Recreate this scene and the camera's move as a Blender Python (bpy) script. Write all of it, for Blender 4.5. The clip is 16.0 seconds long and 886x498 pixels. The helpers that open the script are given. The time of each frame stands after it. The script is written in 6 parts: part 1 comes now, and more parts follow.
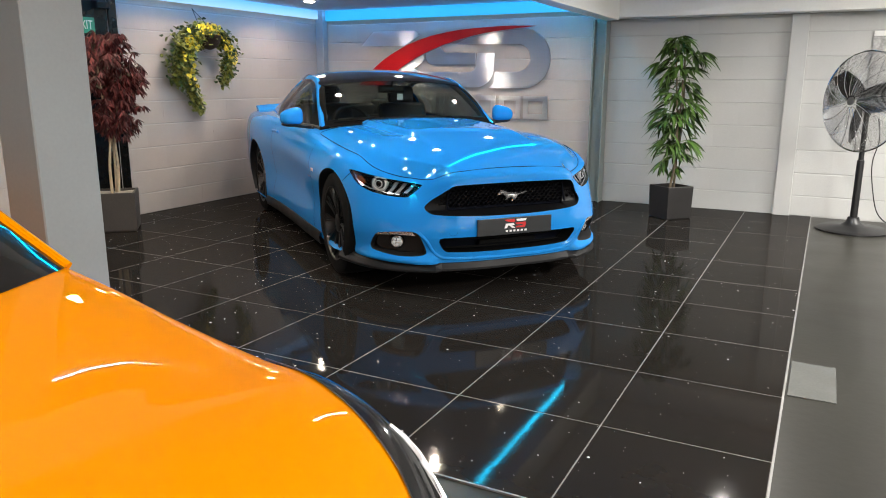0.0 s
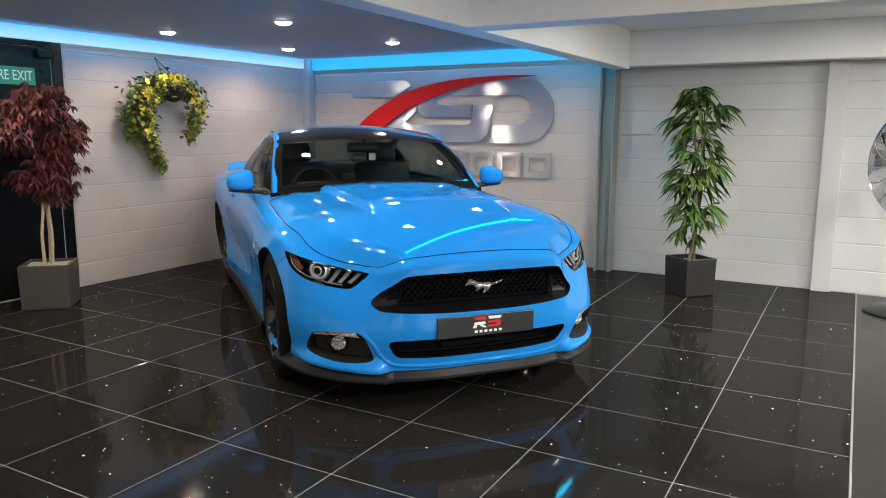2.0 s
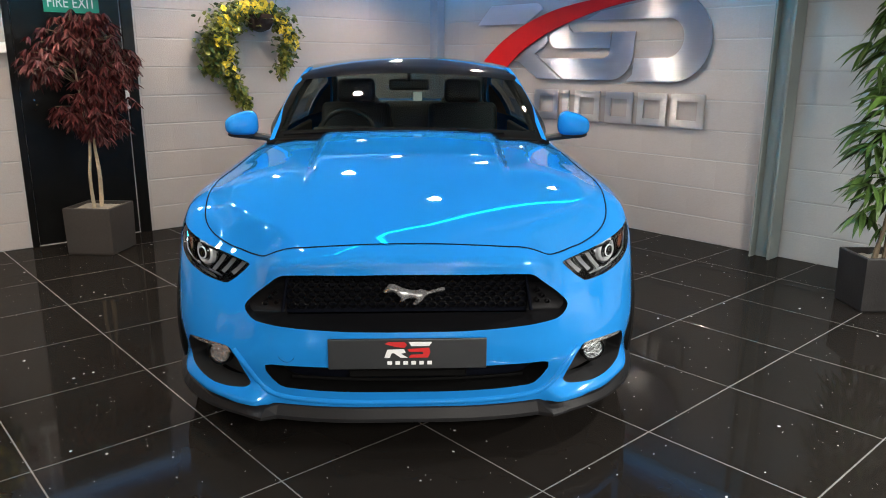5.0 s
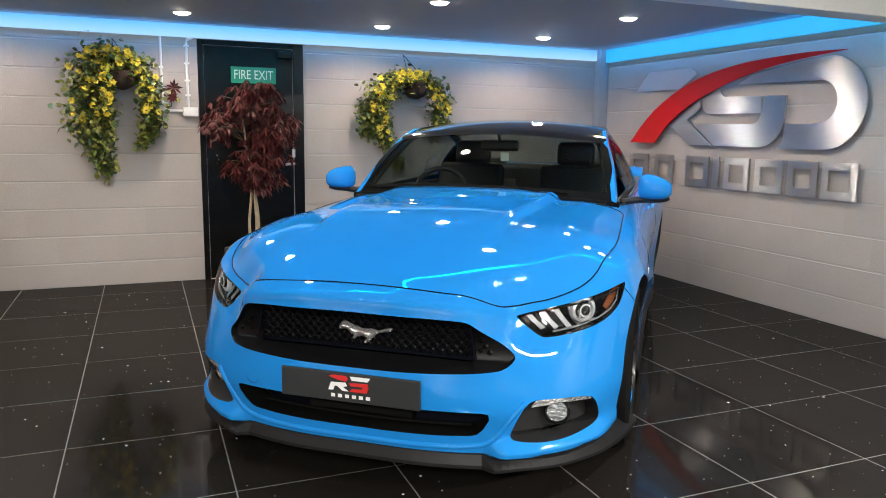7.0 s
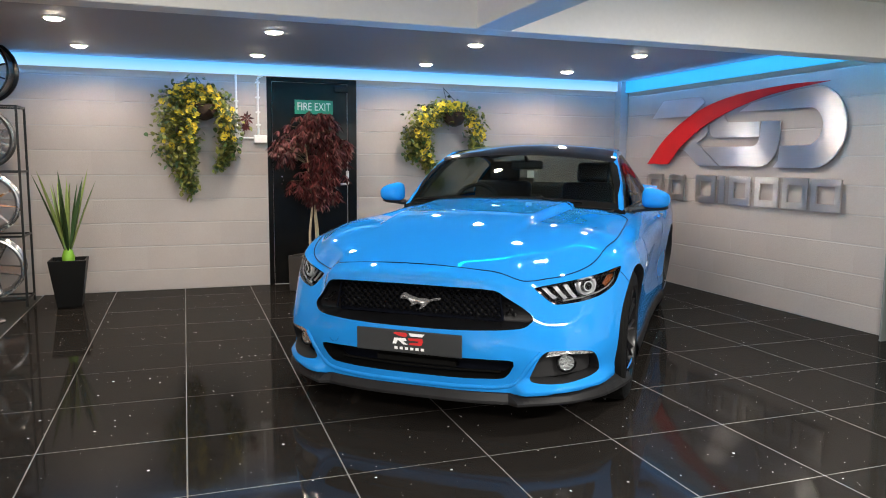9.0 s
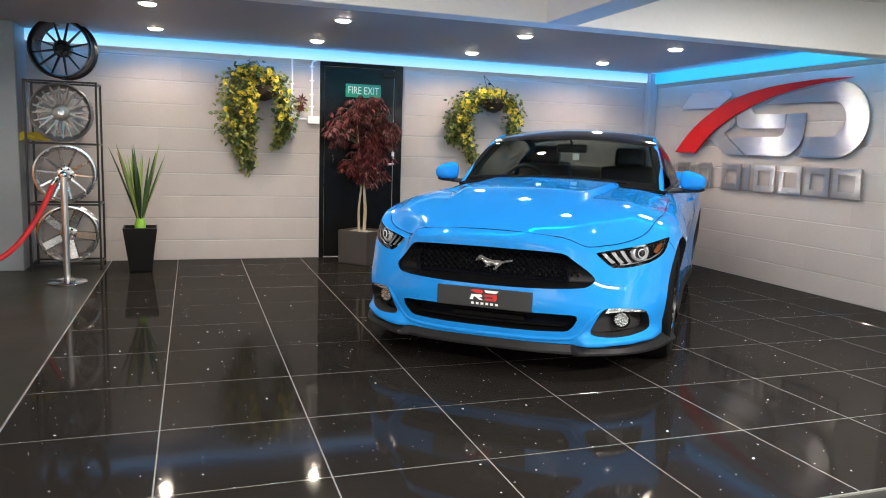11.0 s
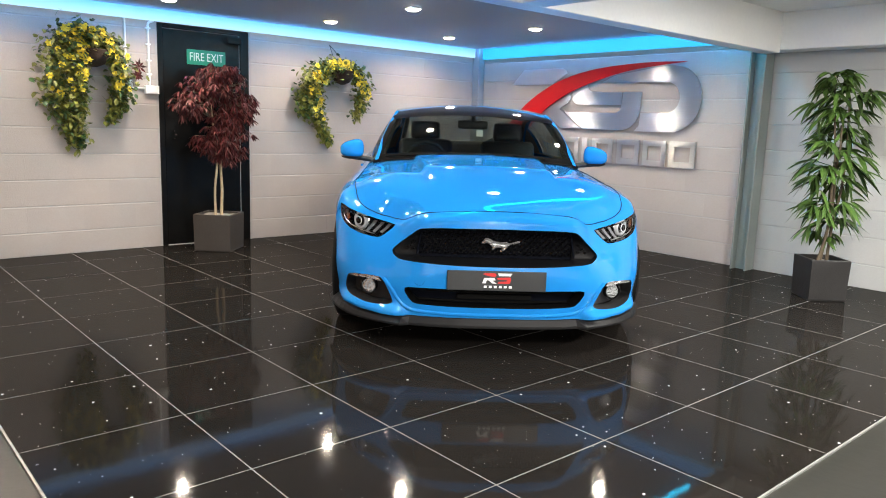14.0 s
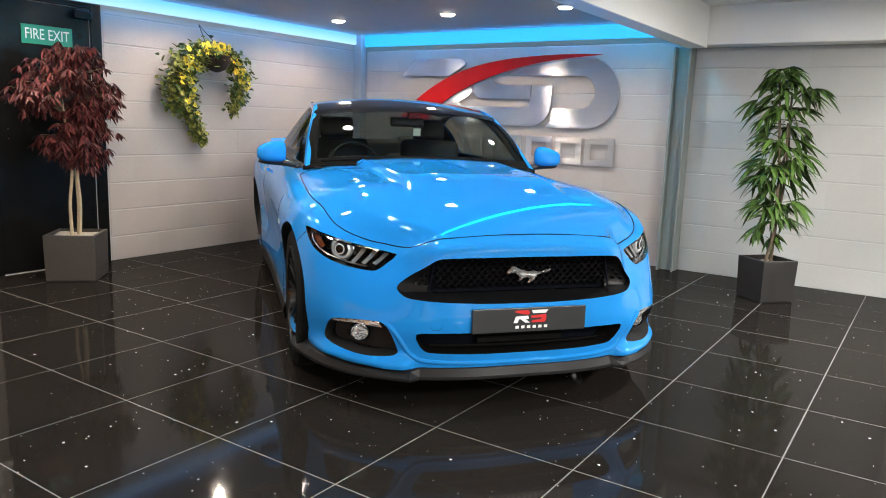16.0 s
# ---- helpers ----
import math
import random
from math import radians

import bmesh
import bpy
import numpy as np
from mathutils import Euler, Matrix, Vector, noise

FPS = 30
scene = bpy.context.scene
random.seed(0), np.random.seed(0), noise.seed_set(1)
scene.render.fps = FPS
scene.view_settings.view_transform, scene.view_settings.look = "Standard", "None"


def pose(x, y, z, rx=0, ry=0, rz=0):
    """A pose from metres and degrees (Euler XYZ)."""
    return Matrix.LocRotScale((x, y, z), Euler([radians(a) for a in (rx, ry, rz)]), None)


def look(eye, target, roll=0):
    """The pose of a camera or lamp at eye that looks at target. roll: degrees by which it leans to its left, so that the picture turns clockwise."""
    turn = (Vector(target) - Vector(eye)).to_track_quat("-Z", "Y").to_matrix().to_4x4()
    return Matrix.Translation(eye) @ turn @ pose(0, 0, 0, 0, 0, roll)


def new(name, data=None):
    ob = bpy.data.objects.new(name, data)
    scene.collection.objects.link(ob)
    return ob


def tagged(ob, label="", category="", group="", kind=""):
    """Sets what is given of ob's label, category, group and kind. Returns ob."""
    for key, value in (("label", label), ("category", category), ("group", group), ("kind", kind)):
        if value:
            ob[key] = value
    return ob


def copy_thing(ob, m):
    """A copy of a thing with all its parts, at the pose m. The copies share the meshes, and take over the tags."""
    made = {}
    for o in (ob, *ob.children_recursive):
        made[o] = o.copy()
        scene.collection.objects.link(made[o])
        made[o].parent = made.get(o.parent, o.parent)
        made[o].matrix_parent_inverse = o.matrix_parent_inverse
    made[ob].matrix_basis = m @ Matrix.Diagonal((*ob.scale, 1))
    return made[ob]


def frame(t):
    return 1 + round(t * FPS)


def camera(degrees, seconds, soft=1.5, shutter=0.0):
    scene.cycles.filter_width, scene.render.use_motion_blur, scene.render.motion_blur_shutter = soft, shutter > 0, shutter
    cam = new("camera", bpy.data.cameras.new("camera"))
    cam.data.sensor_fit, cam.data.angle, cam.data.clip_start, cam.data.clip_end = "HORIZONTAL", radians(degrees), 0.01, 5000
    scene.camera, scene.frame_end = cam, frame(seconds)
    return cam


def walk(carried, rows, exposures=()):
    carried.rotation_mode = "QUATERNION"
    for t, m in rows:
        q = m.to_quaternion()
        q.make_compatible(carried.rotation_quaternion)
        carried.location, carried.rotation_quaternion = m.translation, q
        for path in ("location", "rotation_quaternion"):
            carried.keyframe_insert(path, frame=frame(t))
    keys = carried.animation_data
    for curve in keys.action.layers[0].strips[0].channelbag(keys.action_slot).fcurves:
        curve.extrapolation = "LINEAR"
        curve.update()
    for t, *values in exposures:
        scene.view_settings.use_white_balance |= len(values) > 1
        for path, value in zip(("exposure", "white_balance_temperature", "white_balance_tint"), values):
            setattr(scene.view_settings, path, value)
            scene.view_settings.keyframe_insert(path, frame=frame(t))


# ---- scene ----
cam = camera(62.2, 16.0, soft=1.0)
PATH = [
    (0, (0.054, -0.04, 1.283), (-0.839, 1.693, 0.837), 0.2),
    (0.5, (0.059, 0.182, 1.328), (-0.877, 1.899, 0.913), 0.9),
    (1, (-0.047, 0.431, 1.347), (-0.977, 2.167, 0.995), 1.4),
    (1.5, (-0.142, 0.687, 1.367), (-1.04, 2.443, 1.036), 0.8),
    (2, (-0.067, 0.963, 1.37), (-1.033, 2.684, 1.042), 0.2),
    (2.5, (-0.036, 1.277, 1.361), (-1.075, 2.953, 1.025), -0.8),
    (3, (-0.032, 1.574, 1.343), (-1.102, 3.225, 0.98), -2.3),
    (3.5, (0.038, 1.876, 1.33), (-1.11, 3.469, 0.951), -2.0),
    (4, (0.107, 2.188, 1.321), (-1.178, 3.665, 0.913), -1.1),
    (4.2, (0.104, 2.311, 1.333), (-1.213, 3.753, 0.904), -0.7),
    (6.3, (0.481, 3.322, 1.305), (-1.241, 4.255, 0.902), 0.0),
    (6.5, (0.551, 3.428, 1.275), (-1.213, 4.297, 0.908), 0.0),
    (7, (0.769, 3.491, 1.284), (-1.061, 4.235, 0.973), 0.8),
    (7.5, (0.968, 3.374, 1.28), (-0.873, 4.107, 1.007), -0.0),
    (8, (1.175, 3.286, 1.287), (-0.662, 4.025, 1.011), 0.2),
    (8.5, (1.383, 3.261, 1.252), (-0.477, 3.952, 1.005), 0.5),
    (9, (1.554, 3.17, 1.24), (-0.32, 3.828, 1.001), 0.5),
    (9.5, (1.694, 3.034, 1.224), (-0.168, 3.715, 0.964), 0.8),
    (10, (1.833, 2.948, 1.191), (-0.038, 3.599, 0.916), 1.2),
    (10.2, (1.892, 2.924, 1.179), (0.01, 3.545, 0.909), 1.3),
    (12.3, (1.885, 2.066, 1.18), (0.08, 2.868, 0.865), 3.4),
    (12.5, (1.801, 1.981, 1.187), (0.025, 2.837, 0.856), 3.2),
    (13, (1.585, 1.725, 1.208), (-0.094, 2.759, 0.877), 3.2),
    (13.5, (1.359, 1.568, 1.205), (-0.241, 2.724, 0.887), 2.4),
    (14, (1.032, 1.446, 1.206), (-0.453, 2.743, 0.873), 1.9),
    (14.5, (0.723, 1.343, 1.212), (-0.656, 2.749, 0.863), 2.1),
    (15, (0.376, 1.337, 1.197), (-0.918, 2.82, 0.839), 2.2),
    (15.5, (0.101, 1.366, 1.204), (-1.116, 2.911, 0.841), 2.4),
    (16, (-0.225, 1.401, 1.228), (-1.322, 3.038, 0.886), 2.0),
]
EXPOSURES = [(0.0, 0.36), (2.5, 0.30), (4.0, 0.24), (7.0, 0.26), (9.0, 0.36), (10.0, 0.42), (12.5, 0.74), (14.0, 0.76), (15.0, 0.70), (16.0, 0.62)]
walk(cam, [(t, look(eye, target, roll)) for t, eye, target, roll in PATH], EXPOSURES)

# ---- world, large lights, exposure ----
world = bpy.data.worlds.new("world")
world.use_nodes = True
world.node_tree.nodes["Background"].inputs[0].default_value = (0.65, 0.63, 0.60, 1)
world.node_tree.nodes["Background"].inputs[1].default_value = 0.02
scene.world = world

FLOOR_E, FLOOR_S = 0.009, 1.937          # the edges of the tiled stand
WALL_W, WALL_N = -5.82, 7.92             # wall faces
SOFFIT = 2.14
PITCH = 0.603                            # tile pitch
DOWNLIGHTS = [(x, y) for x in (-5.15, -3.90, -2.80) for y in (2.40, 3.80, 5.34, 6.83)]


def spot(x, y, z, watts, colour=(1.0, 0.845, 0.685), size=160, blend=0.45):
    lamp = bpy.data.lights.new("downlight_lamp", "SPOT")
    lamp.energy, lamp.color, lamp.spot_size, lamp.spot_blend, lamp.shadow_soft_size = watts, colour, radians(size), blend, 0.03
    ob = new("downlight_lamp", lamp)
    ob.matrix_world = pose(x, y, z)
    return ob


for px, py in DOWNLIGHTS:
    spot(px, py, SOFFIT - 0.03, 35)


def unseen_panel_lamp(x, y, z, sx, sy, watts, colour=(1.0, 0.95, 0.88)):
    lamp = bpy.data.lights.new("unseen_panel_lamp", "AREA")
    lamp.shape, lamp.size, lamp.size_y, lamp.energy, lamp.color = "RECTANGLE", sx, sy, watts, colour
    ob = new("unseen_panel_lamp", lamp)
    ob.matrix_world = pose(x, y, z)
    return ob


# Panels out of view; most are added just to light nose, beams and corner.
UNSEEN_PANELS = [(-0.38, 5.85, 0.06, 0.14, 40), (-0.95, 2.9, 0.025, 0.9, 6), (2.0, 6.5, 0.12, 1.5, 195), (2.0, 2.9, 0.10, 1.5, 185), (5.2, -0.8, 0.12, 1.5, 450), (2.4, -4.2, 1.5, 0.12, 170), (-1.2, -0.6, 0.10, 1.5, 22)]
for px, py, sx, sy, w in UNSEEN_PANELS:
    unseen_panel_lamp(px, py, 2.185, sx, sy, w)


def cove_lamp(x, y, sx, sy, rx, ry, watts):
    """A blue light tape on the ceiling, turned to the wall beside it."""
    lamp = bpy.data.lights.new("cove_lamp", "AREA")
    lamp.shape, lamp.size, lamp.size_y, lamp.energy, lamp.color = "RECTANGLE", sx, sy, watts, (0.10, 0.42, 1.0)
    new("cove_lamp", lamp).matrix_world = pose(x, y, SOFFIT - 0.012, rx, ry)


cove_lamp(WALL_W + 0.15, 4.55, 0.012, 6.4, 0, 52, 9.2)
cove_lamp(-4.0, WALL_N - 0.15, 3.4, 0.012, 52, 0, 6.6)

# ---- materials ----


def mat(name, colour, rough=0.5, metal=0.0, var=0.10, scale=6.0, bump=0.0, bscale=90.0, coat=0.0, rvar=0.10, island=0.0, spec=0.5, coat_rough=0.03, coat_ior=1.5):
    m = bpy.data.materials.new(name)
    m.use_nodes = True
    nt = m.node_tree
    b = nt.nodes["Principled BSDF"]
    geo = nt.nodes.new("ShaderNodeTexCoord")
    n1 = nt.nodes.new("ShaderNodeTexNoise")
    n1.inputs["Scale"].default_value, n1.inputs["Detail"].default_value = scale, 5
    n2 = nt.nodes.new("ShaderNodeTexNoise")
    n2.inputs["Scale"].default_value, n2.inputs["Detail"].default_value = bscale, 4
    for n in (n1, n2):
        nt.links.new(geo.outputs["Object"], n.inputs["Vector"])
    mixf = nt.nodes.new("ShaderNodeMath")
    mixf.operation = "ADD"
    nt.links.new(n1.outputs["Fac"], mixf.inputs[0])
    nt.links.new(n2.outputs["Fac"], mixf.inputs[1])
    ramp = nt.nodes.new("ShaderNodeMapRange")
    ramp.inputs[1].default_value, ramp.inputs[2].default_value = 0.6, 1.4
    ramp.inputs[3].default_value, ramp.inputs[4].default_value = 1 - var, 1 + var
    nt.links.new(mixf.outputs[0], ramp.inputs[0])
    last = ramp.outputs[0]
    if island:
        info = nt.nodes.new("ShaderNodeObjectInfo")
        isl = nt.nodes.new("ShaderNodeNewGeometry")
        s = nt.nodes.new("ShaderNodeMath")
        s.operation = "ADD"
        nt.links.new(info.outputs["Random"], s.inputs[0])
        nt.links.new(isl.outputs["Random Per Island"], s.inputs[1])
        fr = nt.nodes.new("ShaderNodeMath")
        fr.operation = "FRACT"
        nt.links.new(s.outputs[0], fr.inputs[0])
        r2 = nt.nodes.new("ShaderNodeMapRange")
        r2.inputs[3].default_value, r2.inputs[4].default_value = 1 - island, 1 + island
        nt.links.new(fr.outputs[0], r2.inputs[0])
        mu = nt.nodes.new("ShaderNodeMath")
        mu.operation = "MULTIPLY"
        nt.links.new(last, mu.inputs[0])
        nt.links.new(r2.outputs[0], mu.inputs[1])
        last = mu.outputs[0]
    col = nt.nodes.new("ShaderNodeVectorMath")
    col.operation = "SCALE"
    col.inputs[0].default_value = colour
    nt.links.new(last, col.inputs["Scale"])
    nt.links.new(col.outputs[0], b.inputs["Base Color"])
    rr = nt.nodes.new("ShaderNodeMapRange")
    rr.inputs[1].default_value, rr.inputs[2].default_value = 0.3, 0.7
    rr.inputs[3].default_value, rr.inputs[4].default_value = max(0, rough * (1 - rvar)), min(1, rough * (1 + rvar))
    nt.links.new(n1.outputs["Fac"], rr.inputs[0])
    nt.links.new(rr.outputs[0], b.inputs["Roughness"])
    b.inputs["Metallic"].default_value = metal
    b.inputs["Specular IOR Level"].default_value = spec
    b.inputs["Coat Weight"].default_value = coat
    b.inputs["Coat Roughness"].default_value = coat_rough
    b.inputs["Coat IOR"].default_value = coat_ior
    if bump:
        bp = nt.nodes.new("ShaderNodeBump")
        bp.inputs["Strength"].default_value, bp.inputs["Distance"].default_value = bump, 0.01
        nt.links.new(n2.outputs["Fac"], bp.inputs["Height"])
        nt.links.new(bp.outputs[0], b.inputs["Normal"])
    return m


def glow(name, colour, strength, low=None):
    m = bpy.data.materials.new(name)
    m.use_nodes = True
    b = m.node_tree.nodes["Principled BSDF"]
    b.inputs["Base Color"].default_value = (*[min(0.8, c) * 0.15 for c in colour], 1)
    b.inputs["Emission Color"].default_value = (*colour, 1)
    b.inputs["Emission Strength"].default_value = strength
    # Fades the glow by height, so the cove's light falloff sits in the emission.
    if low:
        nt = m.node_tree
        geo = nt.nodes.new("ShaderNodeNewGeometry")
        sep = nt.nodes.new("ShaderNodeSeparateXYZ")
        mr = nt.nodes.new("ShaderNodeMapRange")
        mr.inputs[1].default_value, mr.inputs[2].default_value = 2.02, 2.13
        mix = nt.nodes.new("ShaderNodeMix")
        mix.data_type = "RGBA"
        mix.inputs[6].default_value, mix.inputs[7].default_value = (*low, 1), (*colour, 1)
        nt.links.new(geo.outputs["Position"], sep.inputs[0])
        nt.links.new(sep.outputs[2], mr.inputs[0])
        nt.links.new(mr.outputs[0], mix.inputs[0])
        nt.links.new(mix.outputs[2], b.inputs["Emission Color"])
    return m


def glass(name, colour=(1, 1, 1), rough=0.0):
    m = bpy.data.materials.new(name)
    m.use_nodes = True
    b = m.node_tree.nodes["Principled BSDF"]
    b.inputs["Base Color"].default_value = (*colour, 1)
    b.inputs["Transmission Weight"].default_value = 1.0
    b.inputs["Roughness"].default_value = rough
    b.inputs["IOR"].default_value = 1.45
    return m


M_BLOCK = mat("painted_block_grey", (0.375, 0.338, 0.320), 0.55, var=0.07, scale=3, bump=0.16, bscale=120, island=0.03)
M_MORTAR = mat("painted_mortar_grey", (0.37, 0.355, 0.35), 0.7, var=0.08, bump=0.3)
M_BLOCKW = mat("painted_block_white", (0.42, 0.425, 0.42), 0.5, var=0.05, scale=3, bump=0.16, bscale=120, island=0.03)
M_MORTARW = mat("painted_mortar_white", (0.38, 0.385, 0.38), 0.6, var=0.05, bump=0.3)
M_WHITE = mat("white_paint", (0.86, 0.86, 0.84), 0.5, var=0.03, scale=2, bump=0.05, bscale=40)
M_SOFFIT = mat("dark_grey_paint", (0.38, 0.385, 0.43), 0.6, var=0.07, scale=1.5)
M_STEEL_GREY = mat("grey_green_steel_paint", (0.165, 0.19, 0.185), 0.4, var=0.06, scale=4)
M_POST = mat("grey_post_paint", (0.30, 0.31, 0.33), 0.45, var=0.05)
M_PIER = mat("grey_pillar_paint", (0.26, 0.29, 0.31), 0.45, var=0.05, scale=3)
M_GROUT = mat("pale_grout", (0.16, 0.16, 0.155), 0.7, var=0.25, scale=20)
M_VINYL = mat("dark_olive_floor", (0.018, 0.0176, 0.0138), 0.34, var=0.18, scale=2.5, bump=0.04, bscale=30, spec=0.22)
M_TRIM = mat("aluminium_edge", (0.36, 0.36, 0.35), 0.45, metal=0.8, var=0.1)
M_COVE_W = glow("blue_cove_glow", (0.12, 0.40, 0.80), 0.94, (0.40, 0.64, 0.88))
M_COVE_N = glow("cyan_cove_glow", (0.010, 0.36, 0.80), 0.78, (0.035, 0.46, 0.85))
M_LED_LINE = glow("cyan_led_line", (0.0, 0.60, 1.0), 34.0)
M_LAMP = glow("warm_lamp_glow", (1.0, 0.86, 0.66), 70)
M_UNSEEN_PANEL = glow("unseen_panel_glow", (0.95, 0.98, 1.0), 5)
M_DOORBLACK = mat("black_gloss_paint", (0.006, 0.006, 0.006), 0.22, var=0.2, scale=5, bump=0.12, bscale=14, spec=0.18)
M_SIGN = mat("sign_green", (0.01, 0.25, 0.15), 0.4, var=0.03)
M_SIGNTEXT = mat("sign_white", (0.75, 0.78, 0.75), 0.5, var=0.02)
M_PVC = mat("white_plastic", (0.75, 0.75, 0.74), 0.35, var=0.03)
M_CHROME = mat("polished_steel", (0.78, 0.78, 0.80), 0.10, metal=1.0, var=0.03)
M_BLACKMETAL = mat("black_metal", (0.012, 0.012, 0.013), 0.4, metal=0.3, var=0.1)


def tile_material():
    m = bpy.data.materials.new("black_sparkle_quartz")
    m.use_nodes = True
    nt = m.node_tree
    b = nt.nodes["Principled BSDF"]
    geo = nt.nodes.new("ShaderNodeNewGeometry")
    masks = []
    for sc, size, keep in ((9.0, 0.052, 0.62), (22.0, 0.070, 0.84), (60.0, 0.10, 0.94)):
        v = nt.nodes.new("ShaderNodeTexVoronoi")
        v.inputs["Scale"].default_value = sc
        nt.links.new(geo.outputs["Position"], v.inputs["Vector"])
        lt = nt.nodes.new("ShaderNodeMath")
        lt.operation = "LESS_THAN"
        lt.inputs[1].default_value = size
        nt.links.new(v.outputs["Distance"], lt.inputs[0])
        sep = nt.nodes.new("ShaderNodeSeparateColor")
        nt.links.new(v.outputs["Color"], sep.inputs[0])
        gt = nt.nodes.new("ShaderNodeMath")
        gt.operation = "GREATER_THAN"
        gt.inputs[1].default_value = keep
        nt.links.new(sep.outputs[0], gt.inputs[0])
        mu = nt.nodes.new("ShaderNodeMath")
        mu.operation = "MULTIPLY"
        nt.links.new(lt.outputs[0], mu.inputs[0])
        nt.links.new(gt.outputs[0], mu.inputs[1])
        masks.append(mu.outputs[0])
    last = masks[0]
    for k in masks[1:]:
        mx = nt.nodes.new("ShaderNodeMath")
        mx.operation = "MAXIMUM"
        nt.links.new(last, mx.inputs[0])
        nt.links.new(k, mx.inputs[1])
        last = mx.outputs[0]
    n = nt.nodes.new("ShaderNodeTexNoise")
    n.inputs["Scale"].default_value, n.inputs["Detail"].default_value = 2.2, 6
    nt.links.new(geo.outputs["Position"], n.inputs["Vector"])
    dark = nt.nodes.new("ShaderNodeMix")
    dark.data_type = "RGBA"
    dark.inputs[6].default_value, dark.inputs[7].default_value = (0.0105, 0.0092, 0.0082, 1), (0.0200, 0.0172, 0.0152, 1)
    nt.links.new(n.outputs["Fac"], dark.inputs[0])
    mix = nt.nodes.new("ShaderNodeMix")
    mix.data_type = "RGBA"
    mix.inputs[7].default_value = (0.85, 0.87, 0.9, 1)
    nt.links.new(last, mix.inputs[0])
    nt.links.new(dark.outputs[2], mix.inputs[6])
    nt.links.new(mix.outputs[2], b.inputs["Base Color"])
    rr = nt.nodes.new("ShaderNodeMapRange")
    rr.inputs[1].default_value, rr.inputs[2].default_value = 0.3, 0.75
    rr.inputs[3].default_value, rr.inputs[4].default_value = 0.040, 0.085
    nt.links.new(n.outputs["Fac"], rr.inputs[0])
    gloss = nt.nodes.new("ShaderNodeBsdfGlossy")
    nt.links.new(rr.outputs[0], gloss.inputs["Roughness"])
    face = nt.nodes.new("ShaderNodeLayerWeight")
    face.inputs[0].default_value = 0.5
    rise = nt.nodes.new("ShaderNodeMath")
    rise.operation = "POWER"
    rise.inputs[1].default_value = 4.0
    nt.links.new(face.outputs["Facing"], rise.inputs[0])
    share = nt.nodes.new("ShaderNodeMapRange")
    share.inputs[3].default_value, share.inputs[4].default_value = 0.037, 0.205
    nt.links.new(rise.outputs[0], share.inputs[0])
    both_layers = nt.nodes.new("ShaderNodeMixShader")
    nt.links.new(share.outputs[0], both_layers.inputs[0])
    nt.links.new(b.outputs[0], both_layers.inputs[1])
    nt.links.new(gloss.outputs[0], both_layers.inputs[2])
    nt.links.new(both_layers.outputs[0], nt.nodes["Material Output"].inputs[0])
    b.inputs["Specular IOR Level"].default_value = 0.0
    w = nt.nodes.new("ShaderNodeTexNoise")
    w.inputs["Scale"].default_value, w.inputs["Detail"].default_value = 9, 2
    nt.links.new(geo.outputs["Position"], w.inputs["Vector"])
    bp = nt.nodes.new("ShaderNodeBump")
    bp.inputs["Strength"].default_value, bp.inputs["Distance"].default_value = 0.02, 0.01
    nt.links.new(w.outputs["Fac"], bp.inputs["Height"])
    nt.links.new(bp.outputs[0], b.inputs["Normal"])
    nt.links.new(bp.outputs[0], gloss.inputs["Normal"])
    return m


M_TILE = tile_material()

# ---- mesh helpers ----
from mathutils.geometry import delaunay_2d_cdt, tessellate_polygon


def mesh_object(name, bm, material, parent=None, label="", smooth=False):
    me = bpy.data.meshes.new(name)
    bm.normal_update()
    bm.to_mesh(me)
    bm.free()
    if smooth:
        me.shade_smooth()
        me.set_sharp_from_angle(angle=radians(38))
    me.materials.append(material)
    ob = new(name, me)
    if parent:
        ob.parent = parent
    if label:
        ob["label"] = label
    return ob


def part(name, bm, material, parent, label="", smooth=False):
    return mesh_object(name, bm, material, parent, label, smooth)


def empty(name, m=None):
    ob = new(name)
    ob.empty_display_size = 0.1
    if m is not None:
        ob.matrix_world = m
    return ob


def box(x0, x1, y0, y1, z0, z1, bevel=0.0, seg=1, bm=None):
    bm = bm or bmesh.new()
    vs = [bm.verts.new((x, y, z)) for x in (x0, x1) for y in (y0, y1) for z in (z0, z1)]
    fs = []
    for q in ((0, 1, 3, 2), (4, 6, 7, 5), (0, 4, 5, 1), (2, 3, 7, 6), (0, 2, 6, 4), (1, 5, 7, 3)):
        fs.append(bm.faces.new([vs[i] for i in q]))
    if bevel:
        es = list({e for f in fs for e in f.edges})
        bmesh.ops.bevel(bm, geom=es, offset=bevel, segments=seg, affect="EDGES", profile=0.5)
    return bm


def lathe(profile, n=32, bm=None, m=None, caps=True):
    """Turns (radius, height) pairs about z."""
    bm = bm or bmesh.new()
    rings = []
    for r, z in profile:
        ring = []
        for k in range(n):
            a = 2 * math.pi * k / n
            p = Vector((r * math.cos(a), r * math.sin(a), z))
            ring.append(bm.verts.new(m @ p if m else p))
        rings.append(ring)
    for a, b in zip(rings, rings[1:]):
        for k in range(n):
            bm.faces.new((a[k], a[(k + 1) % n], b[(k + 1) % n], b[k]))
    if caps:
        bm.faces.new(rings[0][::-1])
        bm.faces.new(rings[-1])
    return bm


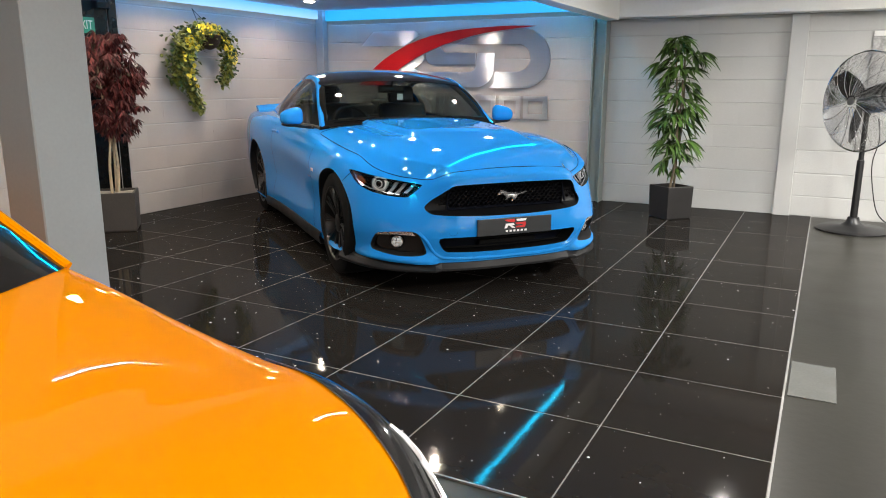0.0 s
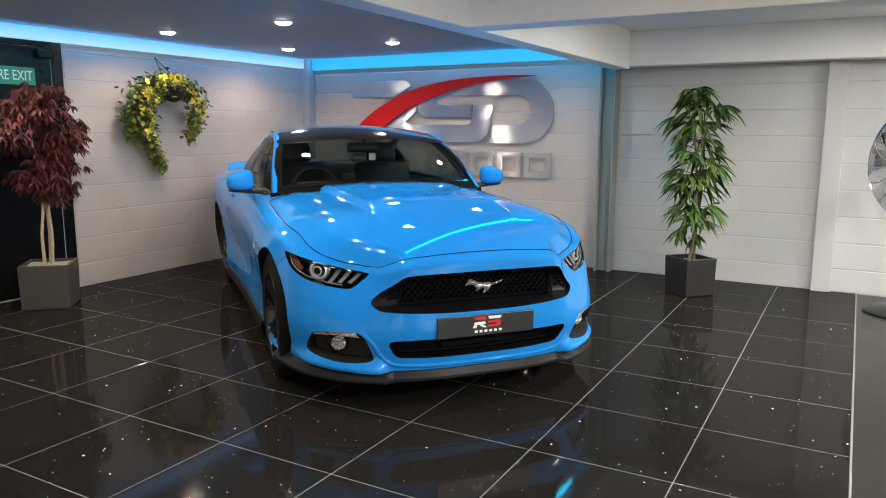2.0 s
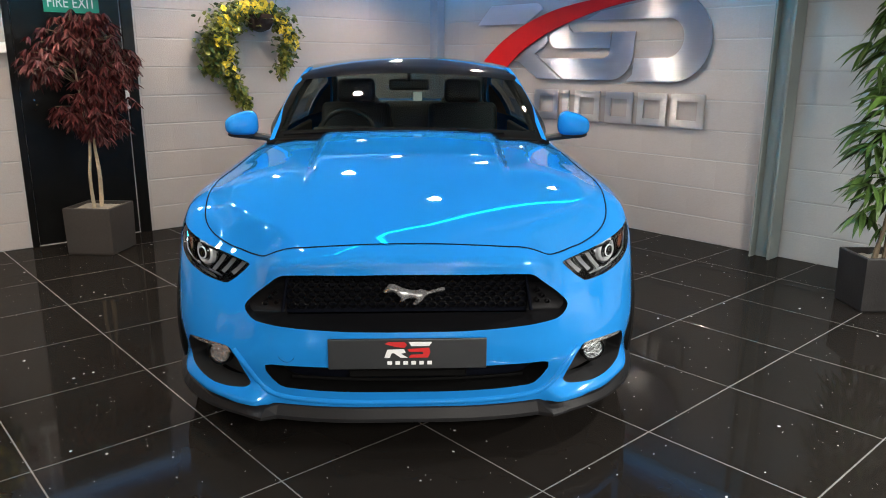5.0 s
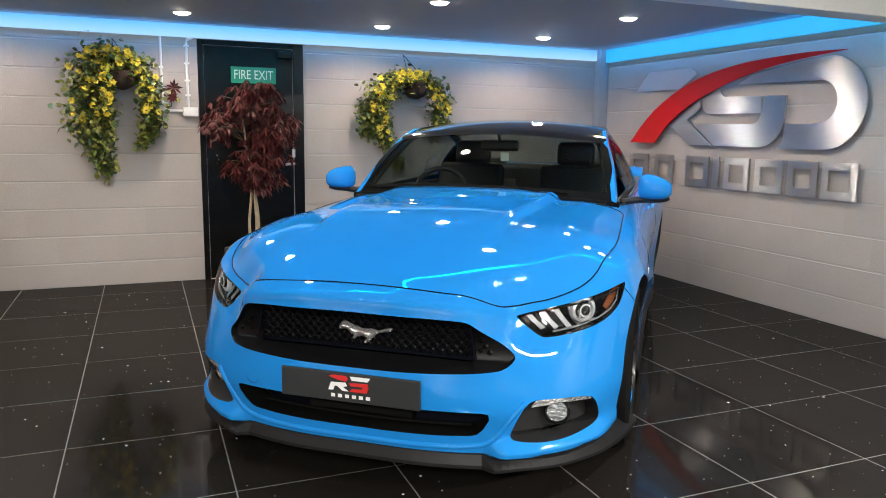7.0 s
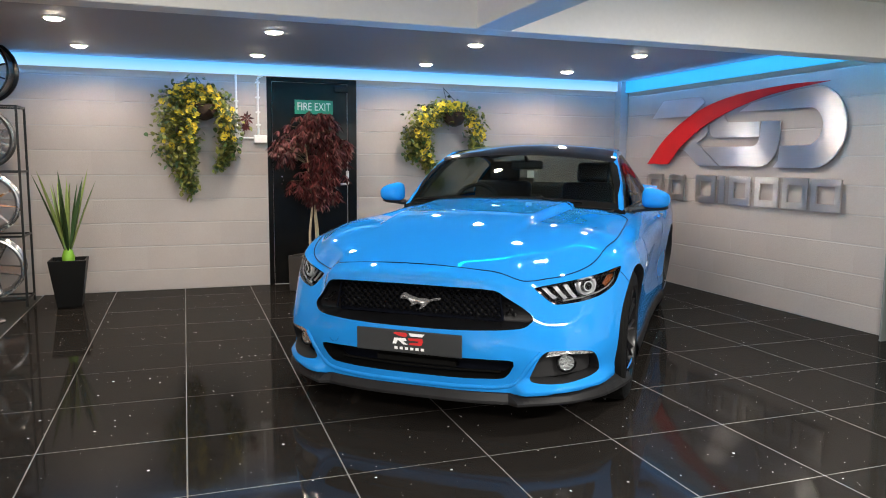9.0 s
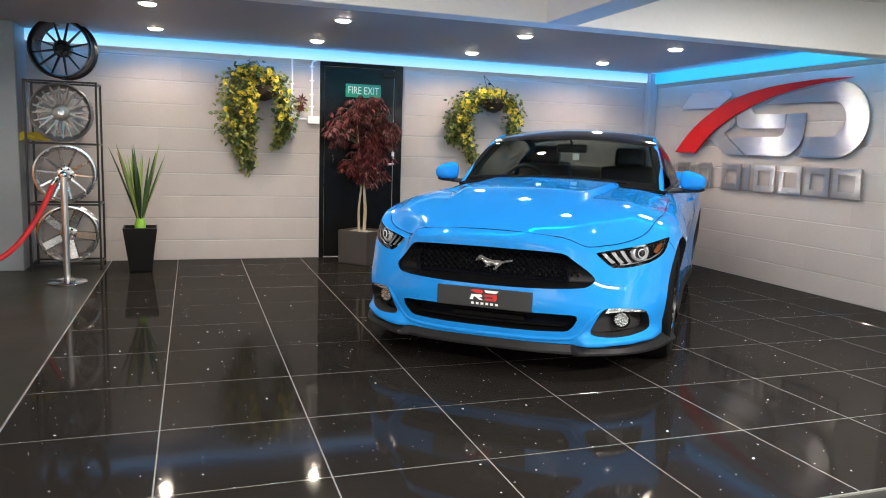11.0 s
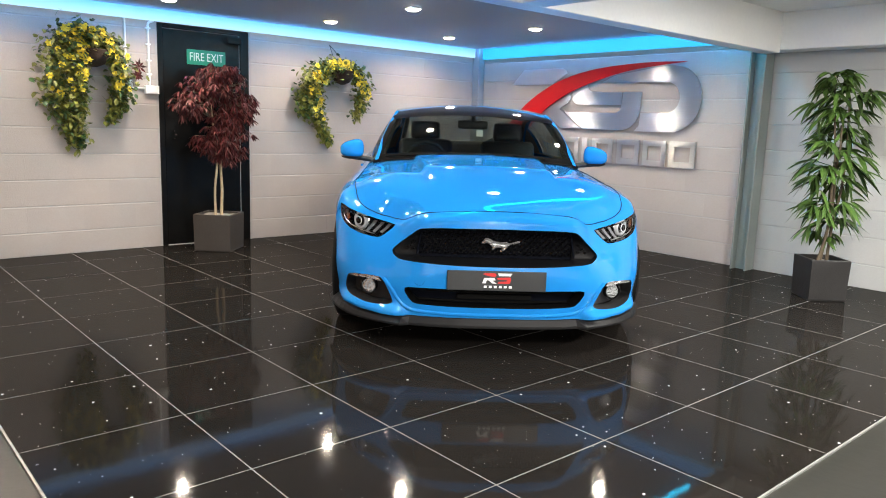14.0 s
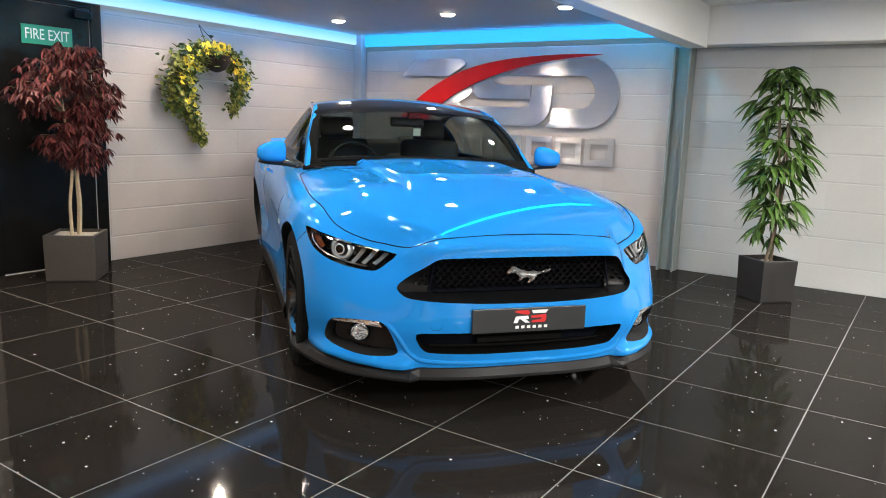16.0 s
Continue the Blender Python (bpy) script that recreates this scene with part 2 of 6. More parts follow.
def tube(path, r, n=8, bm=None, taper=None):
    """A round tube along points; taper: the end's radius."""
    bm = bm or bmesh.new()
    pts = [Vector(p) for p in path]
    rings = []
    up = Vector((0.03, 0.02, 1)).normalized()
    for i, p in enumerate(pts):
        d = (pts[min(i + 1, len(pts) - 1)] - pts[max(i - 1, 0)]).normalized()
        a = d.cross(up if abs(d.dot(up)) < 0.95 else Vector((1, 0, 0))).normalized()
        b = d.cross(a)
        rad = r if taper is None else r + (taper - r) * i / (len(pts) - 1)
        rings.append([bm.verts.new(p + rad * (math.cos(2 * math.pi * k / n) * a + math.sin(2 * math.pi * k / n) * b)) for k in range(n)])
    for a, b in zip(rings, rings[1:]):
        for k in range(n):
            bm.faces.new((a[k], a[(k + 1) % n], b[(k + 1) % n], b[k]))
    bm.faces.new(rings[0][::-1])
    bm.faces.new(rings[-1])
    return bm


def plate(points, depth, axis_m, bm=None, bevel=0.0):
    """A flat outline (2D points) thickened by depth along local z, placed by axis_m."""
    bm = bm or bmesh.new()
    lo = [bm.verts.new(axis_m @ Vector((x, y, 0))) for x, y in points]
    hi = [bm.verts.new(axis_m @ Vector((x, y, depth))) for x, y in points]
    n = len(points)
    for a, b, c in tessellate_polygon([[Vector((x, y, 0)) for x, y in points]]):
        bm.faces.new((hi[a], hi[b], hi[c]))
        bm.faces.new((lo[c], lo[b], lo[a]))
    for k in range(n):
        bm.faces.new((lo[k], lo[(k + 1) % n], hi[(k + 1) % n], hi[k]))
    bmesh.ops.recalc_face_normals(bm, faces=bm.faces[:])
    return bm


# ---- structure ----
floor = mesh_object("floor", box(-6.2, FLOOR_E, FLOOR_S, 8.2, -0.12, -0.0007), M_GROUT)
tagged(floor, "black polished sparkle quartz tiles with pale grout", "floor", kind="structure")
floor_2 = mesh_object("floor_2", box(FLOOR_E + 0.007, 7.5, -6.0, 8.2, -0.12, -0.006), M_VINYL)
tagged(floor_2, "dark olive-grey smooth sheet flooring", "floor", kind="structure")
floor_3 = mesh_object("floor_3", box(-6.2, FLOOR_E + 0.007, -6.0, FLOOR_S - 0.007, -0.12, -0.006), M_VINYL)
tagged(floor_3, "dark olive-grey smooth sheet flooring beside the tiled stand", "floor", kind="structure")
trim = mesh_object("trim_1", box(FLOOR_E, FLOOR_E + 0.007, FLOOR_S - 0.007, WALL_N - 0.02, -0.05, 0.001), M_TRIM)
tagged(trim, "thin pale metal edge strip along the tiles", "edge strip", kind="structure")
trim = mesh_object("trim_2", box(-5.8, FLOOR_E, FLOOR_S - 0.007, FLOOR_S, -0.05, 0.001), M_TRIM)
tagged(trim, "thin pale metal edge strip along the tiles", "edge strip", kind="structure")

wall_w = mesh_object("wall_west", box(WALL_W - 0.25, WALL_W - 0.006, -6.0, WALL_N + 0.25, -0.1, 2.4), M_MORTAR)
tagged(wall_w, "grey painted block wall", "wall", kind="structure")
wall_n = mesh_object("wall_north", box(WALL_W - 0.006, -2.09, WALL_N + 0.006, WALL_N + 0.25, -0.1, 2.4), M_MORTAR)
tagged(wall_n, "grey painted block wall behind the raised metal sign", "wall", kind="structure")
wall_n2 = mesh_object("wall_north_2", box(-2.09, 7.5, WALL_N + 0.006, WALL_N + 0.25, -0.1, 2.4), M_MORTARW)
tagged(wall_n2, "white painted block wall", "wall", kind="structure")
wall_e = mesh_object("wall_east", box(7.3, 7.5, -6.0, WALL_N + 0.006, -0.1, 2.4), M_WHITE)
tagged(wall_e, "plain white painted wall", "wall", kind="structure")
wall_s = mesh_object("wall_south", box(WALL_W - 0.006, 7.3, -6.0, -5.8, -0.1, 2.4), M_WHITE)
tagged(wall_s, "plain white painted wall", "wall", kind="structure")
ceiling = mesh_object("ceiling", box(WALL_W - 0.006, -2.08, -5.8, WALL_N + 0.006, SOFFIT, 2.4), M_SOFFIT)
tagged(ceiling, "dark grey painted low ceiling with round downlights", "ceiling", kind="structure")
ceiling_2 = mesh_object("ceiling_2", box(-2.08, 7.3, -5.8, WALL_N + 0.006, 2.22, 2.4), M_WHITE)
tagged(ceiling_2, "white painted ceiling between the beams", "ceiling", kind="structure")
beam = mesh_object("beam_1", box(-2.08, -1.93, -5.8, WALL_N - 0.22, 1.89, 2.22, 0.004), M_WHITE)
tagged(beam, "white boxed-in ceiling beam", "beam", kind="structure")
beam = mesh_object("beam_2", box(-1.93, 7.3, 4.56, 4.75, 1.893, 2.22, 0.004), M_WHITE)
tagged(beam, "white boxed-in ceiling beam", "beam", kind="structure")
beam = mesh_object("beam_3", box(-2.08, 7.3, WALL_N - 0.22, WALL_N, 1.915, 2.22, 0.004), M_WHITE)
tagged(beam, "white boxed-in ceiling beam along the wall", "beam", kind="structure")
pillar = mesh_object("pillar_1", box(-2.09, -1.93, 1.29, 1.487, -0.006, 1.89, 0.004), M_PIER)
tagged(pillar, "smooth grey painted pillar", "pillar", kind="structure")
pier = mesh_object("pillar_2", box(WALL_W - 0.006, -5.35, 0.5, 1.27, -0.006, SOFFIT, 0.006), M_PIER)
tagged(pier, "grey painted wall pier", "pillar", kind="structure")
post = mesh_object("pillar_3", box(WALL_W, WALL_W + 0.11, WALL_N - 0.10, WALL_N, 0, SOFFIT, 0.003), M_POST)
tagged(post, "grey painted boxed post in the wall corner", "pillar", kind="structure")


def steel_column():
    bm = box(-2.215, -2.20, WALL_N - 0.16, WALL_N - 0.005, 0, 1.915, 0.002)
    box(-2.20, -2.085, WALL_N - 0.09, WALL_N - 0.076, 0, 1.915, 0.002, bm=bm)
    box(-2.085, -2.07, WALL_N - 0.16, WALL_N - 0.005, 0, 1.915, 0.002, bm=bm)
    box(-2.20, -2.085, WALL_N - 0.076, WALL_N - 0.005, 0, 1.915, bm=bm)
    ob = mesh_object("pillar_4", bm, M_STEEL_GREY)
    tagged(ob, "grey-green painted steel section column", "pillar", kind="structure")


steel_column()
post = mesh_object("pillar_5", box(-0.335, -0.185, WALL_N - 0.06, WALL_N + 0.006, 0, 1.915, 0.003), M_BLOCKW)
tagged(post, "white painted post on the block wall", "pillar", kind="structure")

# Glowing bands stand in for a cove that hidden light tape would brighten.
band = mesh_object("trim_3", box(WALL_W, WALL_W + 0.040, 1.27, WALL_N - 0.10, 2.035, SOFFIT - 0.001), M_COVE_W)
tagged(band, "pale blue glowing band under the ceiling, in place of a lit cove", "light strip", kind="structure")
band = mesh_object("trim_4", box(WALL_W + 0.11, -2.215, WALL_N - 0.040, WALL_N, 2.015, SOFFIT - 0.001), M_COVE_N)
tagged(band, "cyan glowing band under the ceiling, in place of a lit cove", "light strip", kind="structure")
band = mesh_object("trim_5", box(-2.335, -2.315, 1.3, WALL_N - 0.30, SOFFIT - 0.012, SOFFIT - 0.001), M_LED_LINE)
tagged(band, "thin glowing cyan light line beside the beam", "light strip", kind="structure")


def downlight():
    top = empty("downlight")
    part("rim", lathe([(0.070, 0.0), (0.070, -0.004), (0.066, -0.009), (0.060, -0.009), (0.056, -0.003)], 28, caps=False), M_PVC, top, "white rim", True)
    part("lens", lathe([(0.054, -0.004), (0.052, -0.012), (0.042, -0.018), (0.020, -0.021)], 24), M_LAMP, top, "glowing warm white lens")
    return tagged(top, "round recessed downlight, lit warm white", "downlight", "ceiling downlights")


first = downlight()
first.matrix_world = pose(*DOWNLIGHTS[0], SOFFIT)
for px, py in DOWNLIGHTS[1:]:
    copy_thing(first, pose(px, py, SOFFIT))


# Housing for each unseen panel, added along with its lamp.
def light_panel(x, y, sx, sy):
    top = empty("light_panel", pose(x, y, 2.22))
    bm = box(-sx / 2 - 0.02, sx / 2 + 0.02, -sy / 2 - 0.02, sy / 2 + 0.02, -0.028, 0, 0.003)
    part("frame", bm, M_PVC, top, "white frame")
    part("diffuser", box(-sx / 2, sx / 2, -sy / 2, sy / 2, -0.031, -0.0285), M_UNSEEN_PANEL, top, "glowing white diffuser")
    tagged(top, "flat white ceiling light panel, lit, unseen and mostly added as fill", "light panel", "ceiling light panels")


for px, py, sx, sy, w in UNSEEN_PANELS:
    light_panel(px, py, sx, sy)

COURSE, Z_COURSE = 0.2215, -0.0265          # block courses
DOOR = (3.985, 4.790, 2.03)

# ---- the blue coupe ----

M_BLUE = mat("blue_car_paint", (0.013, 0.212, 0.60), 0.5, var=0.015, scale=30, bscale=400, coat=1.0, coat_rough=0.008, spec=0.0, coat_ior=1.45)
M_GLOSSBLACK = mat("gloss_black_paint", (0.006, 0.006, 0.007), 0.12, var=0.05, coat=1.0, spec=0.1)
M_BLACKPLASTIC = mat("black_plastic", (0.012, 0.012, 0.013), 0.5, var=0.12, bump=0.1, bscale=300)
M_LIP = mat("matt_dark_plastic", (0.011, 0.011, 0.012), 0.45, var=0.12, bump=0.06, bscale=200, spec=0.18)
M_GRILLE = mat("grille_plastic", (0.006, 0.006, 0.007), 0.42, var=0.1, spec=0.35)
M_SATINBLACK = mat("satin_black_plastic", (0.006, 0.006, 0.007), 0.42, var=0.1, bump=0.05, bscale=300, spec=0.18)
M_CRYSTAL = mat("cut_lamp_glass", (0.80, 0.81, 0.83), 0.10, metal=0.85, var=0.1, scale=60, bump=1.0, bscale=70, coat=0.5)
M_COWL = mat("cowl_black", (0.006, 0.006, 0.006), 0.85, var=0.1, spec=0.03)
M_BAR = mat("pearl_light_bar", (0.17, 0.17, 0.18), 0.3, metal=0.2, var=0.08, scale=40)
M_TYRE = mat("tyre_rubber", (0.004, 0.004, 0.004), 0.8, var=0.15, bump=0.1, spec=0.12)
M_ALLOYBLACK = mat("black_alloy", (0.006, 0.006, 0.007), 0.30, metal=0.0, var=0.1, coat=0.35, spec=0.3)
M_LAMPCHROME = mat("lamp_reflector", (0.75, 0.75, 0.77), 0.22, metal=0.35, var=0.06, scale=40)
M_EMBLEM = mat("emblem_chrome", (0.72, 0.72, 0.74), 0.14, metal=0.75, var=0.05, scale=40)
M_AMBER = mat("amber_plastic", (0.135, 0.030, 0.003), 0.25, var=0.05, coat=0.5)
M_CABIN = mat("dark_cabin_trim", (0.016, 0.015, 0.014), 0.65, var=0.15, bump=0.1)
M_LEATHER = mat("black_leather", (0.012, 0.012, 0.012), 0.45, var=0.15, bump=0.2, bscale=150)
M_CABINPALE = mat("grey_trim", (0.05, 0.048, 0.044), 0.7, var=0.1)
M_BRAKE = mat("brake_steel", (0.05, 0.05, 0.05), 0.45, metal=0.6)
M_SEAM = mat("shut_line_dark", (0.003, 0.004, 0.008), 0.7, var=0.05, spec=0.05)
M_PLATE = mat("number_plate_grey", (0.024, 0.026, 0.028), 0.35, var=0.05)
M_BADGE_RED = mat("badge_red", (0.55, 0.02, 0.02), 0.4, var=0.03)
M_BADGE_WHITE = mat("badge_white", (0.8, 0.8, 0.8), 0.4, var=0.02)


def thin_glass(name, tint):
    m = bpy.data.materials.new(name)
    m.use_nodes = True
    nt = m.node_tree
    nt.nodes.clear()
    out = nt.nodes.new("ShaderNodeOutputMaterial")
    mix = nt.nodes.new("ShaderNodeMixShader")
    fw = nt.nodes.new("ShaderNodeLayerWeight")
    fw.inputs[0].default_value = 0.5
    fp = nt.nodes.new("ShaderNodeMath")
    fp.operation = "POWER"
    fp.inputs[1].default_value = 5.0
    fr = nt.nodes.new("ShaderNodeMapRange")
    fr.inputs[3].default_value, fr.inputs[4].default_value = 0.035, 0.65
    nt.links.new(fw.outputs["Facing"], fp.inputs[0])
    nt.links.new(fp.outputs[0], fr.inputs[0])
    tr = nt.nodes.new("ShaderNodeBsdfTransparent")
    tr.inputs[0].default_value = (*tint, 1)
    gl = nt.nodes.new("ShaderNodeBsdfGlossy")
    gl.inputs["Roughness"].default_value = 0.01
    nt.links.new(fr.outputs[0], mix.inputs[0])
    nt.links.new(tr.outputs[0], mix.inputs[1])
    nt.links.new(gl.outputs[0], mix.inputs[2])
    nt.links.new(mix.outputs[0], out.inputs[0])
    return m


M_WINDOW = thin_glass("tinted_car_glass", (0.44, 0.48, 0.45))
M_SIDEGLASS = thin_glass("dark_car_glass", (0.42, 0.46, 0.44))
M_LENS = thin_glass("clear_lens", (0.92, 0.94, 0.95))


def hermite(xs, ys, x):
    xs, ys = np.asarray(xs, float), np.asarray(ys, float)
    d = np.diff(ys, axis=0) / (np.diff(xs).reshape(-1, *([1] * (ys.ndim - 1))))
    h = np.diff(xs)
    m = np.zeros_like(ys)
    m[0], m[-1] = d[0], d[-1]
    w = (h[1:] / (h[1:] + h[:-1])).reshape(-1, *([1] * (ys.ndim - 1)))
    m[1:-1] = w * d[:-1] + (1 - w) * d[1:]
    x = min(max(x, xs[0]), xs[-1])
    i = min(int(np.searchsorted(xs, x, side="right")) - 1, len(xs) - 2)
    t = (x - xs[i]) / h[i]
    t2, t3 = t * t, t * t * t
    return (2 * t3 - 3 * t2 + 1) * ys[i] + (t3 - 2 * t2 + t) * h[i] * m[i] + (-2 * t3 + 3 * t2) * ys[i + 1] + (t3 - t2) * h[i] * m[i + 1]


# plan point (back from the nose, half width), foot and shoulder heights, inward offsets up the side
FRAC = (0.0, 0.15, 0.35, 0.55, 0.75, 0.88, 0.96, 1.0)
STATIONS = [
    ((0.000, 0.00), 0.185, 0.772, (0.06, 0.04, 0.00, 0.005, -0.020, -0.030, -0.018, 0.030)),
    ((0.006, 0.25), 0.185, 0.767, (0.06, 0.04, 0.00, 0.005, -0.018, -0.028, -0.016, 0.030)),
    ((0.035, 0.42), 0.185, 0.744, (0.06, 0.04, 0.00, 0.008, -0.006, -0.006, 0.008, 0.040)),
    ((0.085, 0.54), 0.185, 0.699, (0.05, 0.03, 0.00, 0.012, 0.040, 0.066, 0.082, 0.098)),
    ((0.175, 0.68), 0.19, 0.703, (0.05, 0.02, 0.00, 0.018, 0.058, 0.090, 0.106, 0.122)),
    ((0.300, 0.79), 0.195, 0.726, (0.05, 0.02, 0.00, 0.016, 0.048, 0.074, 0.092, 0.112)),
    ((0.450, 0.868), 0.195, 0.760, (0.04, 0.02, 0.00, 0.010, 0.026, 0.046, 0.070, 0.105)),
    ((0.600, 0.905), 0.19, 0.808, (0.03, 0.01, 0.00, 0.000, 0.012, 0.032, 0.064, 0.112)),
    ((0.850, 0.935), 0.17, 0.835, (0.03, 0.015, 0.01, 0.00, 0.000, 0.026, 0.060, 0.112)),
    ((1.200, 0.938), 0.17, 0.858, (0.04, 0.03, 0.030, 0.012, 0.000, 0.030, 0.068, 0.122)),
    ((1.700, 0.926), 0.17, 0.892, (0.03, 0.02, 0.040, 0.025, 0.000, 0.030, 0.070, 0.122)),
    ((2.300, 0.922), 0.17, 0.922, (0.03, 0.02, 0.045, 0.028, 0.000, 0.030, 0.070, 0.112)),
    ((2.900, 0.935), 0.17, 0.942, (0.03, 0.02, 0.035, 0.015, 0.000, 0.026, 0.066, 0.112)),
    ((3.300, 0.958), 0.17, 0.956, (0.03, 0.02, 0.015, 0.006, 0.000, 0.020, 0.060, 0.112)),
    ((3.600, 0.966), 0.17, 0.962, (0.03, 0.02, 0.010, 0.000, 0.000, 0.020, 0.060, 0.122)),
    ((4.000, 0.955), 0.18, 0.965, (0.04, 0.02, 0.000, 0.000, 0.000, 0.020, 0.060, 0.122)),
    ((4.350, 0.900), 0.22, 0.965, (0.05, 0.02, 0.000, 0.000, 0.000, 0.020, 0.050, 0.100)),
    ((4.580, 0.780), 0.25, 0.965, (0.06, 0.03, 0.000, 0.000, 0.010, 0.030, 0.050, 0.080)),
    ((4.660, 0.600), 0.26, 0.970, (0.07, 0.04, 0.000, 0.000, 0.020, 0.040, 0.050, 0.070)),
    ((4.690, 0.300), 0.26, 0.975, (0.08, 0.04, 0.000, 0.000, 0.030, 0.050, 0.050, 0.060)),
    ((4.700, 0.000), 0.26, 0.978, (0.08, 0.04, 0.000, 0.000, 0.030, 0.050, 0.050, 0.060)),
]


def car_tables():
    plan = np.array([s[0] for s in STATIONS])
    chord = np.concatenate([[0], np.cumsum(np.hypot(*np.diff(plan, axis=0).T))])
    data = np.array([[*s[0], s[1], s[2], *s[3]] for s in STATIONS])
    n = 900
    ss = np.linspace(0, chord[-1], n)
    tab = np.array([hermite(chord, data, s) for s in ss])
    tab[0, 1] = 0
    d = np.gradient(tab[:, :2], ss, axis=0)
    d[0] = (0, 1)
    d[-1] = (0, -1)
    d /= np.linalg.norm(d, axis=1)[:, None]
    inward = np.stack([d[:, 1], -d[:, 0]], axis=1)
    fine = np.linspace(0, 1, 60)
    prof = np.array([[hermite(FRAC, row[4:], f) for f in fine] for row in tab])
    return ss, tab, inward, prof


CS, CTAB, CIN, CPROF = car_tables()
S_END = CS[-1]


def ease(x):
    x = min(1.0, max(0.0, x))
    return x * x * (3 - 2 * x)


def chin(v, z):
    """How far the blade under each fog lamp stands out."""
    low = 0.05 * max(0.0, v - 0.6)
    return 0.050 * ease((v - 0.47) / 0.06) * (1 - ease((v - 0.80) / 0.12)) * ease((z - 0.186 - low) / 0.014) * ease((0.272 + low - z) / 0.062)


def belt(s, z):
    """A place on the car's flank: s metres round from the nose (negative on the right-hand side), at height z."""
    a = min(abs(s), S_END)
    k = a / S_END * (len(CS) - 1)
    i = min(int(k), len(CS) - 2)
    f = k - i
    row = CTAB[i] * (1 - f) + CTAB[i + 1] * f
    inn = CIN[i] * (1 - f) + CIN[i + 1] * f
    pr = CPROF[i] * (1 - f) + CPROF[i + 1] * f
    t = min(max((z - row[2]) / (row[3] - row[2]), 0), 1) * 59
    j = min(int(t), 58)
    off = pr[j] + (pr[j + 1] - pr[j]) * (t - j)
    p = row[:2] + inn * (off - chin(row[1], z))
    return Vector((-p[0], p[1] if s >= 0 else -p[1], z))


def limits(s):
    k = min(abs(s), S_END) / S_END * (len(CS) - 1)
    i = min(int(k), len(CS) - 2)
    row = CTAB[i] + (CTAB[i + 1] - CTAB[i]) * (k - i)
    return row[2], row[3]


def s_of_v(v, z):
    """The s at which the front reaches the half width v at height z."""
    lo, hi = 0.0, 1.35
    for _ in range(26):
        mid = (lo + hi) / 2
        if belt(mid, z).y < abs(v):
            lo = mid
        else:
            hi = mid
    return math.copysign((lo + hi) / 2, v)


def s_of_u(u, z, side=1):
    lo, hi = 0.3, S_END - 0.3
    for _ in range(26):
        mid = (lo + hi) / 2
        if -belt(mid, z).x < u:
            lo = mid
        else:
            hi = mid
    return side * (lo + hi) / 2


def resample(poly, step, closed=True):
    out = []
    n = len(poly)
    for i in range(n if closed else n - 1):
        a, b = np.array(poly[i], float), np.array(poly[(i + 1) % n], float)
        k = max(1, int(math.ceil(np.linalg.norm(b - a) / step)))
        out += [tuple(a + (b - a) * j / k) for j in range(k)]
    if not closed:
        out.append(tuple(poly[-1]))
    return out


def rounded(poly, cuts=2, closed=True):
    """Chaikin corner cutting."""
    for _ in range(cuts):
        q = []
        n = len(poly)
        for i in range(n if closed else n - 1):
            a, b = np.array(poly[i], float), np.array(poly[(i + 1) % n], float)
            q += [tuple(a * 0.75 + b * 0.25), tuple(a * 0.25 + b * 0.75)]
        if not closed:
            q = [tuple(poly[0])] + q + [tuple(poly[-1])]
        poly = q
    return poly


def inside(poly, x, y):
    c = False
    n = len(poly)
    for i in range(n):
        (x1, y1), (x2, y2) = poly[i], poly[(i + 1) % n]
        if (y1 > y) != (y2 > y) and x < (x2 - x1) * (y - y1) / (y2 - y1) + x1:
            c = not c
    return c


def inside_many(poly, pts):
    """Which of many points lie inside an outline."""
    x, y = pts[:, 0], pts[:, 1]
    c = np.zeros(len(pts), bool)
    n = len(poly)
    for i in range(n):
        (x1, y1), (x2, y2) = poly[i], poly[(i + 1) % n]
        if y1 != y2:
            c ^= ((y1 > y) != (y2 > y)) & (x < (x2 - x1) * (y - y1) / (y2 - y1) + x1)
    return c


def patch(outer, holes, grid, lift, gap=0.010, flip=False):
    """A smooth skin: triangles over a plan outline with holes, raised by lift(a, b)."""
    pts, edges = [], []
    for lp in (outer, *holes):
        k = len(pts)
        pts += lp
        edges += [(k + i, k + (i + 1) % len(lp)) for i in range(len(lp))]
    rim = np.array(pts)

    def kept(q):
        ok = inside_many(outer, q)
        for h in holes:
            ok &= ~inside_many(h, q)
        return ok

    if len(grid):
        g = np.array(grid)
        g = g[kept(g)]
        far = np.full(len(g), 1e9)
        for r in rim:
            np.minimum(far, (g[:, 0] - r[0]) ** 2 + (g[:, 1] - r[1]) ** 2, out=far)
        pts = pts + [tuple(q) for q in g[far > gap * gap]]
    res = delaunay_2d_cdt([Vector(p) for p in pts], edges, [], 0, 1e-6)
    flat = np.array([(p[0], p[1]) for p in res[0]])
    tri = np.array([f for f in res[2]])
    tri = tri[kept(flat[tri].mean(axis=1))]
    bm = bmesh.new()
    vs = [bm.verts.new(lift(float(p[0]), float(p[1]))) for p in flat]
    for fc in tri:
        try:
            bm.faces.new([vs[i] for i in (fc[::-1] if flip else fc)])
        except ValueError:
            pass
    bmesh.ops.delete(bm, geom=[v for v in bm.verts if not v.link_faces], context="VERTS")
    return bm


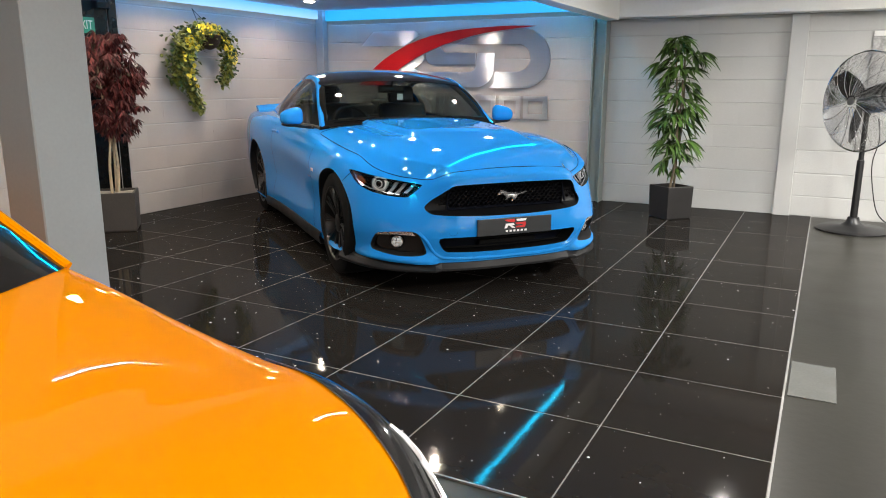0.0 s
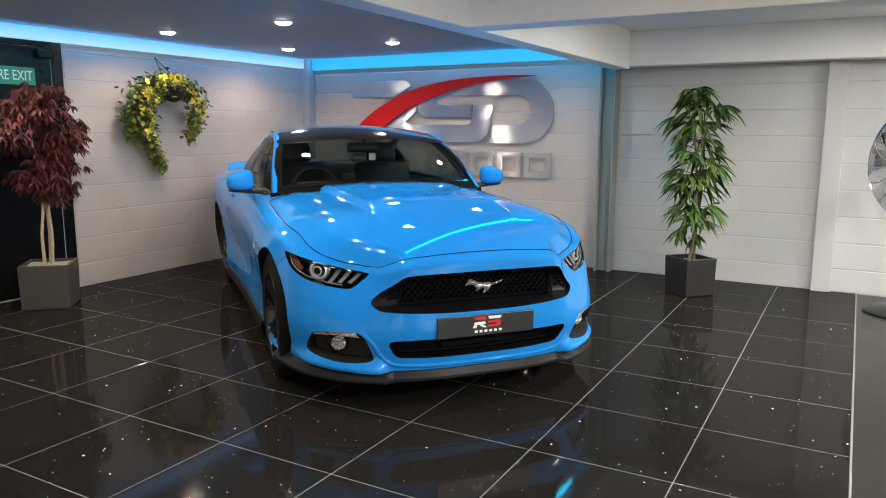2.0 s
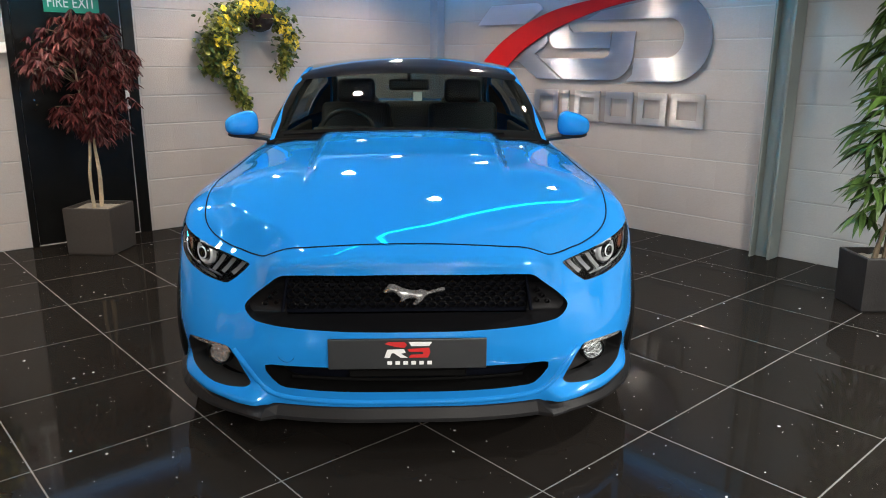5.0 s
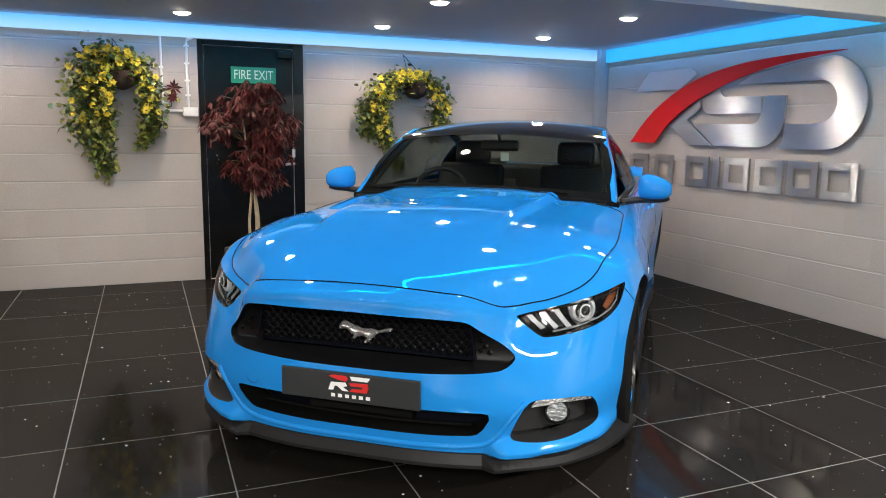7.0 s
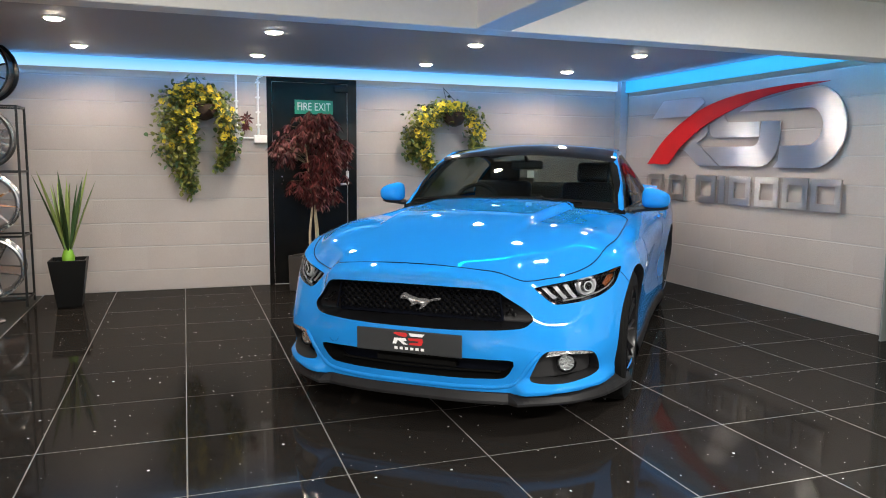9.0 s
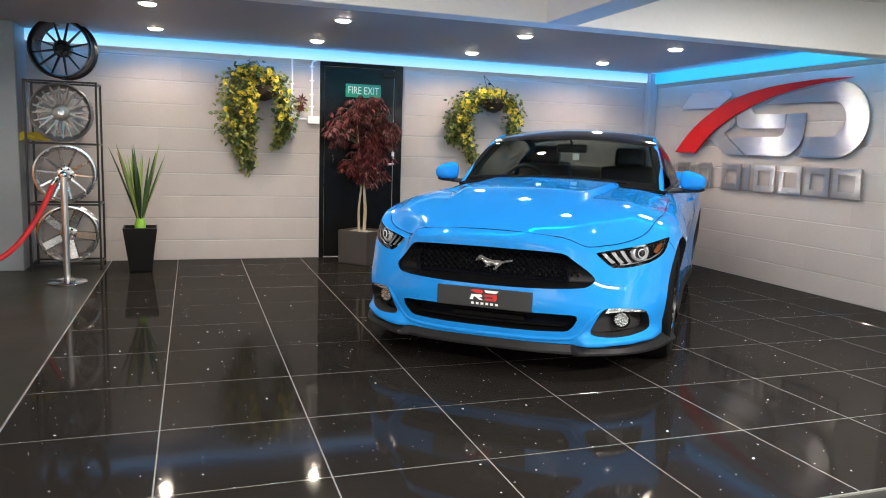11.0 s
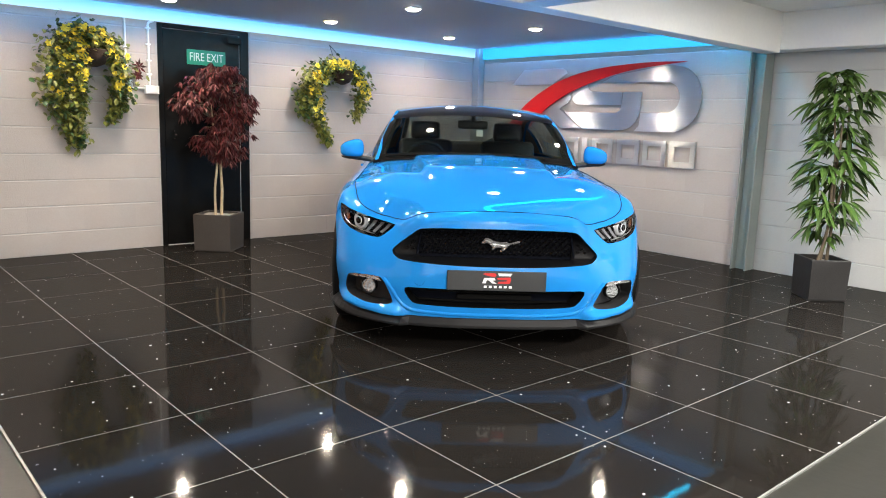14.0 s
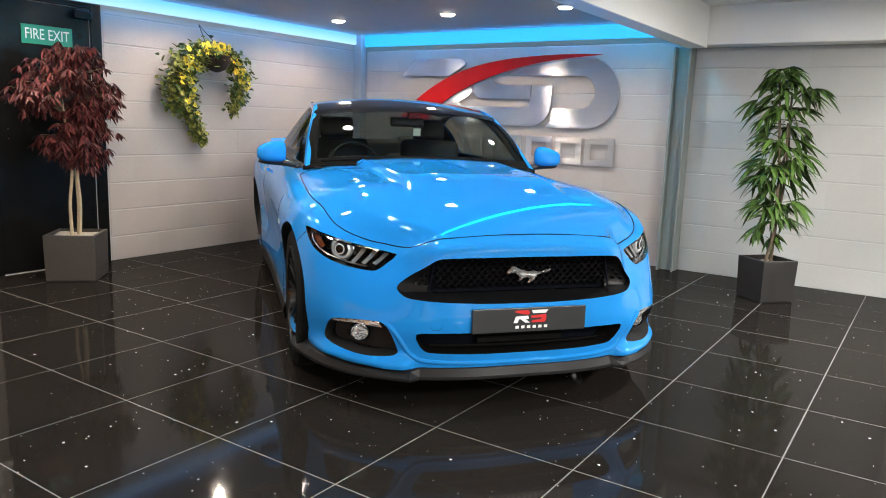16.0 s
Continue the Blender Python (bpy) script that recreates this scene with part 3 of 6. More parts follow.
def rim_strip(loop3, shift, bm=None, closed=True, steps=1):
    """A wall running back from an opening's edge by shift (a vector or a function of the point)."""
    bm = bm or bmesh.new()
    rings = []
    for k in range(steps + 1):
        rings.append([bm.verts.new(p + (shift(p) if callable(shift) else Vector(shift)) * (k / steps)) for p in loop3])
    n = len(loop3)
    for a, b in zip(rings, rings[1:]):
        for i in range(n if closed else n - 1):
            bm.faces.new((a[i], a[(i + 1) % n], b[(i + 1) % n], b[i]))
    return bm


def fill_patch(loop2, lift, step=0.03, gap=0.008):
    xs, ys = [p[0] for p in loop2], [p[1] for p in loop2]
    grid = [(x, y) for x in np.arange(min(xs), max(xs), step) for y in np.arange(min(ys), max(ys), step)]
    return patch(loop2, [], grid, lift, gap)


HALF_GRILLE = [(0, 0.692), (0.25, 0.690), (0.385, 0.683), (0.415, 0.672), (0.437, 0.652), (0.530, 0.568), (0.548, 0.546), (0.545, 0.528), (0.520, 0.508), (0.49, 0.501), (0.25, 0.490), (0, 0.486)]
HALF_INTAKE = [(0, 0.362), (0.44, 0.366), (0.488, 0.354), (0.445, 0.278), (0.40, 0.264), (0, 0.258)]
FOG = [(0.535, 0.258), (0.550, 0.300), (0.590, 0.385), (0.625, 0.404), (0.780, 0.388), (0.805, 0.360), (0.815, 0.285), (0.800, 0.262), (0.70, 0.245), (0.60, 0.246)]
HEADLIGHT = [(0.533, 0.668), (0.545, 0.675), (0.64, 0.689), (0.735, 0.706), (0.80, 0.722), (0.866, 0.741), (0.872, 0.730), (0.862, 0.680), (0.846, 0.652), (0.805, 0.622), (0.735, 0.602), (0.645, 0.594), (0.612, 0.600)]


def both(half):
    return half + [(-v, z) for v, z in half[::-1] if v > 0]


def front_loop(poly, step=0.013, cuts=1):
    """An outline on the nose, given as (half width, height), turned to (s, z)."""
    return [(s_of_v(v, z), z) for v, z in resample(rounded(poly, cuts), step)]


AXLES, ARCH_R, HUB_Z = (0.86, 3.575), 0.372, 0.345


def arch_loop(u, side):
    c = s_of_u(u, HUB_Z, side)
    return [(c + ARCH_R * math.cos(a), HUB_Z + ARCH_R * math.sin(a)) for a in np.linspace(-0.62, math.pi + 0.62, 60)]


# heights of the upper skin: along the middle, and where it meets the flank
MID_U = (0.0, 0.05, 0.12, 0.22, 0.30, 0.45, 0.60, 1.00, 1.40, 1.70, 2.30, 3.00, 3.60, 4.00, 4.40, 4.72)
MID_Z = (0.754, 0.7738, 0.8054, 0.8428, 0.868, 0.9058, 0.932, 0.962, 0.983, 0.991, 1.00, 1.00, 1.00, 0.995, 0.990, 0.975)


TOPC = np.array([(-p.x, p.y, p.z) for p in (belt(s, limits(s)[1]) for s in CS)])
HALF_TOPC = TOPC[: int(np.argmax(TOPC[:, 0])) + 1]
_keep = np.concatenate([[True], np.diff(np.maximum.accumulate(HALF_TOPC[:, 0])) > 1e-5])
_EU, _EV, _EZ = HALF_TOPC[_keep, 0], HALF_TOPC[_keep, 1], HALF_TOPC[_keep, 2]


def top_z(u, v):
    ve, ze = float(np.interp(u, _EU, _EV)), float(np.interp(u, _EU, _EZ))
    zc = float(hermite(MID_U, MID_Z, u))
    ve = max(ve, 0.03)
    q = min(abs(v) / ve, 1.0)
    z = ze + (zc - ze) * (1 - q ** 2.6)
    a = abs(v)
    if u < 1.72:
        crown = float(hermite((0.0, 0.2, 0.4, 0.7, 1.2, 1.75), (0.199, 0.158, 0.122, 0.087, 0.100, 0.090), u))
        flat = zc - crown * (a / 0.8) ** 2.36
        edge = zc - crown * (ve / 0.8) ** 2.36
        z = flat + (ze - edge) * ease((q - 0.838) / 0.162)
    if 0.02 < u < 1.75:
        # raised middle with a crisp edge, a shallow scoop outside it, and a soft roll before the wing
        crease = 0.338 + 0.066 * u
        rear = ease((u - 0.36) / 0.52) * ease((1.75 - u) / 0.10)
        z += 0.016 * rear * ease((crease + 0.012 - a) / 0.034)
        z -= 0.009 * rear * ease((a - crease) / 0.02) * ease((crease + 0.17 - a) / 0.15)
        z += 0.004 * rear * ease((a - crease + 0.13) / 0.12) * ease((crease - a + 0.02) / 0.02)
        roll = 0.545 + 0.07 * u
        z -= 0.0055 * ease((u - 0.12) / 0.2) * ease((1.5 - u) / 0.5) * ease((a - roll) / 0.10) * ease((roll + 0.21 - a) / 0.11)
    return z


def top_lift(u, v):
    return Vector((-u, v, top_z(u, v)))


WS_LOW = [(1.79 - 0.24 * (1 - w * w) ** 0.9 if abs(w) < 1 else 1.79, 0.752 * w) for w in np.linspace(-1, 1, 33)]
CABIN_SIDE = [(1.95, 0.762), (2.3, 0.775), (2.9, 0.775), (3.4, 0.745), (3.75, 0.66), (3.88, 0.52), (3.96, 0.25), (3.98, 0.0)]
CABIN_LOOP = [*WS_LOW, *CABIN_SIDE, *[(u, -v) for u, v in CABIN_SIDE[::-1][1:]]]
HOOD_HALF = [(0.046, 0.0), (0.049, 0.2), (0.064, 0.34), (0.090, 0.42)]
HOOD_HALF += [(u, float(np.interp(u, _EU, _EV)) - 0.010) for u in (0.19, 0.22, 0.26, 0.31, 0.37, 0.44, 0.52, 0.62, 0.76, 0.92, 1.10, 1.30, 1.50, 1.60)]
HOOD_HALF += [(1.655, 0.770), (1.650, 0.70), (1.56, 0.45), (1.50, 0.2), (1.49, 0.0)]
HOOD_LOOP = HOOD_HALF + [(u, -v) for u, v in HOOD_HALF[::-1][1:-1]]


def glass_patch(low, high, nu, nv, bulge=0.0, out=Vector((0, 0, 1))):
    """A skin between two curves of equal count of points."""
    bm = bmesh.new()
    rows = []
    for j in range(nv + 1):
        t = j / nv
        rows.append([bm.verts.new(a.lerp(b, t) + out * (bulge * 4 * t * (1 - t))) for a, b in zip(low, high)])
    for a, b in zip(rows, rows[1:]):
        for i in range(len(a) - 1):
            bm.faces.new((a[i], a[i + 1], b[i + 1], b[i]))
    return bm


def curve3(pts, n):
    """A smooth line of n points through the given places."""
    p = np.array(pts, float)
    c = np.concatenate([[0], np.cumsum(np.linalg.norm(np.diff(p, axis=0), axis=1))])
    return [Vector(hermite(c, p, x)) for x in np.linspace(0, c[-1], n)]


def ribbon(path, radius, bm=None):
    return tube(path, radius, 6, bm)


def wheel_parts(parent, m, name="wheel", spokes=10):
    """A road wheel about the local y axis; m puts it in the car."""
    turn = m @ pose(0, 0, 0, 90)
    wh = part(name, lathe([(0.245, -0.125), (0.315, -0.128), (0.338, -0.112), (0.345, -0.08), (0.345, 0.08), (0.338, 0.112), (0.315, 0.128), (0.245, 0.125)], 56, m=turn, caps=False), M_TYRE, parent, "black low-profile tyre", True)
    rim = lathe([(0.248, -0.118), (0.252, -0.128), (0.243, -0.126), (0.232, -0.105), (0.225, 0.06), (0.243, 0.125)], 48, m=turn, caps=False)
    for k in range(spokes):
        for d in (-0.10, 0.10):
            a = 2 * math.pi * k / spokes
            b = a + d
            p = [Vector((0.05 * math.cos(a), 0.05 * math.sin(a), -0.085)), Vector((0.14 * math.cos(a + d * 0.45), 0.14 * math.sin(a + d * 0.45), -0.098)), Vector((0.240 * math.cos(b), 0.240 * math.sin(b), -0.112))]
            tube([turn @ q for q in p], 0.011, 5, rim, 0.008)
    part("rim", rim, M_ALLOYBLACK, wh, "gloss black multi-spoke alloy", True)
    part("hub_cap", lathe([(0.062, -0.075), (0.062, -0.098), (0.030, -0.104)], 24, m=turn), M_ALLOYBLACK, wh, "", True)
    part("brake_disc", lathe([(0.170, -0.03), (0.170, -0.045), (0.06, -0.045)], 32, m=turn), M_BRAKE, wh, "grey steel", True)
    return wh


def blue_car(top):
    # flank and nose
    edge_s = np.concatenate([np.arange(-S_END, -1.3, 0.05), np.arange(-1.3, 1.3, 0.02), np.arange(1.3, S_END, 0.05), [S_END]])
    outer = [(float(s), float(limits(s)[0])) for s in edge_s] + [(float(s), float(limits(s)[1])) for s in edge_s[::-1]]
    grille = front_loop(both(HALF_GRILLE), cuts=1)
    intake = front_loop(both(HALF_INTAKE), cuts=1)
    fogs = [front_loop([(sd * v, z) for v, z in FOG], cuts=2) for sd in (1, -1)]
    lamps = [front_loop([(sd * v, z) for v, z in HEADLIGHT], cuts=1) for sd in (1, -1)]
    arches = [arch_loop(u, sd) for u in AXLES for sd in (1, -1)]
    # wheel openings run out through the sill
    grid = []
    for s in np.concatenate([np.arange(-S_END, -1.3, 0.045), np.arange(-1.3, 1.3, 0.022), np.arange(1.3, S_END, 0.045)]):
        zb, zt = limits(s)
        for f in (0.06, 0.12, 0.18, 0.25, 0.32, 0.39, 0.46, 0.53, 0.6, 0.66, 0.72, 0.77, 0.82, 0.86, 0.895, 0.925, 0.95, 0.97, 0.985):
            grid.append((float(s), float(zb + f * (zt - zb))))
        if abs(s) < 1.3:
            grid += [(float(s), z) for z in (0.192, 0.199, 0.206, 0.213, 0.220, 0.228, 0.237, 0.246)]
    clipped = []
    for lp in arches:
        zb = limits(lp[0][0])[0] + 0.006
        clipped.append([(s, max(z, zb)) for s, z in lp])
    body = part("body", patch(outer, [grille, intake, *fogs, *lamps, *clipped], grid, belt, 0.011), M_BLUE, top, "glossy bright blue bodywork", True)
    # upper skin
    ring = [(-p.x, p.y) for p in (belt(float(s), limits(s)[1]) for s in edge_s)]
    hood = resample(rounded(HOOD_LOOP, 2), 0.03)
    cabin = resample(CABIN_LOOP, 0.03)
    tg = [(float(u), float(v)) for u in np.arange(-0.02, 4.72, 0.03) for v in np.arange(-0.9, 0.9, 0.025)]
    part("upper_body", patch(ring, [hood, cabin], tg, top_lift, 0.012, flip=True), M_BLUE, body, "", True)
    hg = [(float(u), float(v)) for u in np.arange(0, 1.66, 0.02) for v in np.arange(-0.8, 0.8, 0.0105)]
    part("bonnet", patch(hood, [], hg, top_lift, 0.010, flip=True), M_BLUE, top, "blue bonnet with raised centre and creases", True)
    seam = [top_lift(u, v) + Vector((0, 0, 0.0008)) for u, v in hood]
    part("bonnet_seam", ribbon(seam + seam[:1], 0.0026), M_SEAM, body)
    for sd in (1, -1):
        for u in (1.42, 2.86):
            pts = []
            for z in np.arange(0.20, 0.93, 0.03):
                uu = u + (0.03 * (0.9 - z) if u < 2 else 0.10 * max(0, 0.45 - z) / 0.25)
                s = s_of_u(uu, z, sd)
                if z < limits(s)[1] - 0.004:
                    pts.append(belt(s, float(z)) + Vector((0, -sd * 0.001, 0)))
            part("door_seam", ribbon(pts, 0.0019), M_SEAM, body)
        pts = [belt(s_of_u(u, 0.845, sd), 0.845) + Vector((0, sd * 0.016, 0)) for u in (2.66, 2.70, 2.76, 2.82)]
        part("door_handle", tube(pts, 0.012, 8), M_BLUE, body, "", True)

    # grille: wall round the opening, honeycomb and backing
    g3 = [belt(s, z) for s, z in grille]
    lip = [Vector((p.x - 0.030, p.y * 0.985, 0.588 + (p.z - 0.588) * 0.94)) for p in g3]
    side = 0.405

    def sunk(p):
        """The flat panel behind the opening, with ears that run forward at both ends."""
        y = max(-side, min(side, p.y))
        z = min(0.676, max(0.516, p.z)) if abs(p.y) < side else min(0.660, max(0.524, p.z))
        return Vector((-0.115, y, z))

    inner = [sunk(p) for p in lip]
    bm = bmesh.new()
    rings = [[bm.verts.new(p) for p in row] for row in (g3, lip, inner)]
    for ra, rb in zip(rings, rings[1:]):
        for i in range(len(ra)):
            bm.faces.new((ra[i], ra[(i + 1) % len(ra)], rb[(i + 1) % len(ra)], rb[i]))
    gr = part("grille", bm, M_SATINBLACK, top, "black grille surround", True)
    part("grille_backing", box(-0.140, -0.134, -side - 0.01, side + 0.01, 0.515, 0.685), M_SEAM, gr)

    def hexagons(cells, a, b):
        bm = bmesh.new()
        for cy, cz, x in cells:
            hexa = [(cy - a, cz), (cy - a * 0.5, cz + b), (cy + a * 0.5, cz + b), (cy + a, cz), (cy + a * 0.5, cz - b), (cy - a * 0.5, cz - b)]
            ring = []
            for k, dx in ((1.13, 0.0), (0.82, 0.005), (0.74, -0.016)):
                ring.append([bm.verts.new((x + dx, cy + (y - cy) * k, cz + (z - cz) * k)) for y, z in hexa])
            for q, w in zip(ring, ring[1:]):
                for i in range(6):
                    bm.faces.new((q[i], q[(i + 1) % 6], w[(i + 1) % 6], w[i]))
        return bm

    pitch, cells, ears = 0.0335, [], []
    for r in range(-5, 6):
        for c in range(-17, 18):
            cy, cz = c * pitch + (pitch / 2 if r % 2 else 0), 0.600 + r * 0.0175
            if abs(cy) < side - 0.012 and 0.532 < cz < 0.668:
                cells.append((cy, cz, -0.112))
            elif side + 0.016 < abs(cy) < 0.50 and 0.548 < cz < 0.640 - 0.9 * (abs(cy) - side):
                ears.append((cy, cz, -0.104 + 0.30 * (abs(cy) - side)))
    part("honeycomb", hexagons(cells, 0.0158, 0.0108), M_GRILLE, gr, "black honeycomb mesh")
    for sd in (1, -1):
        part("honeycomb_ear", hexagons([c for c in ears if c[0] * sd > 0], 0.0100, 0.0072), M_GRILLE, gr)
    for sd in (1, -1):
        part("deflector", tube([Vector((-0.108, sd * (side - 0.012), 0.672)), Vector((-0.104, sd * side, 0.60)), Vector((-0.098, sd * (side + 0.012), 0.530))], 0.004, 8, taper=0.006), M_SEAM, gr, "", True)
    # chrome emblem, a plain sweeping shape
    em = rounded([(-0.098, 0.006), (-0.082, 0.030), (-0.070, 0.040), (-0.052, 0.034), (-0.034, 0.024), (0.000, 0.016), (0.038, 0.018), (0.052, 0.010), (0.074, 0.020), (0.112, 0.026), (0.104, 0.012), (0.072, 0.008), (0.050, -0.002), (0.036, -0.016), (0.022, -0.030), (0.000, -0.040), (0.008, -0.026), (0.014, -0.014), (-0.012, -0.012), (-0.044, -0.030), (-0.034, -0.012), (-0.046, 0.000), (-0.062, 0.012), (-0.078, 0.006)], 1)
    rim = np.array(resample(em, 0.004))

    def pillow(y, z):
        d = float(np.min(np.hypot(rim[:, 0] - y, rim[:, 1] - z)))
        return Vector((-0.082 + 0.016 * math.sqrt(min(d, 0.012) / 0.012) + 0.003 * math.sin(95 * y + 60 * z), y + 0.015, z + 0.592))

    part("emblem", fill_patch(resample(em, 0.006), pillow, 0.006, 0.003), M_EMBLEM, gr, "polished chrome emblem", True)

    # lower intake
    i3 = [belt(s, z) for s, z in intake]
    it = part("lower_intake", rim_strip(i3, lambda p: Vector((-0.10, -p.y * 0.05, (0.31 - p.z) * 0.15)), steps=1), M_COWL, top, "black lower intake", True)
    low2 = [(p.y * 0.95, 0.31 + (p.z - 0.31) * 0.85) for p in i3]
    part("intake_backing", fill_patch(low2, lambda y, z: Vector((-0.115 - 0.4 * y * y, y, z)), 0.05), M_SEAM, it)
    for z in (0.285, 0.335):
        part("intake_slat", tube([Vector((-0.090 - 0.25 * y * y, y, z)) for y in np.linspace(-0.40, 0.40, 15)], 0.006, 6), M_COWL, it)
    part("intake_bar", box(-0.110, -0.085, -0.20, 0.20, 0.296, 0.325, 0.004), M_COWL, it)

    # fog lamp pockets
    for sd, lp in zip((1, -1), fogs):
        f3 = [belt(s, z) for s, z in lp]
        mid = sum(f3, Vector()) / len(f3)
        pk = part("fog_lamp_pocket", rim_strip(f3, lambda p: (mid - p) * 0.12 + Vector((-0.075, -sd * 0.035, 0)), steps=2), M_BLACKPLASTIC, top, "black fog lamp pocket", True)
        back = [(p.y + (mid.y - p.y) * 0.12 - sd * 0.035, p.z + (mid.z - p.z) * 0.12) for p in f3]
        part("pocket_back", fill_patch(back, lambda y, z: Vector((mid.x - 0.075 + (mid.y - sd * 0.035 - y) * sd * 0.95, y, z)), 0.03), M_BLACKPLASTIC, pk)
        fog = Vector((-0.262, sd * 0.676, 0.323))
        tilt = Matrix.Translation(fog) @ pose(0, 0, 0, 0, 90, sd * 14)
        part("fog_lamp", lathe([(0.046, -0.04), (0.047, 0.008), (0.043, 0.012), (0.037, 0.004)], 28, m=tilt, caps=False), M_GLOSSBLACK, pk, "round fog lamp in a dark ring", True)
        part("fog_reflector", lathe([(0.037, 0.007), (0.030, 0.003), (0.020, -0.003), (0.008, -0.005)], 10, m=tilt), M_CRYSTAL, pk, "bright cut reflector")
        part("fog_lens", lathe([(0.041, 0.006), (0.028, 0.014), (0.010, 0.017)], 24, m=tilt), M_LENS, pk, "clear lens", True)
        strip = [(sd * v, z) for v, z in ((0.605, 0.372), (0.622, 0.398), (0.70, 0.397), (0.782, 0.384), (0.79, 0.366), (0.70, 0.378))]
        s2 = [(s_of_v(v, z), z) for v, z in resample(strip, 0.012)]
        bm = fill_patch(s2, lambda s, z: belt(s, z) + Vector((-0.012, 0, 0)), 0.02, 0.006)
        part("indicator", bm, M_CRYSTAL, pk, "clear indicator strip with bright reflector", True)

    # headlights
    for sd, lp in zip((1, -1), lamps):
        h3 = [belt(s, z) for s, z in lp]
        back_by = Vector((-0.07, -sd * 0.05, 0))
        hl = part("headlight", rim_strip(h3, back_by), M_GLOSSBLACK, top, "dark headlight with three pale slanted bars", True)
        part("lamp_bowl", fill_patch(lp, lambda s, z: belt(s, z) + back_by, 0.03), M_GLOSSBLACK, hl)
        part("headlight_lens", fill_patch(lp, lambda s, z: belt(s, z) + Vector((0.001, 0, 0)), 0.02), M_LENS, hl, "clear lens")
        for k in range(3):
            a0 = 0.572 + 0.042 * k
            bar = [(sd * (a0 + 0.002), 0.667 + 0.005 * k), (sd * (a0 + 0.019), 0.671 + 0.005 * k), (sd * (a0 + 0.044), 0.642 + 0.001 * k), (sd * (a0 + 0.072), 0.619 - 0.003 * k), (sd * (a0 + 0.058), 0.612 - 0.002 * k), (sd * (a0 + 0.028), 0.640 + 0.001 * k)]
            s2 = [(s_of_v(v, z), z) for v, z in resample(bar, 0.012)]
            bm = fill_patch(s2, lambda s, z: belt(s, z) + back_by * 0.42, 0.02, 0.005)
            part("light_bar", bm, M_BAR, hl, "pale slanted light bar", True)
        s0 = s_of_v(sd * 0.755, 0.665)
        c = belt(s0, 0.665) + back_by * 0.30
        aim = Matrix.Translation(c) @ pose(0, 0, 0, 0, 90, sd * 38)
        part("projector", lathe([(0.048, -0.03), (0.046, 0.0), (0.038, 0.006), (0.033, -0.004)], 28, m=aim, caps=False), M_LAMPCHROME, hl, "round bright projector ring", True)
        part("projector_collar", lathe([(0.056, -0.034), (0.058, -0.012), (0.054, -0.008), (0.050, -0.020)], 28, m=aim, caps=False), M_CHROME, hl, "bright outer collar", True)
        part("projector_ring", lathe([(0.024, 0.0125), (0.022, 0.0145), (0.019, 0.0145)], 24, m=aim, caps=False), M_LAMPCHROME, hl, "", True)
        part("projector_lens", lathe([(0.033, -0.004), (0.026, 0.010), (0.012, 0.016)], 24, m=aim), M_GLOSSBLACK, hl, "dark round lens", True)
        am = [(sd * v, z) for v, z in ((0.816, 0.668), (0.836, 0.714), (0.862, 0.732), (0.862, 0.716), (0.846, 0.676), (0.830, 0.656))]
        s2 = [(s_of_v(v, z), z) for v, z in resample(am, 0.012)]
        part("side_marker", fill_patch(s2, lambda s, z: belt(s, z) + back_by * 0.3, 0.02, 0.005), M_AMBER, hl, "amber reflector")
        trim = [belt(s_of_v(sd * v, z), z) + back_by * 0.12 for v, z in resample([(0.56, 0.672), (0.74, 0.693), (0.855, 0.717)], 0.02, False)]
        part("lamp_trim", tube(trim, 0.004, 6), M_GLOSSBLACK, hl)
        edge = [belt(s_of_v(sd * v, z), z) + back_by * 0.22 for v, z in resample([(0.855, 0.722), (0.853, 0.682), (0.835, 0.655), (0.800, 0.634), (0.735, 0.615), (0.66, 0.606)], 0.015, False)]
        part("lamp_bezel", tube(edge, 0.005, 6), M_CHROME, hl, "bright bezel", True)

    # number plate with plain bars in place of the dealer's marks
    pl = part("number_plate", box(0.0, 0.010, -0.258, 0.258, 0.366, 0.470, 0.003, 2), M_PLATE, top, "dark grey plate with red and white dealer mark")
    fx = Matrix(((0, 0, 1, 0.0105), (1, 0, 0, 0), (0, 1, 0, 0.42), (0, 0, 0, 1)))
    part("mark", plate([(-0.074, 0.034), (-0.062, 0.040), (-0.010, 0.040), (-0.002, 0.030), (-0.010, 0.020), (-0.040, 0.024)], 0.0012, fx), M_BADGE_RED, pl, "red bar")
    part("mark", plate([(-0.076, -0.014), (-0.066, 0.014), (-0.012, 0.016), (-0.006, 0.004), (-0.022, 0.000), (0.000, -0.014), (-0.022, -0.014), (-0.044, 0.002), (-0.052, 0.002), (-0.058, -0.014)], 0.0012, fx), M_BADGE_WHITE, pl, "white bar")
    part("mark", plate([(0.004, 0.040), (0.080, 0.040), (0.070, 0.026), (0.012, 0.026)], 0.0012, fx), M_BADGE_WHITE, pl, "white bar")
    part("mark", plate([(0.000, 0.016), (0.070, 0.020), (0.074, 0.004), (0.066, -0.014), (0.004, -0.014), (0.010, -0.004), (0.050, -0.002), (0.052, 0.006), (0.006, 0.006)], 0.0012, fx), M_BADGE_RED, pl, "red bar")
    for k in range(6):
        y = -0.066 + k * 0.026
        part("mark", plate([(y, -0.038), (y, -0.026), (y + 0.015, -0.026), (y + 0.015, -0.038)], 0.0012, fx), M_BADGE_WHITE, pl, "small white bar")

    # front lip: an upright middle, and a blade that sweeps back at each end
    bm = bmesh.new()
    rows = []
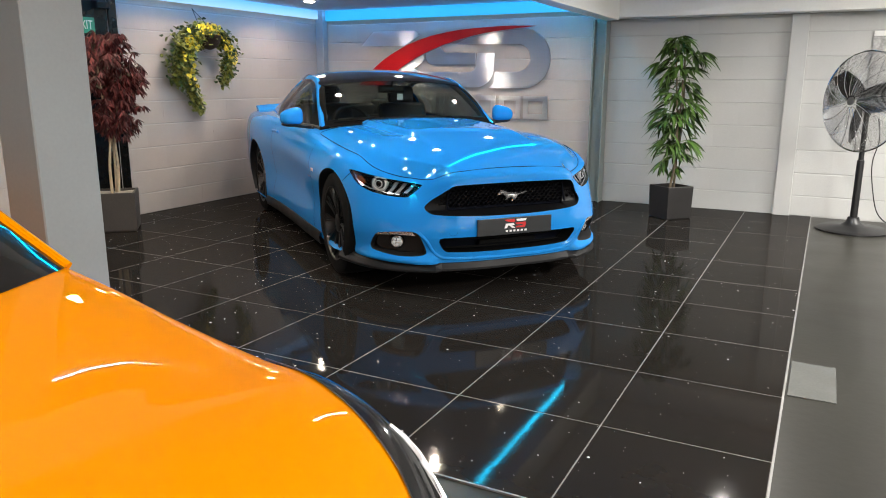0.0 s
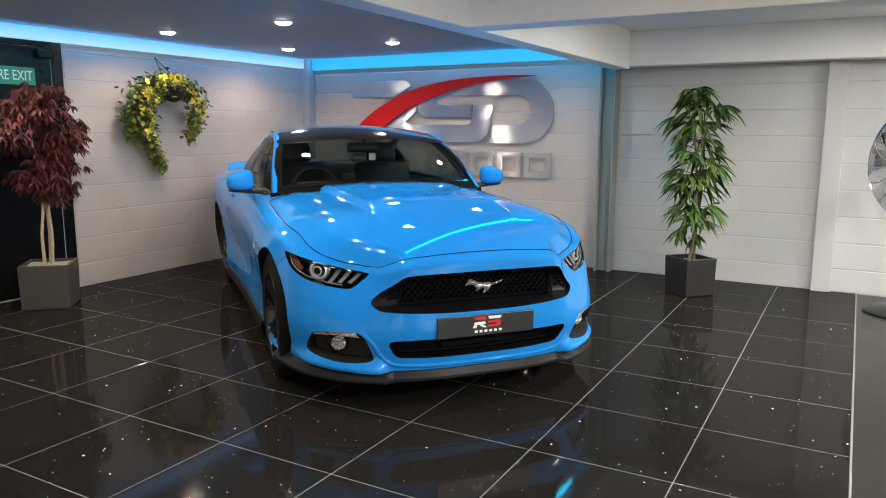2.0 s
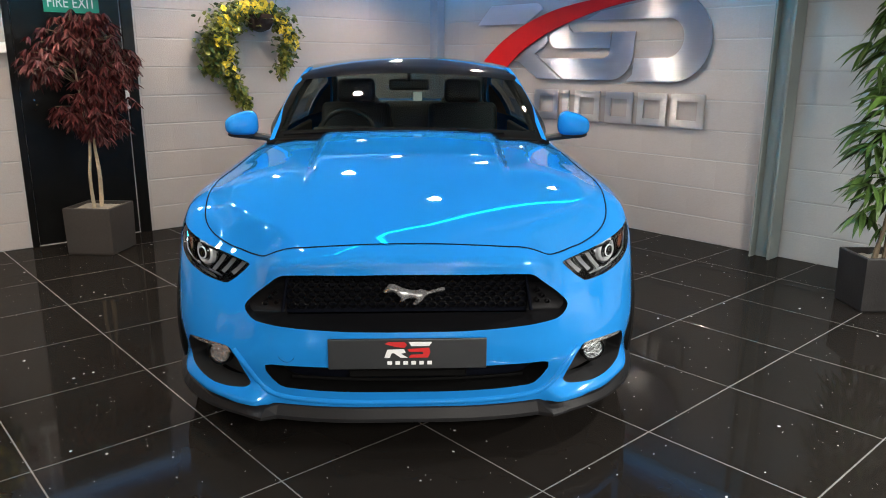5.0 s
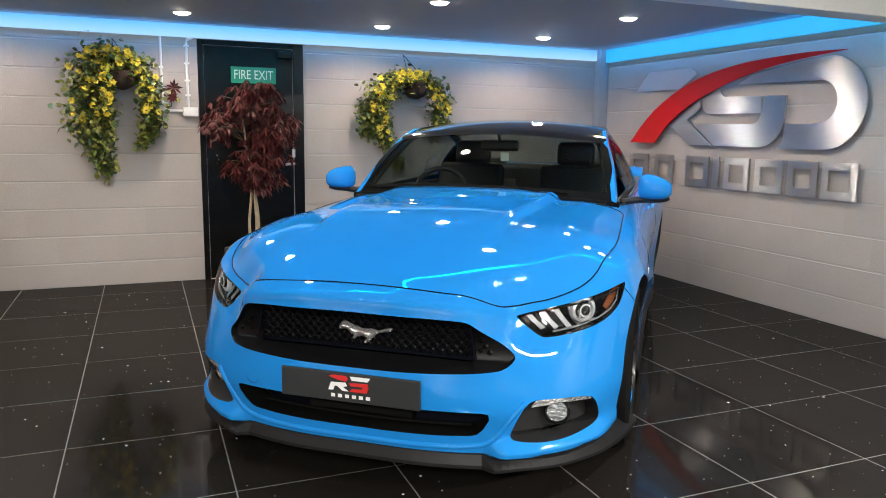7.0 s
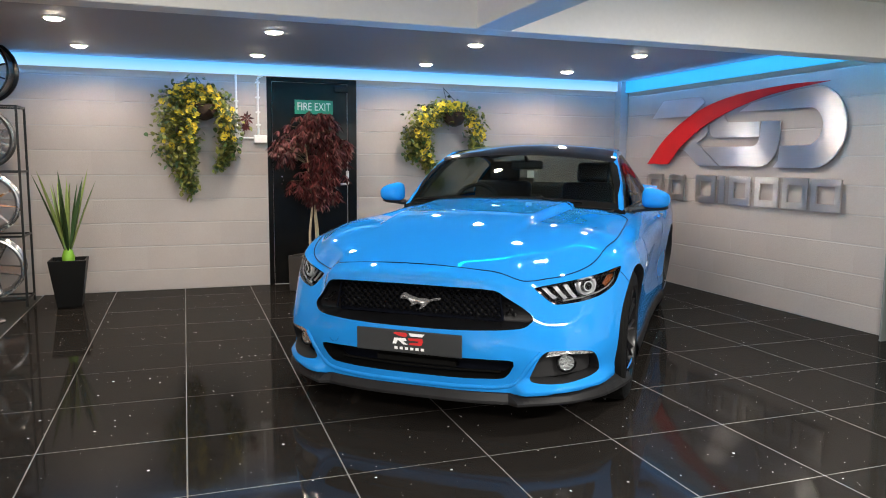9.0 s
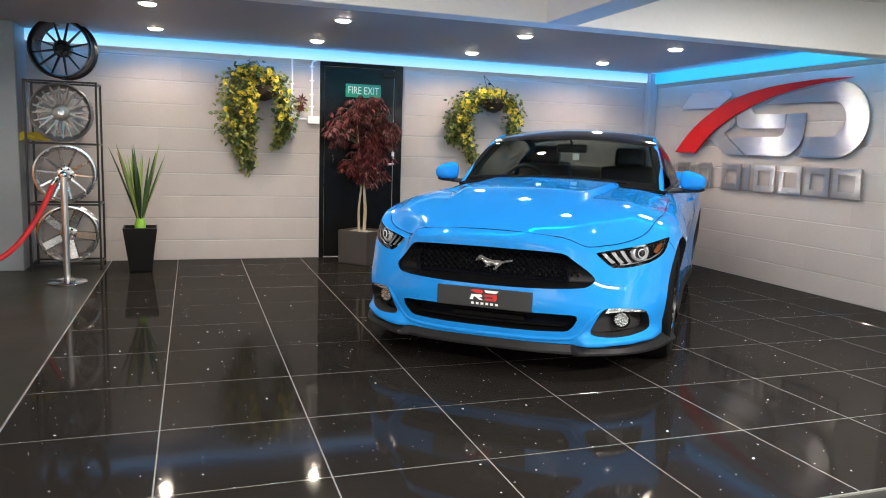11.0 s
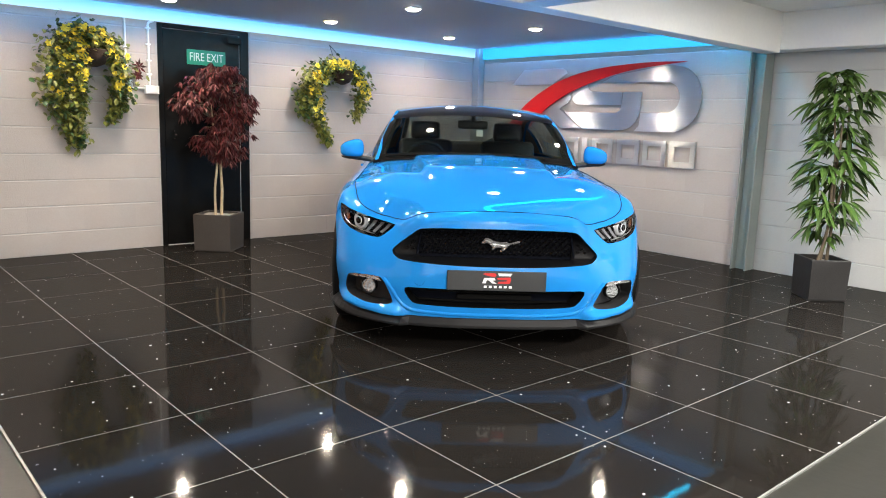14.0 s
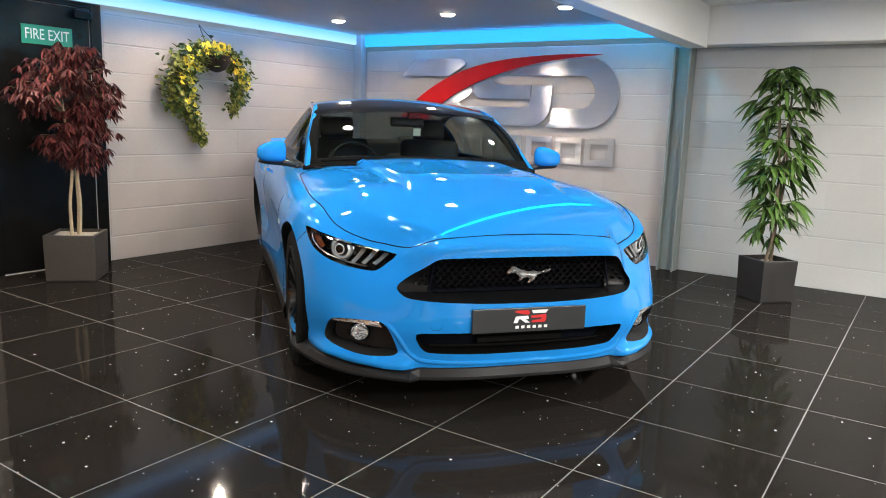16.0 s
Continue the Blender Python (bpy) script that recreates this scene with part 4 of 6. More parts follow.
    for v in np.concatenate([np.linspace(-0.905, -0.485, 18), np.linspace(-0.45, 0.45, 27), np.linspace(0.485, 0.905, 18)]):
        a = abs(v)
        s = s_of_v(v, 0.26)
        base = belt(s, 0.26)
        k = min(int(abs(s) / S_END * (len(CS) - 1)), len(CS) - 1)
        out = Vector((CIN[k][0], -CIN[k][1] * (1 if v >= 0 else -1), 0))
        w = float(np.interp(a, (0.485, 0.56, 0.66, 0.80, 0.905), (0.040, 0.026, 0.020, 0.022, 0.034)))
        if a < 0.46:
            sec = [(-0.07, 0.214), (-0.030, 0.209), (-0.008, 0.196), (0.008, 0.164), (0.008, 0.152), (-0.002, 0.146), (-0.12, 0.146)]
        else:
            end = ease((a - 0.70) / 0.2)
            sec = [(-0.07, 0.214 + 0.03 * end), (-0.020, 0.203 + 0.026 * end), (0.010, 0.186 + 0.012 * end), (w, 0.163 + 0.006 * end), (w, 0.154), (w - 0.012, 0.146), (-0.12, 0.148)]
        rows.append([bm.verts.new(Vector((base.x, base.y, 0)) + out * o + Vector((0, 0, z))) for o, z in sec])
    for a, b in zip(rows, rows[1:]):
        for i in range(len(a) - 1):
            bm.faces.new((a[i], a[i + 1], b[i + 1], b[i]))
    bm.faces.new(rows[0])
    bm.faces.new(rows[-1][::-1])
    bmesh.ops.recalc_face_normals(bm, faces=bm.faces[:])
    part("front_lip", bm, M_LIP, top, "matt dark grey splitter")
    for sd in (1, -1):
        bm = bmesh.new()
        rows = []
        for u in np.linspace(1.24, 3.19, 24):
            y = belt(s_of_u(u, 0.20, sd), 0.20).y
            rows.append([bm.verts.new((-u, y + sd * o, z)) for o, z in ((-0.03, 0.215), (0.010, 0.21), (0.022, 0.175), (0.010, 0.125), (-0.06, 0.125))])
        for a, b in zip(rows, rows[1:]):
            for i in range(4):
                bm.faces.new((a[i], a[i + 1], b[i + 1], b[i]))
        bmesh.ops.recalc_face_normals(bm, faces=bm.faces[:])
        part("side_skirt", bm, M_LIP, top, "matt dark side skirt", True)
    part("underbody", box(-4.55, -0.35, -0.62, 0.62, 0.15, 0.30, 0.02), M_BLACKPLASTIC, top)

    # ridges that frame the lower intake
    ridge = [(0.588, 0.392), (0.545, 0.345), (0.512, 0.285), (0.470, 0.240), (0.41, 0.226), (0.25, 0.220), (0.0, 0.218)]
    ridge = ridge + [(-v, z) for v, z in ridge[::-1][1:]]
    pts = [belt(s_of_v(v, z), z) + Vector((-0.004, 0, 0)) for v, z in resample(rounded(ridge, 2, False), 0.02, False)]
    part("bumper_ridge", tube(pts, 0.012, 10), M_BLUE, body, "", True)
    for sd in (1, -1):
        for k in range(2):
            c = belt(s_of_u(1.30 + 0.035 * k, 0.66, sd), 0.66)
            part("badge", box(c.x - 0.012, c.x + 0.012, c.y - 0.003, c.y + 0.003, 0.648, 0.672, 0.002), M_LAMPCHROME, body, "small bright bar")

    # tow-eye cover, wing seams and wipers
    pts = [belt(s_of_v(-0.40 + 0.028 * math.cos(a), 0.405 + 0.028 * math.sin(a)), 0.405 + 0.028 * math.sin(a)) for a in np.linspace(0, 2 * math.pi, 25)]
    part("tow_eye_seam", ribbon([p + Vector((-0.0014, 0, 0)) for p in pts], 0.0006), M_SEAM, body)
    for sd in (1, -1):
        pts = []
        for f in np.linspace(0, 1, 8):
            z = 0.716 - 0.062 * f
            q = belt(s_of_u(0.575 + 0.075 * f, z, sd), z)
            pts.append(q + Vector((0, -sd * 0.0012, 0)))
        part("wing_seam", ribbon(pts, 0.0022), M_SEAM, body)
    for y0, y1 in ((-0.16, 0.50), (-0.66, -0.06)):
        pts = [Vector((-(1.60 + 0.22 * (0.5 * (y0 + y1) + (y - 0.5 * (y0 + y1))) ** 2), y, 1.000 - 0.040 * (y / 0.752) ** 2)) for y in np.linspace(y0, y1, 9)]
        wp = part("wiper", tube(pts, 0.006, 6), M_COWL, top, "black wiper blade", True)
        part("wiper_arm", tube([Vector((-1.545, y1 - 0.06, 0.975)), pts[5] + Vector((0.004, 0, 0.010))], 0.007, 6), M_COWL, wp)

    # wheels and wells
    for u in AXLES:
        for sd in (1, -1):
            wheel_parts(top, Matrix.Translation((-u, sd * 0.785, 0.345)) @ (pose(0, 0, 0) if sd > 0 else pose(0, 0, 0, 0, 0, 180)))
            lp = [belt(s, z) for s, z in arch_loop(u, sd)]
            part("wheel_well", rim_strip([p for p in lp if p.z > 0.16], Vector((0, -sd * 0.32, 0)), closed=False), M_BLACKPLASTIC, body, "", True)
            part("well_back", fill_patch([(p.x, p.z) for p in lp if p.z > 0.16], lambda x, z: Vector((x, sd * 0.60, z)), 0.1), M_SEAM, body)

    # cabin glass and pillars
    n = 33
    low = [Vector((-u, v, top_z(min(u, 1.78), min(abs(v), 0.74)) + 0.002)) for u, v in WS_LOW]
    for p in low:
        p.z = 0.978 - 0.042 * (p.y / 0.752) ** 2
    high = [Vector((-(2.215 + 0.075 * (w * w)), 0.625 * w, 1.322 - 0.048 * w * w)) for w in np.linspace(-1, 1, n)]
    part("windscreen", glass_patch(low, high, n, 14, 0.035, Vector((0.6, 0, 0.8))), M_WINDOW, top, "clear slightly tinted windscreen", True)
    part("scuttle", tube([p + Vector((0.025, 0, -0.016)) for p in low], 0.020, 8), M_COWL, body, "", True)
    rear_top = [Vector((-(3.12 + 0.02 * w * w), 0.565 * w, 1.332 - 0.045 * w * w)) for w in np.linspace(-1, 1, n)]
    rear_low = [Vector((-(3.97 - 0.14 * w * w), 0.60 * w, 1.000 - 0.012 * w * w)) for w in np.linspace(-1, 1, n)]
    bm = glass_patch(high, rear_top, n, 16, 0.055)
    part("roof", bm, M_GLOSSBLACK, top, "gloss black roof panel", True)
    part("rear_window", glass_patch(rear_top, rear_low, n, 12, 0.03), M_WINDOW, top, "", True)
    band = glass_patch([a.lerp(b, 0.84) + Vector((0.013, 0, 0.017)) for a, b in zip(low, high)], [a + Vector((-0.005, 0, 0.006)) for a in high], n, 3, 0.006)
    for i, j in ((0, 1), (n - 1, n - 2)):
        bm = bmesh.new()
        rows = []
        for t in np.linspace(0, 0.97, 15):
            lift = Vector((0.6, 0, 0.8)) * (0.035 * 4 * t * (1 - t) + 0.003)
            rows.append([bm.verts.new(low[k].lerp(high[k], t) + lift) for k in (i, j)])
        for a, b in zip(rows, rows[1:]):
            bm.faces.new((a[0], a[1], b[1], b[0]))
        part("glass_border", bm, M_COWL, top, "", True)
    bm = bmesh.new()
    rows = [[bm.verts.new(p.lerp(q, t) + Vector((0.6, 0, 0.8)) * (0.14 * t * (1 - t) + 0.003)) for t in (0, 0.04, 0.08)] for p, q in zip(low, high)]
    for a, b in zip(rows, rows[1:]):
        for k in range(2):
            bm.faces.new((a[k], a[k + 1], b[k + 1], b[k]))
    part("glass_border", bm, M_COWL, top, "", True)
    part("sun_band", band, M_GLOSSBLACK, top, "", True)
    for sd in (1, -1):
        rail = curve3([(-1.74, 0.742, 0.928), (-2.02, 0.690, 1.125), (-2.30, 0.628, 1.276), (-2.70, 0.600, 1.318), (-3.10, 0.572, 1.288), (-3.5, 0.60, 1.165), (-3.92, 0.655, 0.985)], 50)
        rail = [Vector((p.x, sd * p.y, p.z)) for p in rail]
        side = curve3([(-1.80, 0.768, 0.915), (-2.3, 0.782, 0.938), (-2.9, 0.784, 0.952), (-3.4, 0.76, 0.962), (-3.92, 0.70, 0.970)], 50)
        side = [Vector((p.x, sd * p.y, p.z)) for p in side]
        bm = bmesh.new()
        rows = []
        for i, p in enumerate(rail):
            k = 0.72 if i < 24 else 0.85
            rows.append([bm.verts.new(p + Vector((0.012, -sd * 0.026, 0.010)) * k), bm.verts.new(p + Vector((0, sd * 0.004, 0.012)) * k), bm.verts.new(p + Vector((-0.012, sd * 0.022, -0.012)) * k), bm.verts.new(p + Vector((-0.022, sd * 0.022, -0.035)) * k), bm.verts.new(p + Vector((-0.012, -sd * 0.012, -0.030)) * k)])
        for a, b in zip(rows, rows[1:]):
            for i in range(5):
                bm.faces.new((a[i], a[(i + 1) % 5], b[(i + 1) % 5], b[i]))
        bmesh.ops.recalc_face_normals(bm, faces=bm.faces[:])
        part("roof_rail", bm, M_BLUE, top, "blue pillar and roof rail", True)
        a = [p for p in side if -3.36 < p.x < -1.95]
        up = []
        for p in a:
            q = min(rail, key=lambda r: abs(r.x - p.x))
            up.append(Vector((p.x, q.y + sd * 0.016, q.z - 0.02)))
        part("side_window", glass_patch(a, up, len(a), 8, 0.03, Vector((0, sd, 0))), M_SIDEGLASS, top, "", True)
        part("window_trim", tube([p + Vector((0, sd * 0.006, 0)) for p in side[2:]], 0.009, 6), M_BLACKPLASTIC, body)
        a = [p for p in side if p.x <= -3.32]
        up = []
        for p in a:
            q = min(rail, key=lambda r: abs(r.x - p.x))
            up.append(Vector((p.x, q.y + sd * 0.02, max(q.z - 0.01, p.z + 0.002))))
        inn = Vector((0, -sd * 0.03, 0))
        part("pillar_trim", glass_patch([p + inn for p in a], [p + inn for p in up], len(a), 6, 0.02, Vector((0, sd, 0))), M_CABIN, top, "", True)
        part("rail_trim", tube([p + Vector((0, -sd * 0.034, -0.026)) for p in rail[2:]], 0.020, 8), M_CABIN, top, "", True)
        part("rear_pillar", glass_patch(a, up, len(a), 6, 0.02, Vector((0, sd, 0))), M_BLUE, top, "", True)
        # door mirrors
        bm = bmesh.new()
        bmesh.ops.create_uvsphere(bm, u_segments=28, v_segments=16, radius=1.0)
        for vtx in bm.verts:
            x, y, z = (math.copysign(abs(c) ** 0.64, c) for c in vtx.co)
            x = 0.085 * x if x > 0 else 0.035 * x
            fall = ((y + 1) / 2) ** 1.4
            vtx.co = (x * (1 - 0.25 * max(0, -y)), 0.090 * y, (0.090 * (1 - 0.50 * fall) if z > 0 else 0.060 * (1 - 0.10 * fall)) * z)
        mir = part("door_mirror", bm, M_BLUE, top, "blue door mirror", True)
        mir.matrix_basis = Matrix.Translation((-1.955, sd * 0.935, 1.000)) @ (pose(0, 0, 0, 0, 0, -6) if sd > 0 else pose(0, 0, 0, 0, 0, 186) @ Matrix.Diagonal((-1, 1, 1, 1)))
        bm = bmesh.new()
        bmesh.ops.create_uvsphere(bm, u_segments=20, v_segments=10, radius=1.0)
        for vtx in bm.verts:
            x, y, z = vtx.co
            vtx.co = (0.060 * x, 0.082 * y, 0.022 * z - 0.052)
        part("mirror_base", bm, M_BLACKPLASTIC, mir, "black underside", True)
        part("mirror_foot", tube([Vector((-1.94, sd * 0.76, 0.925)), Vector((-1.95, sd * 0.83, 0.935)), Vector((-1.95, sd * 0.97, 0.950))], 0.020, 8), M_BLACKPLASTIC, body, "", True)

    # tail
    sp = [(-4.50 + 0.12 * (y / 0.78) ** 2, y, 1.012 - 0.02 * (y / 0.78) ** 4) for y in np.linspace(-0.78, 0.78, 25)]
    bm = bmesh.new()
    rows = [[bm.verts.new((x + dx, y, z + dz)) for dx, dz in ((0.10, -0.030), (0.02, 0.010), (-0.07, 0.022), (-0.085, 0.010), (-0.02, -0.045))] for x, y, z in sp]
    for a, b in zip(rows, rows[1:]):
        for i in range(5):
            bm.faces.new((a[i], a[(i + 1) % 5], b[(i + 1) % 5], b[i]))
    bm.faces.new(rows[0][::-1])
    bm.faces.new(rows[-1])
    bmesh.ops.recalc_face_normals(bm, faces=bm.faces[:])
    part("rear_spoiler", bm, M_BLUE, top, "blue lip spoiler", True)

    # cabin
    part("cabin_floor", box(-3.95, -1.5, -0.70, 0.70, 0.30, 0.36, 0.01), M_CABIN, top)
    dash = curve3([(-1.62, 0, 0.93), (-1.80, 0, 0.945), (-1.98, 0, 0.935), (-2.06, 0, 0.87), (-2.04, 0, 0.60)], 12)
    bm = glass_patch([p + Vector((0, -0.70, 0)) for p in dash], [p + Vector((0, 0.70, 0)) for p in dash], 12, 16)
    part("dashboard", bm, M_COWL, top, "dark dashboard", True)
    part("instrument_hood", tube([Vector((-2.02, y, 0.955 - 0.25 * (y + 0.37) ** 2)) for y in np.linspace(-0.54, -0.20, 9)], 0.035, 8), M_CABIN, top, "", True)
    sw = Matrix.Translation((-2.19, -0.37, 0.905)) @ pose(0, 0, 0, 0, 68, 0)
    ring = [sw @ Vector((0.172 * math.cos(a), 0.172 * math.sin(a), 0)) for a in np.linspace(0, 2 * math.pi, 33)]
    stw = part("steering_wheel", tube(ring, 0.016, 8), M_LEATHER, top, "black steering wheel", True)
    part("wheel_boss", lathe([(0.075, -0.02), (0.070, 0.03), (0.05, 0.04)], 20, m=sw), M_LEATHER, stw, "", True)
    for a in (0.0, math.pi / 2, -math.pi / 2):
        part("wheel_spoke", tube([sw @ Vector((0.05 * math.cos(a), 0.05 * math.sin(a), 0.01)), sw @ Vector((0.175 * math.cos(a), 0.175 * math.sin(a), 0))], 0.014, 6), M_CHROME, stw)

    def seat(y, u, high):
        s = part("front_seat" if high else "rear_seat", box(-u - 0.50 + 0.25, -u + 0.25, y - 0.25, y + 0.25, 0.40, 0.56, 0.05, 3), M_LEATHER, top, "black leather seat", True)
        bm = box(-0.06, 0.06, -0.24, 0.24, 0.0, 0.60 if high else 0.46, 0.05, 3)
        bmesh.ops.transform(bm, matrix=Matrix.Translation((-u - 0.20, y, 0.50)) @ pose(0, 0, 0, 0, -16, 0), verts=bm.verts)
        part("seat_back", bm, M_LEATHER, s, "", True)
        bm = box(-0.045, 0.045, -0.13, 0.13, 0.0, 0.17, 0.04, 3)
        bmesh.ops.transform(bm, matrix=Matrix.Translation((-u - 0.20 - (0.17 if high else 0.13), y, 1.07 if high else 0.93)) @ pose(0, 0, 0, 0, -12, 0), verts=bm.verts)
        part("headrest", bm, M_LEATHER, s, "", True)

    for y in (-0.37, 0.37):
        seat(y, 2.62, True)
        seat(y, 3.20, False)
    part("rear_bench_back", box(-3.62, -3.50, -0.60, 0.60, 0.48, 1.062, 0.05, 3), M_LEATHER, top, "", True)
    part("parcel_shelf", box(-3.95, -3.55, -0.60, 0.60, 0.93, 0.965, 0.01), M_CABIN, top)
    for sd in (1, -1):
        part("door_card", box(-3.3, -1.75, sd * 0.74 - 0.015, sd * 0.74 + 0.015, 0.36, 0.935, 0.01), M_CABIN, top)
    part("headlining", glass_patch([p + Vector((0, 0, -0.03)) for p in high], [p + Vector((0, 0, -0.03)) for p in rear_top], n, 8, 0.03), M_CABINPALE, top, "grey headlining", True)
    bm = box(-0.02, 0.02, -0.12, 0.12, -0.033, 0.033, 0.018, 3)
    bmesh.ops.transform(bm, matrix=Matrix.Translation((-2.24, 0.0, 1.215)) @ pose(0, 0, 0, 0, -8, 0), verts=bm.verts)
    rm = part("interior_mirror", bm, M_BLACKPLASTIC, top, "black interior mirror", True)
    part("mirror_stalk", tube([Vector((-2.225, 0, 1.24)), Vector((-2.19, 0, 1.285))], 0.011, 6), M_BLACKPLASTIC, rm)
    part("paper_tag", box(-2.152, -2.150, 0.025, 0.075, 1.125, 1.175), M_PVC, top, "small pale sticker on the windscreen")


CAR = Matrix.Translation((-1.59, 4.112, 0)) @ pose(0, 0, 0, 0, 0, -39.16)
blue = empty("sports_car", CAR)
blue_car(blue)
tagged(blue, "bright blue two-door coupe with black roof and black wheels", "car")

# ---- the fire door and what is on the west wall ----
FACE_E = Matrix(((0, 0, 1, 0), (1, 0, 0, 0), (0, 1, 0, 0), (0, 0, 0, 1)))   # drawing plane that faces east: x runs north, y runs up
FACE_S = Matrix(((1, 0, 0, 0), (0, 0, -1, 0), (0, 1, 0, 0), (0, 0, 0, 1)))  # faces south: x runs east, y runs up


def lettering(text, size, place, material, parent):
    cu = bpy.data.curves.new("lettering", "FONT")
    cu.body, cu.size, cu.extrude = text, size, 0.0008
    cu.align_x, cu.align_y = "CENTER", "CENTER"
    tmp = bpy.data.objects.new("lettering", cu)
    scene.collection.objects.link(tmp)
    bpy.context.view_layer.update()
    me = bpy.data.meshes.new_from_object(tmp.evaluated_get(bpy.context.evaluated_depsgraph_get()))
    bpy.data.objects.remove(tmp)
    me.materials.clear()
    me.materials.append(material)
    me.transform(place)
    ob = new("lettering", me)
    ob.parent = parent
    return ob


door = empty("door_1")
tagged(door, "black gloss painted fire door, shut", "door", kind="structure")
fx = WALL_W
part("door_leaf", box(fx - 0.035, fx - 0.004, DOOR[0] + 0.005, DOOR[1] - 0.064, 0.006, DOOR[2] - 0.045, 0.003), M_DOORBLACK, door, "black gloss leaf")
part("door_frame", box(fx - 0.04, fx + 0.012, DOOR[0] - 0.045, DOOR[0] + 0.002, 0, DOOR[2], 0.004), M_DOORBLACK, door)
part("door_frame", box(fx - 0.04, fx + 0.012, DOOR[1] - 0.058, DOOR[1] + 0.03, 0, DOOR[2], 0.004), M_DOORBLACK, door)
part("door_frame", box(fx - 0.04, fx + 0.012, DOOR[0] + 0.002, DOOR[1] - 0.058, DOOR[2] - 0.042, DOOR[2], 0.004), M_DOORBLACK, door)
part("door_closer", box(fx + 0.004, fx + 0.05, DOOR[1] - 0.20, DOOR[1] - 0.06, 1.90, 1.965, 0.008, 2), M_DOORBLACK, door, "black closer box")
part("latch", box(fx + 0.012, fx + 0.026, DOOR[1] - 0.082, DOOR[1] - 0.052, 1.055, 1.130, 0.004, 2), M_LAMPCHROME, door, "steel latch plate")
part("push_bar", tube([(fx + 0.006, DOOR[1] - 0.060, 1.005), (fx + 0.05, DOOR[1] - 0.070, 1.000), (fx + 0.05, DOOR[1] - 0.145, 0.995)], 0.012, 8), M_LAMPCHROME, door, "steel lever", True)
for k in range(3):
    part("stud", lathe([(0.008, 0.0), (0.006, 0.006)], 10, m=Matrix.Translation((fx - 0.004, DOOR[0] + 0.09 + 0.012 * (k % 2), 1.00 + 0.035 * k)) @ pose(0, 0, 0, 0, 90, 0)), M_CHROME, door)
sign = empty("exit_sign", Matrix.Translation((fx + 0.001, 4.395, 1.752)))
part("board", box(0, 0.005, -0.188, 0.188, -0.068, 0.068, 0.001), M_SIGN, sign, "green board")
lettering("FIRE EXIT", 0.108, Matrix.Translation((0.0062, 0, 0)) @ FACE_E @ Matrix.Diagonal((0.74, 1, 1, 1)), M_SIGNTEXT, sign)["label"] = "white capital letters"
tagged(sign, "green sign with white words on the black door", "sign")

cond = empty("conduit", Matrix.Translation((fx, 3.655, 0)))
part("pipe", tube([(0.014, 0, 1.50), (0.014, 0, 2.032)], 0.010, 10), M_PVC, cond, "", True)
for z in (1.62, 1.78):
    part("clip", box(0, 0.026, -0.018, 0.018, z, z + 0.014, 0.002), M_PVC, cond)
part("socket_box", box(0, 0.045, -0.035, 0.045, 1.435, 1.505, 0.005, 2), M_PVC, cond, "white outlet box")
tagged(cond, "white plastic cable pipe with outlet box on the wall", "conduit", "wall conduits")
cond = empty("conduit", Matrix.Translation((fx, 3.855, 0)))
part("pipe", tube([(0.014, 0, 1.47), (0.014, 0, 1.99), (0.016, 0.008, 2.015), (0.022, 0.05, 2.034)], 0.011, 10), M_PVC, cond, "", True)
for z in (1.56, 1.68, 1.82, 1.96):
    part("clip", box(0, 0.026, -0.022, 0.022, z, z + 0.014, 0.002), M_PVC, cond)
part("socket_box", box(0, 0.05, -0.045, 0.075, 1.395, 1.47, 0.006, 2), M_PVC, cond, "white double outlet box")
part("link_pipe", tube([(0.014, -0.155, 1.44), (0.014, -0.045, 1.44)], 0.009, 8), M_PVC, cond, "", True)
tagged(cond, "white plastic cable pipe with double outlet box", "conduit", "wall conduits")

# ---- foliage ----
M_GREEN = mat("green_leaf", (0.155, 0.165, 0.030), 0.45, var=0.25, scale=30, island=0.45)
M_DARKGREEN = mat("dark_leaf", (0.035, 0.075, 0.022), 0.42, var=0.25, scale=20, island=0.5)
M_BAMBOO = mat("palm_leaf", (0.046, 0.090, 0.018), 0.42, var=0.3, scale=25, island=0.75, spec=0.3)
M_REDLEAF = mat("dark_red_leaf", (0.070, 0.0135, 0.0135), 0.5, var=0.25, scale=25, island=0.7, spec=0.25)
M_BLADE = mat("pale_blade", (0.20, 0.26, 0.07), 0.4, var=0.2, scale=15, island=0.3)
M_YELLOW = mat("yellow_petal", (0.74, 0.57, 0.05), 0.5, var=0.15, scale=40, island=0.15)
M_BARK = mat("pale_bark", (0.42, 0.33, 0.22), 0.7, var=0.25, scale=30, bump=0.3)
M_DARKBARK = mat("brown_cane", (0.10, 0.075, 0.045), 0.7, var=0.25, scale=30, bump=0.3)
M_POTGREY = mat("grey_stone_pot", (0.040, 0.034, 0.030), 0.6, var=0.22, scale=7, bump=0.15)
M_POTBLACK = mat("dark_stone_pot", (0.014, 0.013, 0.013), 0.5, var=0.35, scale=6, bump=0.15)
M_POTGLOSS = mat("black_pot", (0.005, 0.005, 0.005), 0.45, var=0.15, spec=0.2)
M_SOIL = mat("pale_gravel", (0.35, 0.31, 0.26), 0.9, var=0.3, scale=40, bump=0.6)
M_BASKET = mat("brown_basket", (0.035, 0.018, 0.012), 0.8, var=0.3, scale=30, bump=0.5)
M_LIMESTUB = mat("lime_leaf_base", (0.20, 0.42, 0.03), 0.45, var=0.1)


